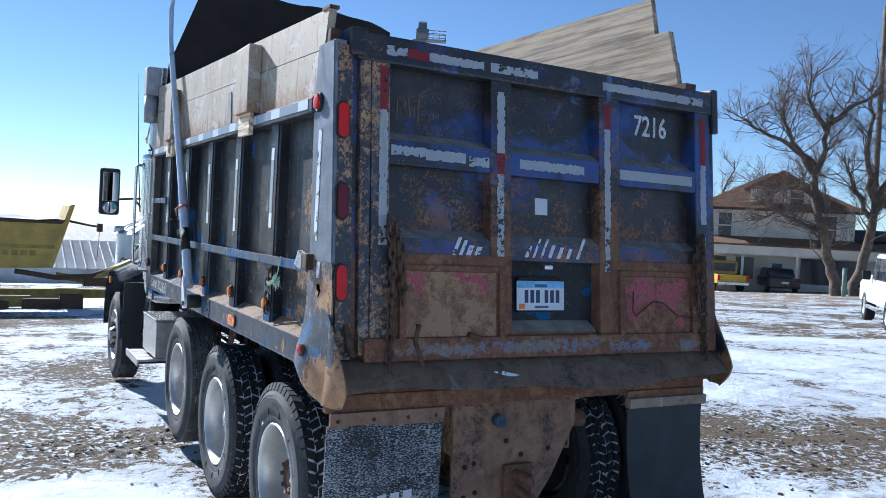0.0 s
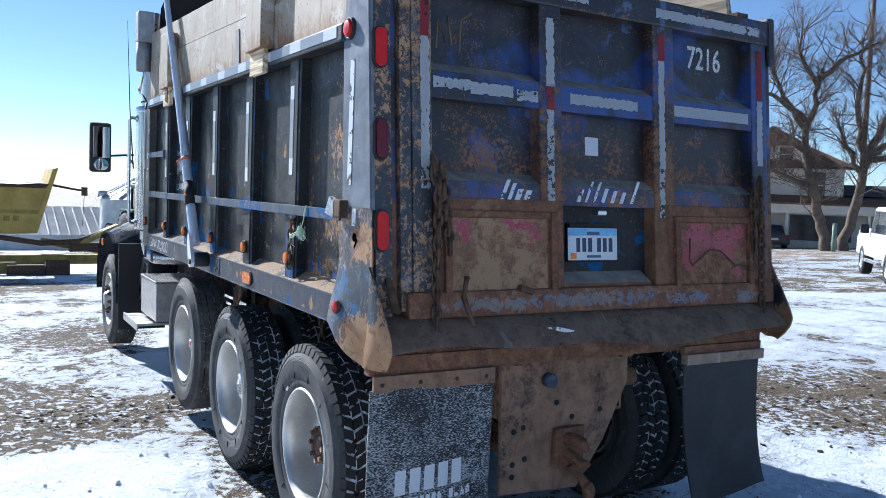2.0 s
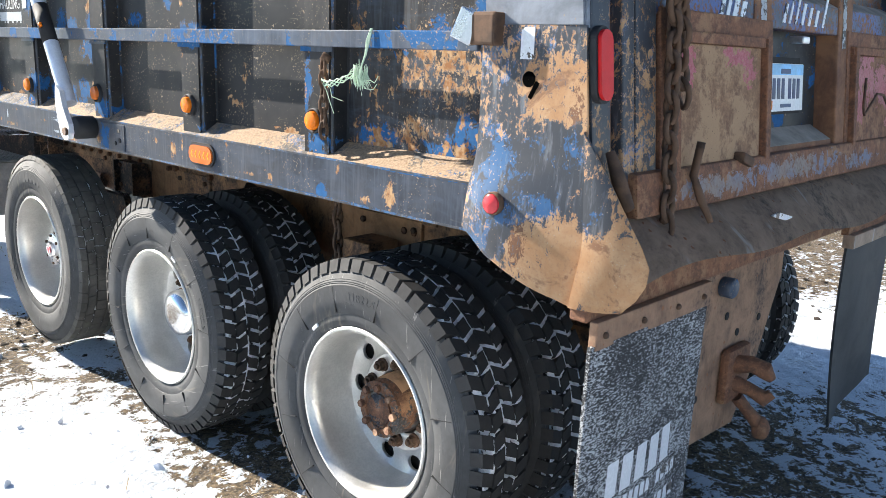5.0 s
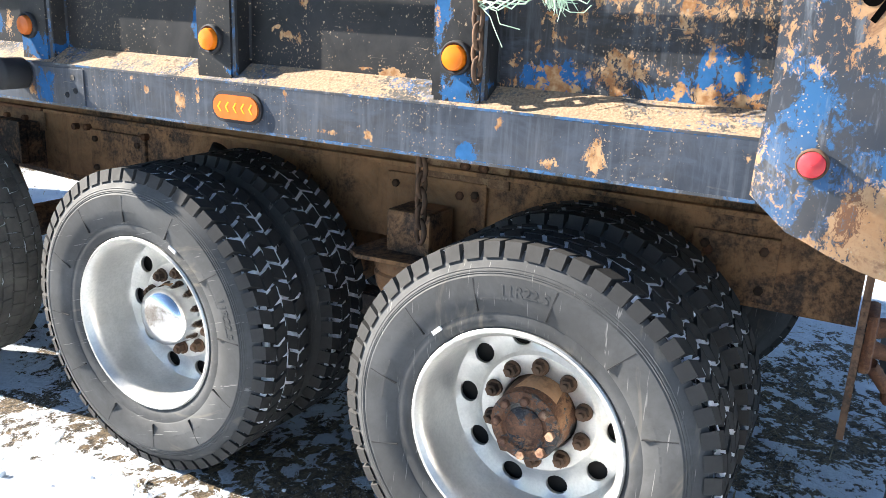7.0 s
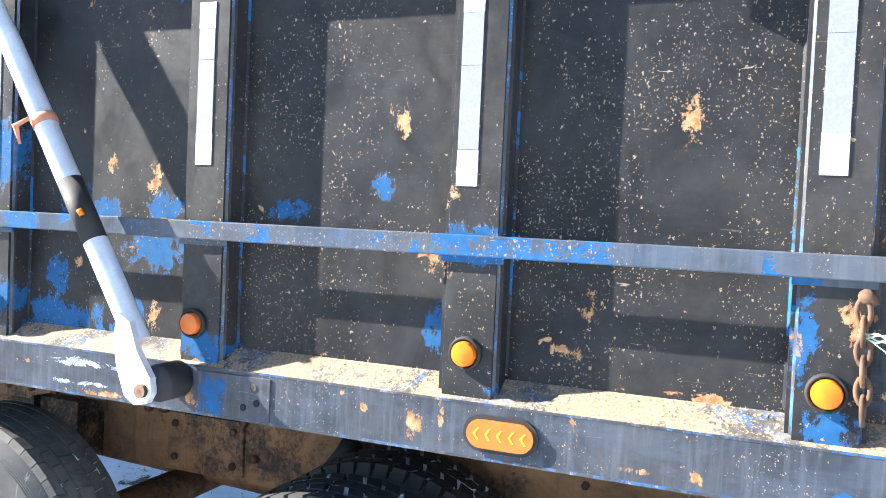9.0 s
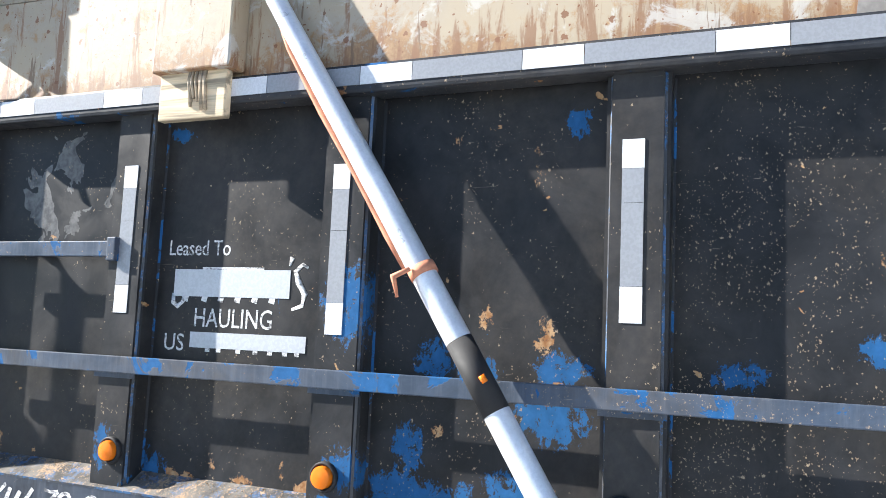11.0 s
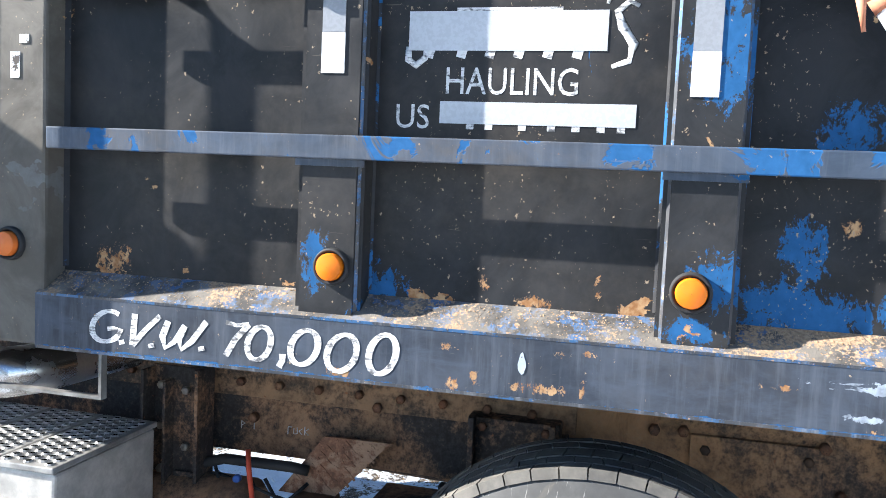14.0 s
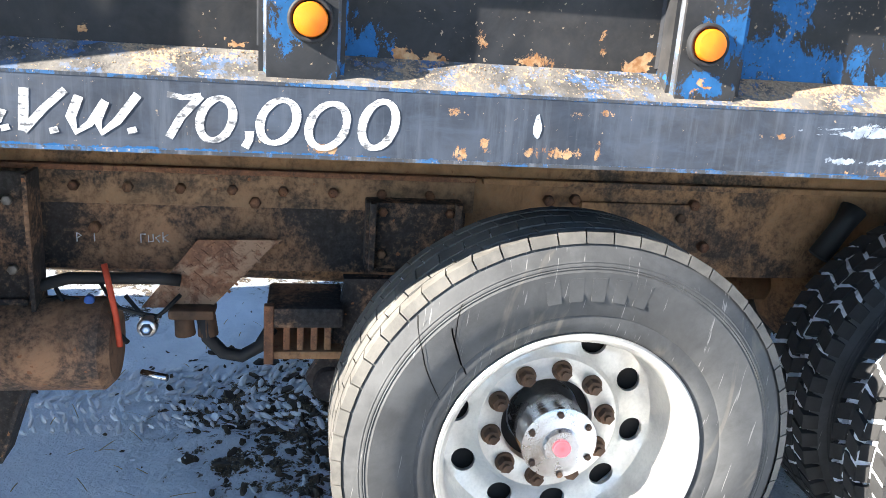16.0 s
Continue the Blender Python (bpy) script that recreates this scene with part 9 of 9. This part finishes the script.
pickup("yellow pickup truck parked by the porch", (39.9, 34.1, grounded(39.9, 34.1)), -28, M_YEL_CAR)
pickup("white crew-cab pickup parked on thawed ground", (20.3, 9.4, grounded(20.3, 9.4)), -48, M_WHITE_CAR, 0.42)
blue_truck = pickup("blue pickup truck beyond a flatbed trailer", (23.6, 8.0, grounded(23.6, 8.0)), 40, M_BLUE_CAR, 0.42)
sd = thing("sedan", "dark charcoal sedan parked before the farmhouse", "car", at=(42.4, 31.6, grounded(42.4, 31.6)), rz=-38)
bm = bmesh.new()
box(bm, -0.92, 0.92, -2.4, 2.4, 0.32, 0.95, 0.12)
part("body", bm, M_DARK_CAR, sd, smooth=True)
bm = bmesh.new()
prism(bm, [(-1.75, 0.92), (1.3, 0.92), (0.55, 1.42), (-1.0, 1.45)], "x", -0.76, 0.76)
part("cabin", bm, M_PANE, sd)
part("cabin_roof", bars((-0.72, 0.72, -1.0, 0.5, 1.42, 1.48), bevel=0.03), M_DARK_CAR, sd)
part("plate_bar", bars((-0.2, 0.2, -2.43, -2.39, 0.6, 0.72)), M_SHED, sd)
for s in (-1, 1):
    part("tail_lamp", bars((min(s * 0.6, s * 0.88), max(s * 0.6, s * 0.88), -2.42, -2.38, 0.72, 0.86)), M_RED_DARK, sd)
    for y in (-1.45, 1.45):
        car_wheel(sd, s * 0.82, y, 0.33, 0.22)

# flatbed trailer
ft = thing("flatbed_trailer", "low flatbed trailer with a pale timber deck edge", "trailer", at=(19.0, 5.4, grounded(19.0, 5.4)), rz=37.6)
part("deck", bars((-1.15, 1.15, -3.2, 3.0, 0.55, 0.62)), M_PLANK, ft)
part("deck_edge", bars((-1.20, -1.15, -3.2, 3.0, 0.50, 0.66)), M_SHED, ft)
part("deck_frame", bars((-1.0, 1.0, -3.1, 2.9, 0.42, 0.55)), M_RUBBER, ft)
for y in (-0.5, 0.5):
    car_wheel(ft, -0.95, y, 0.33, 0.22)
    car_wheel(ft, 0.95, y, 0.33, 0.22)
part("head_rack", bars((-1.15, 1.15, 2.9, 2.96, 0.62, 1.5)), M_RUBBER, ft)
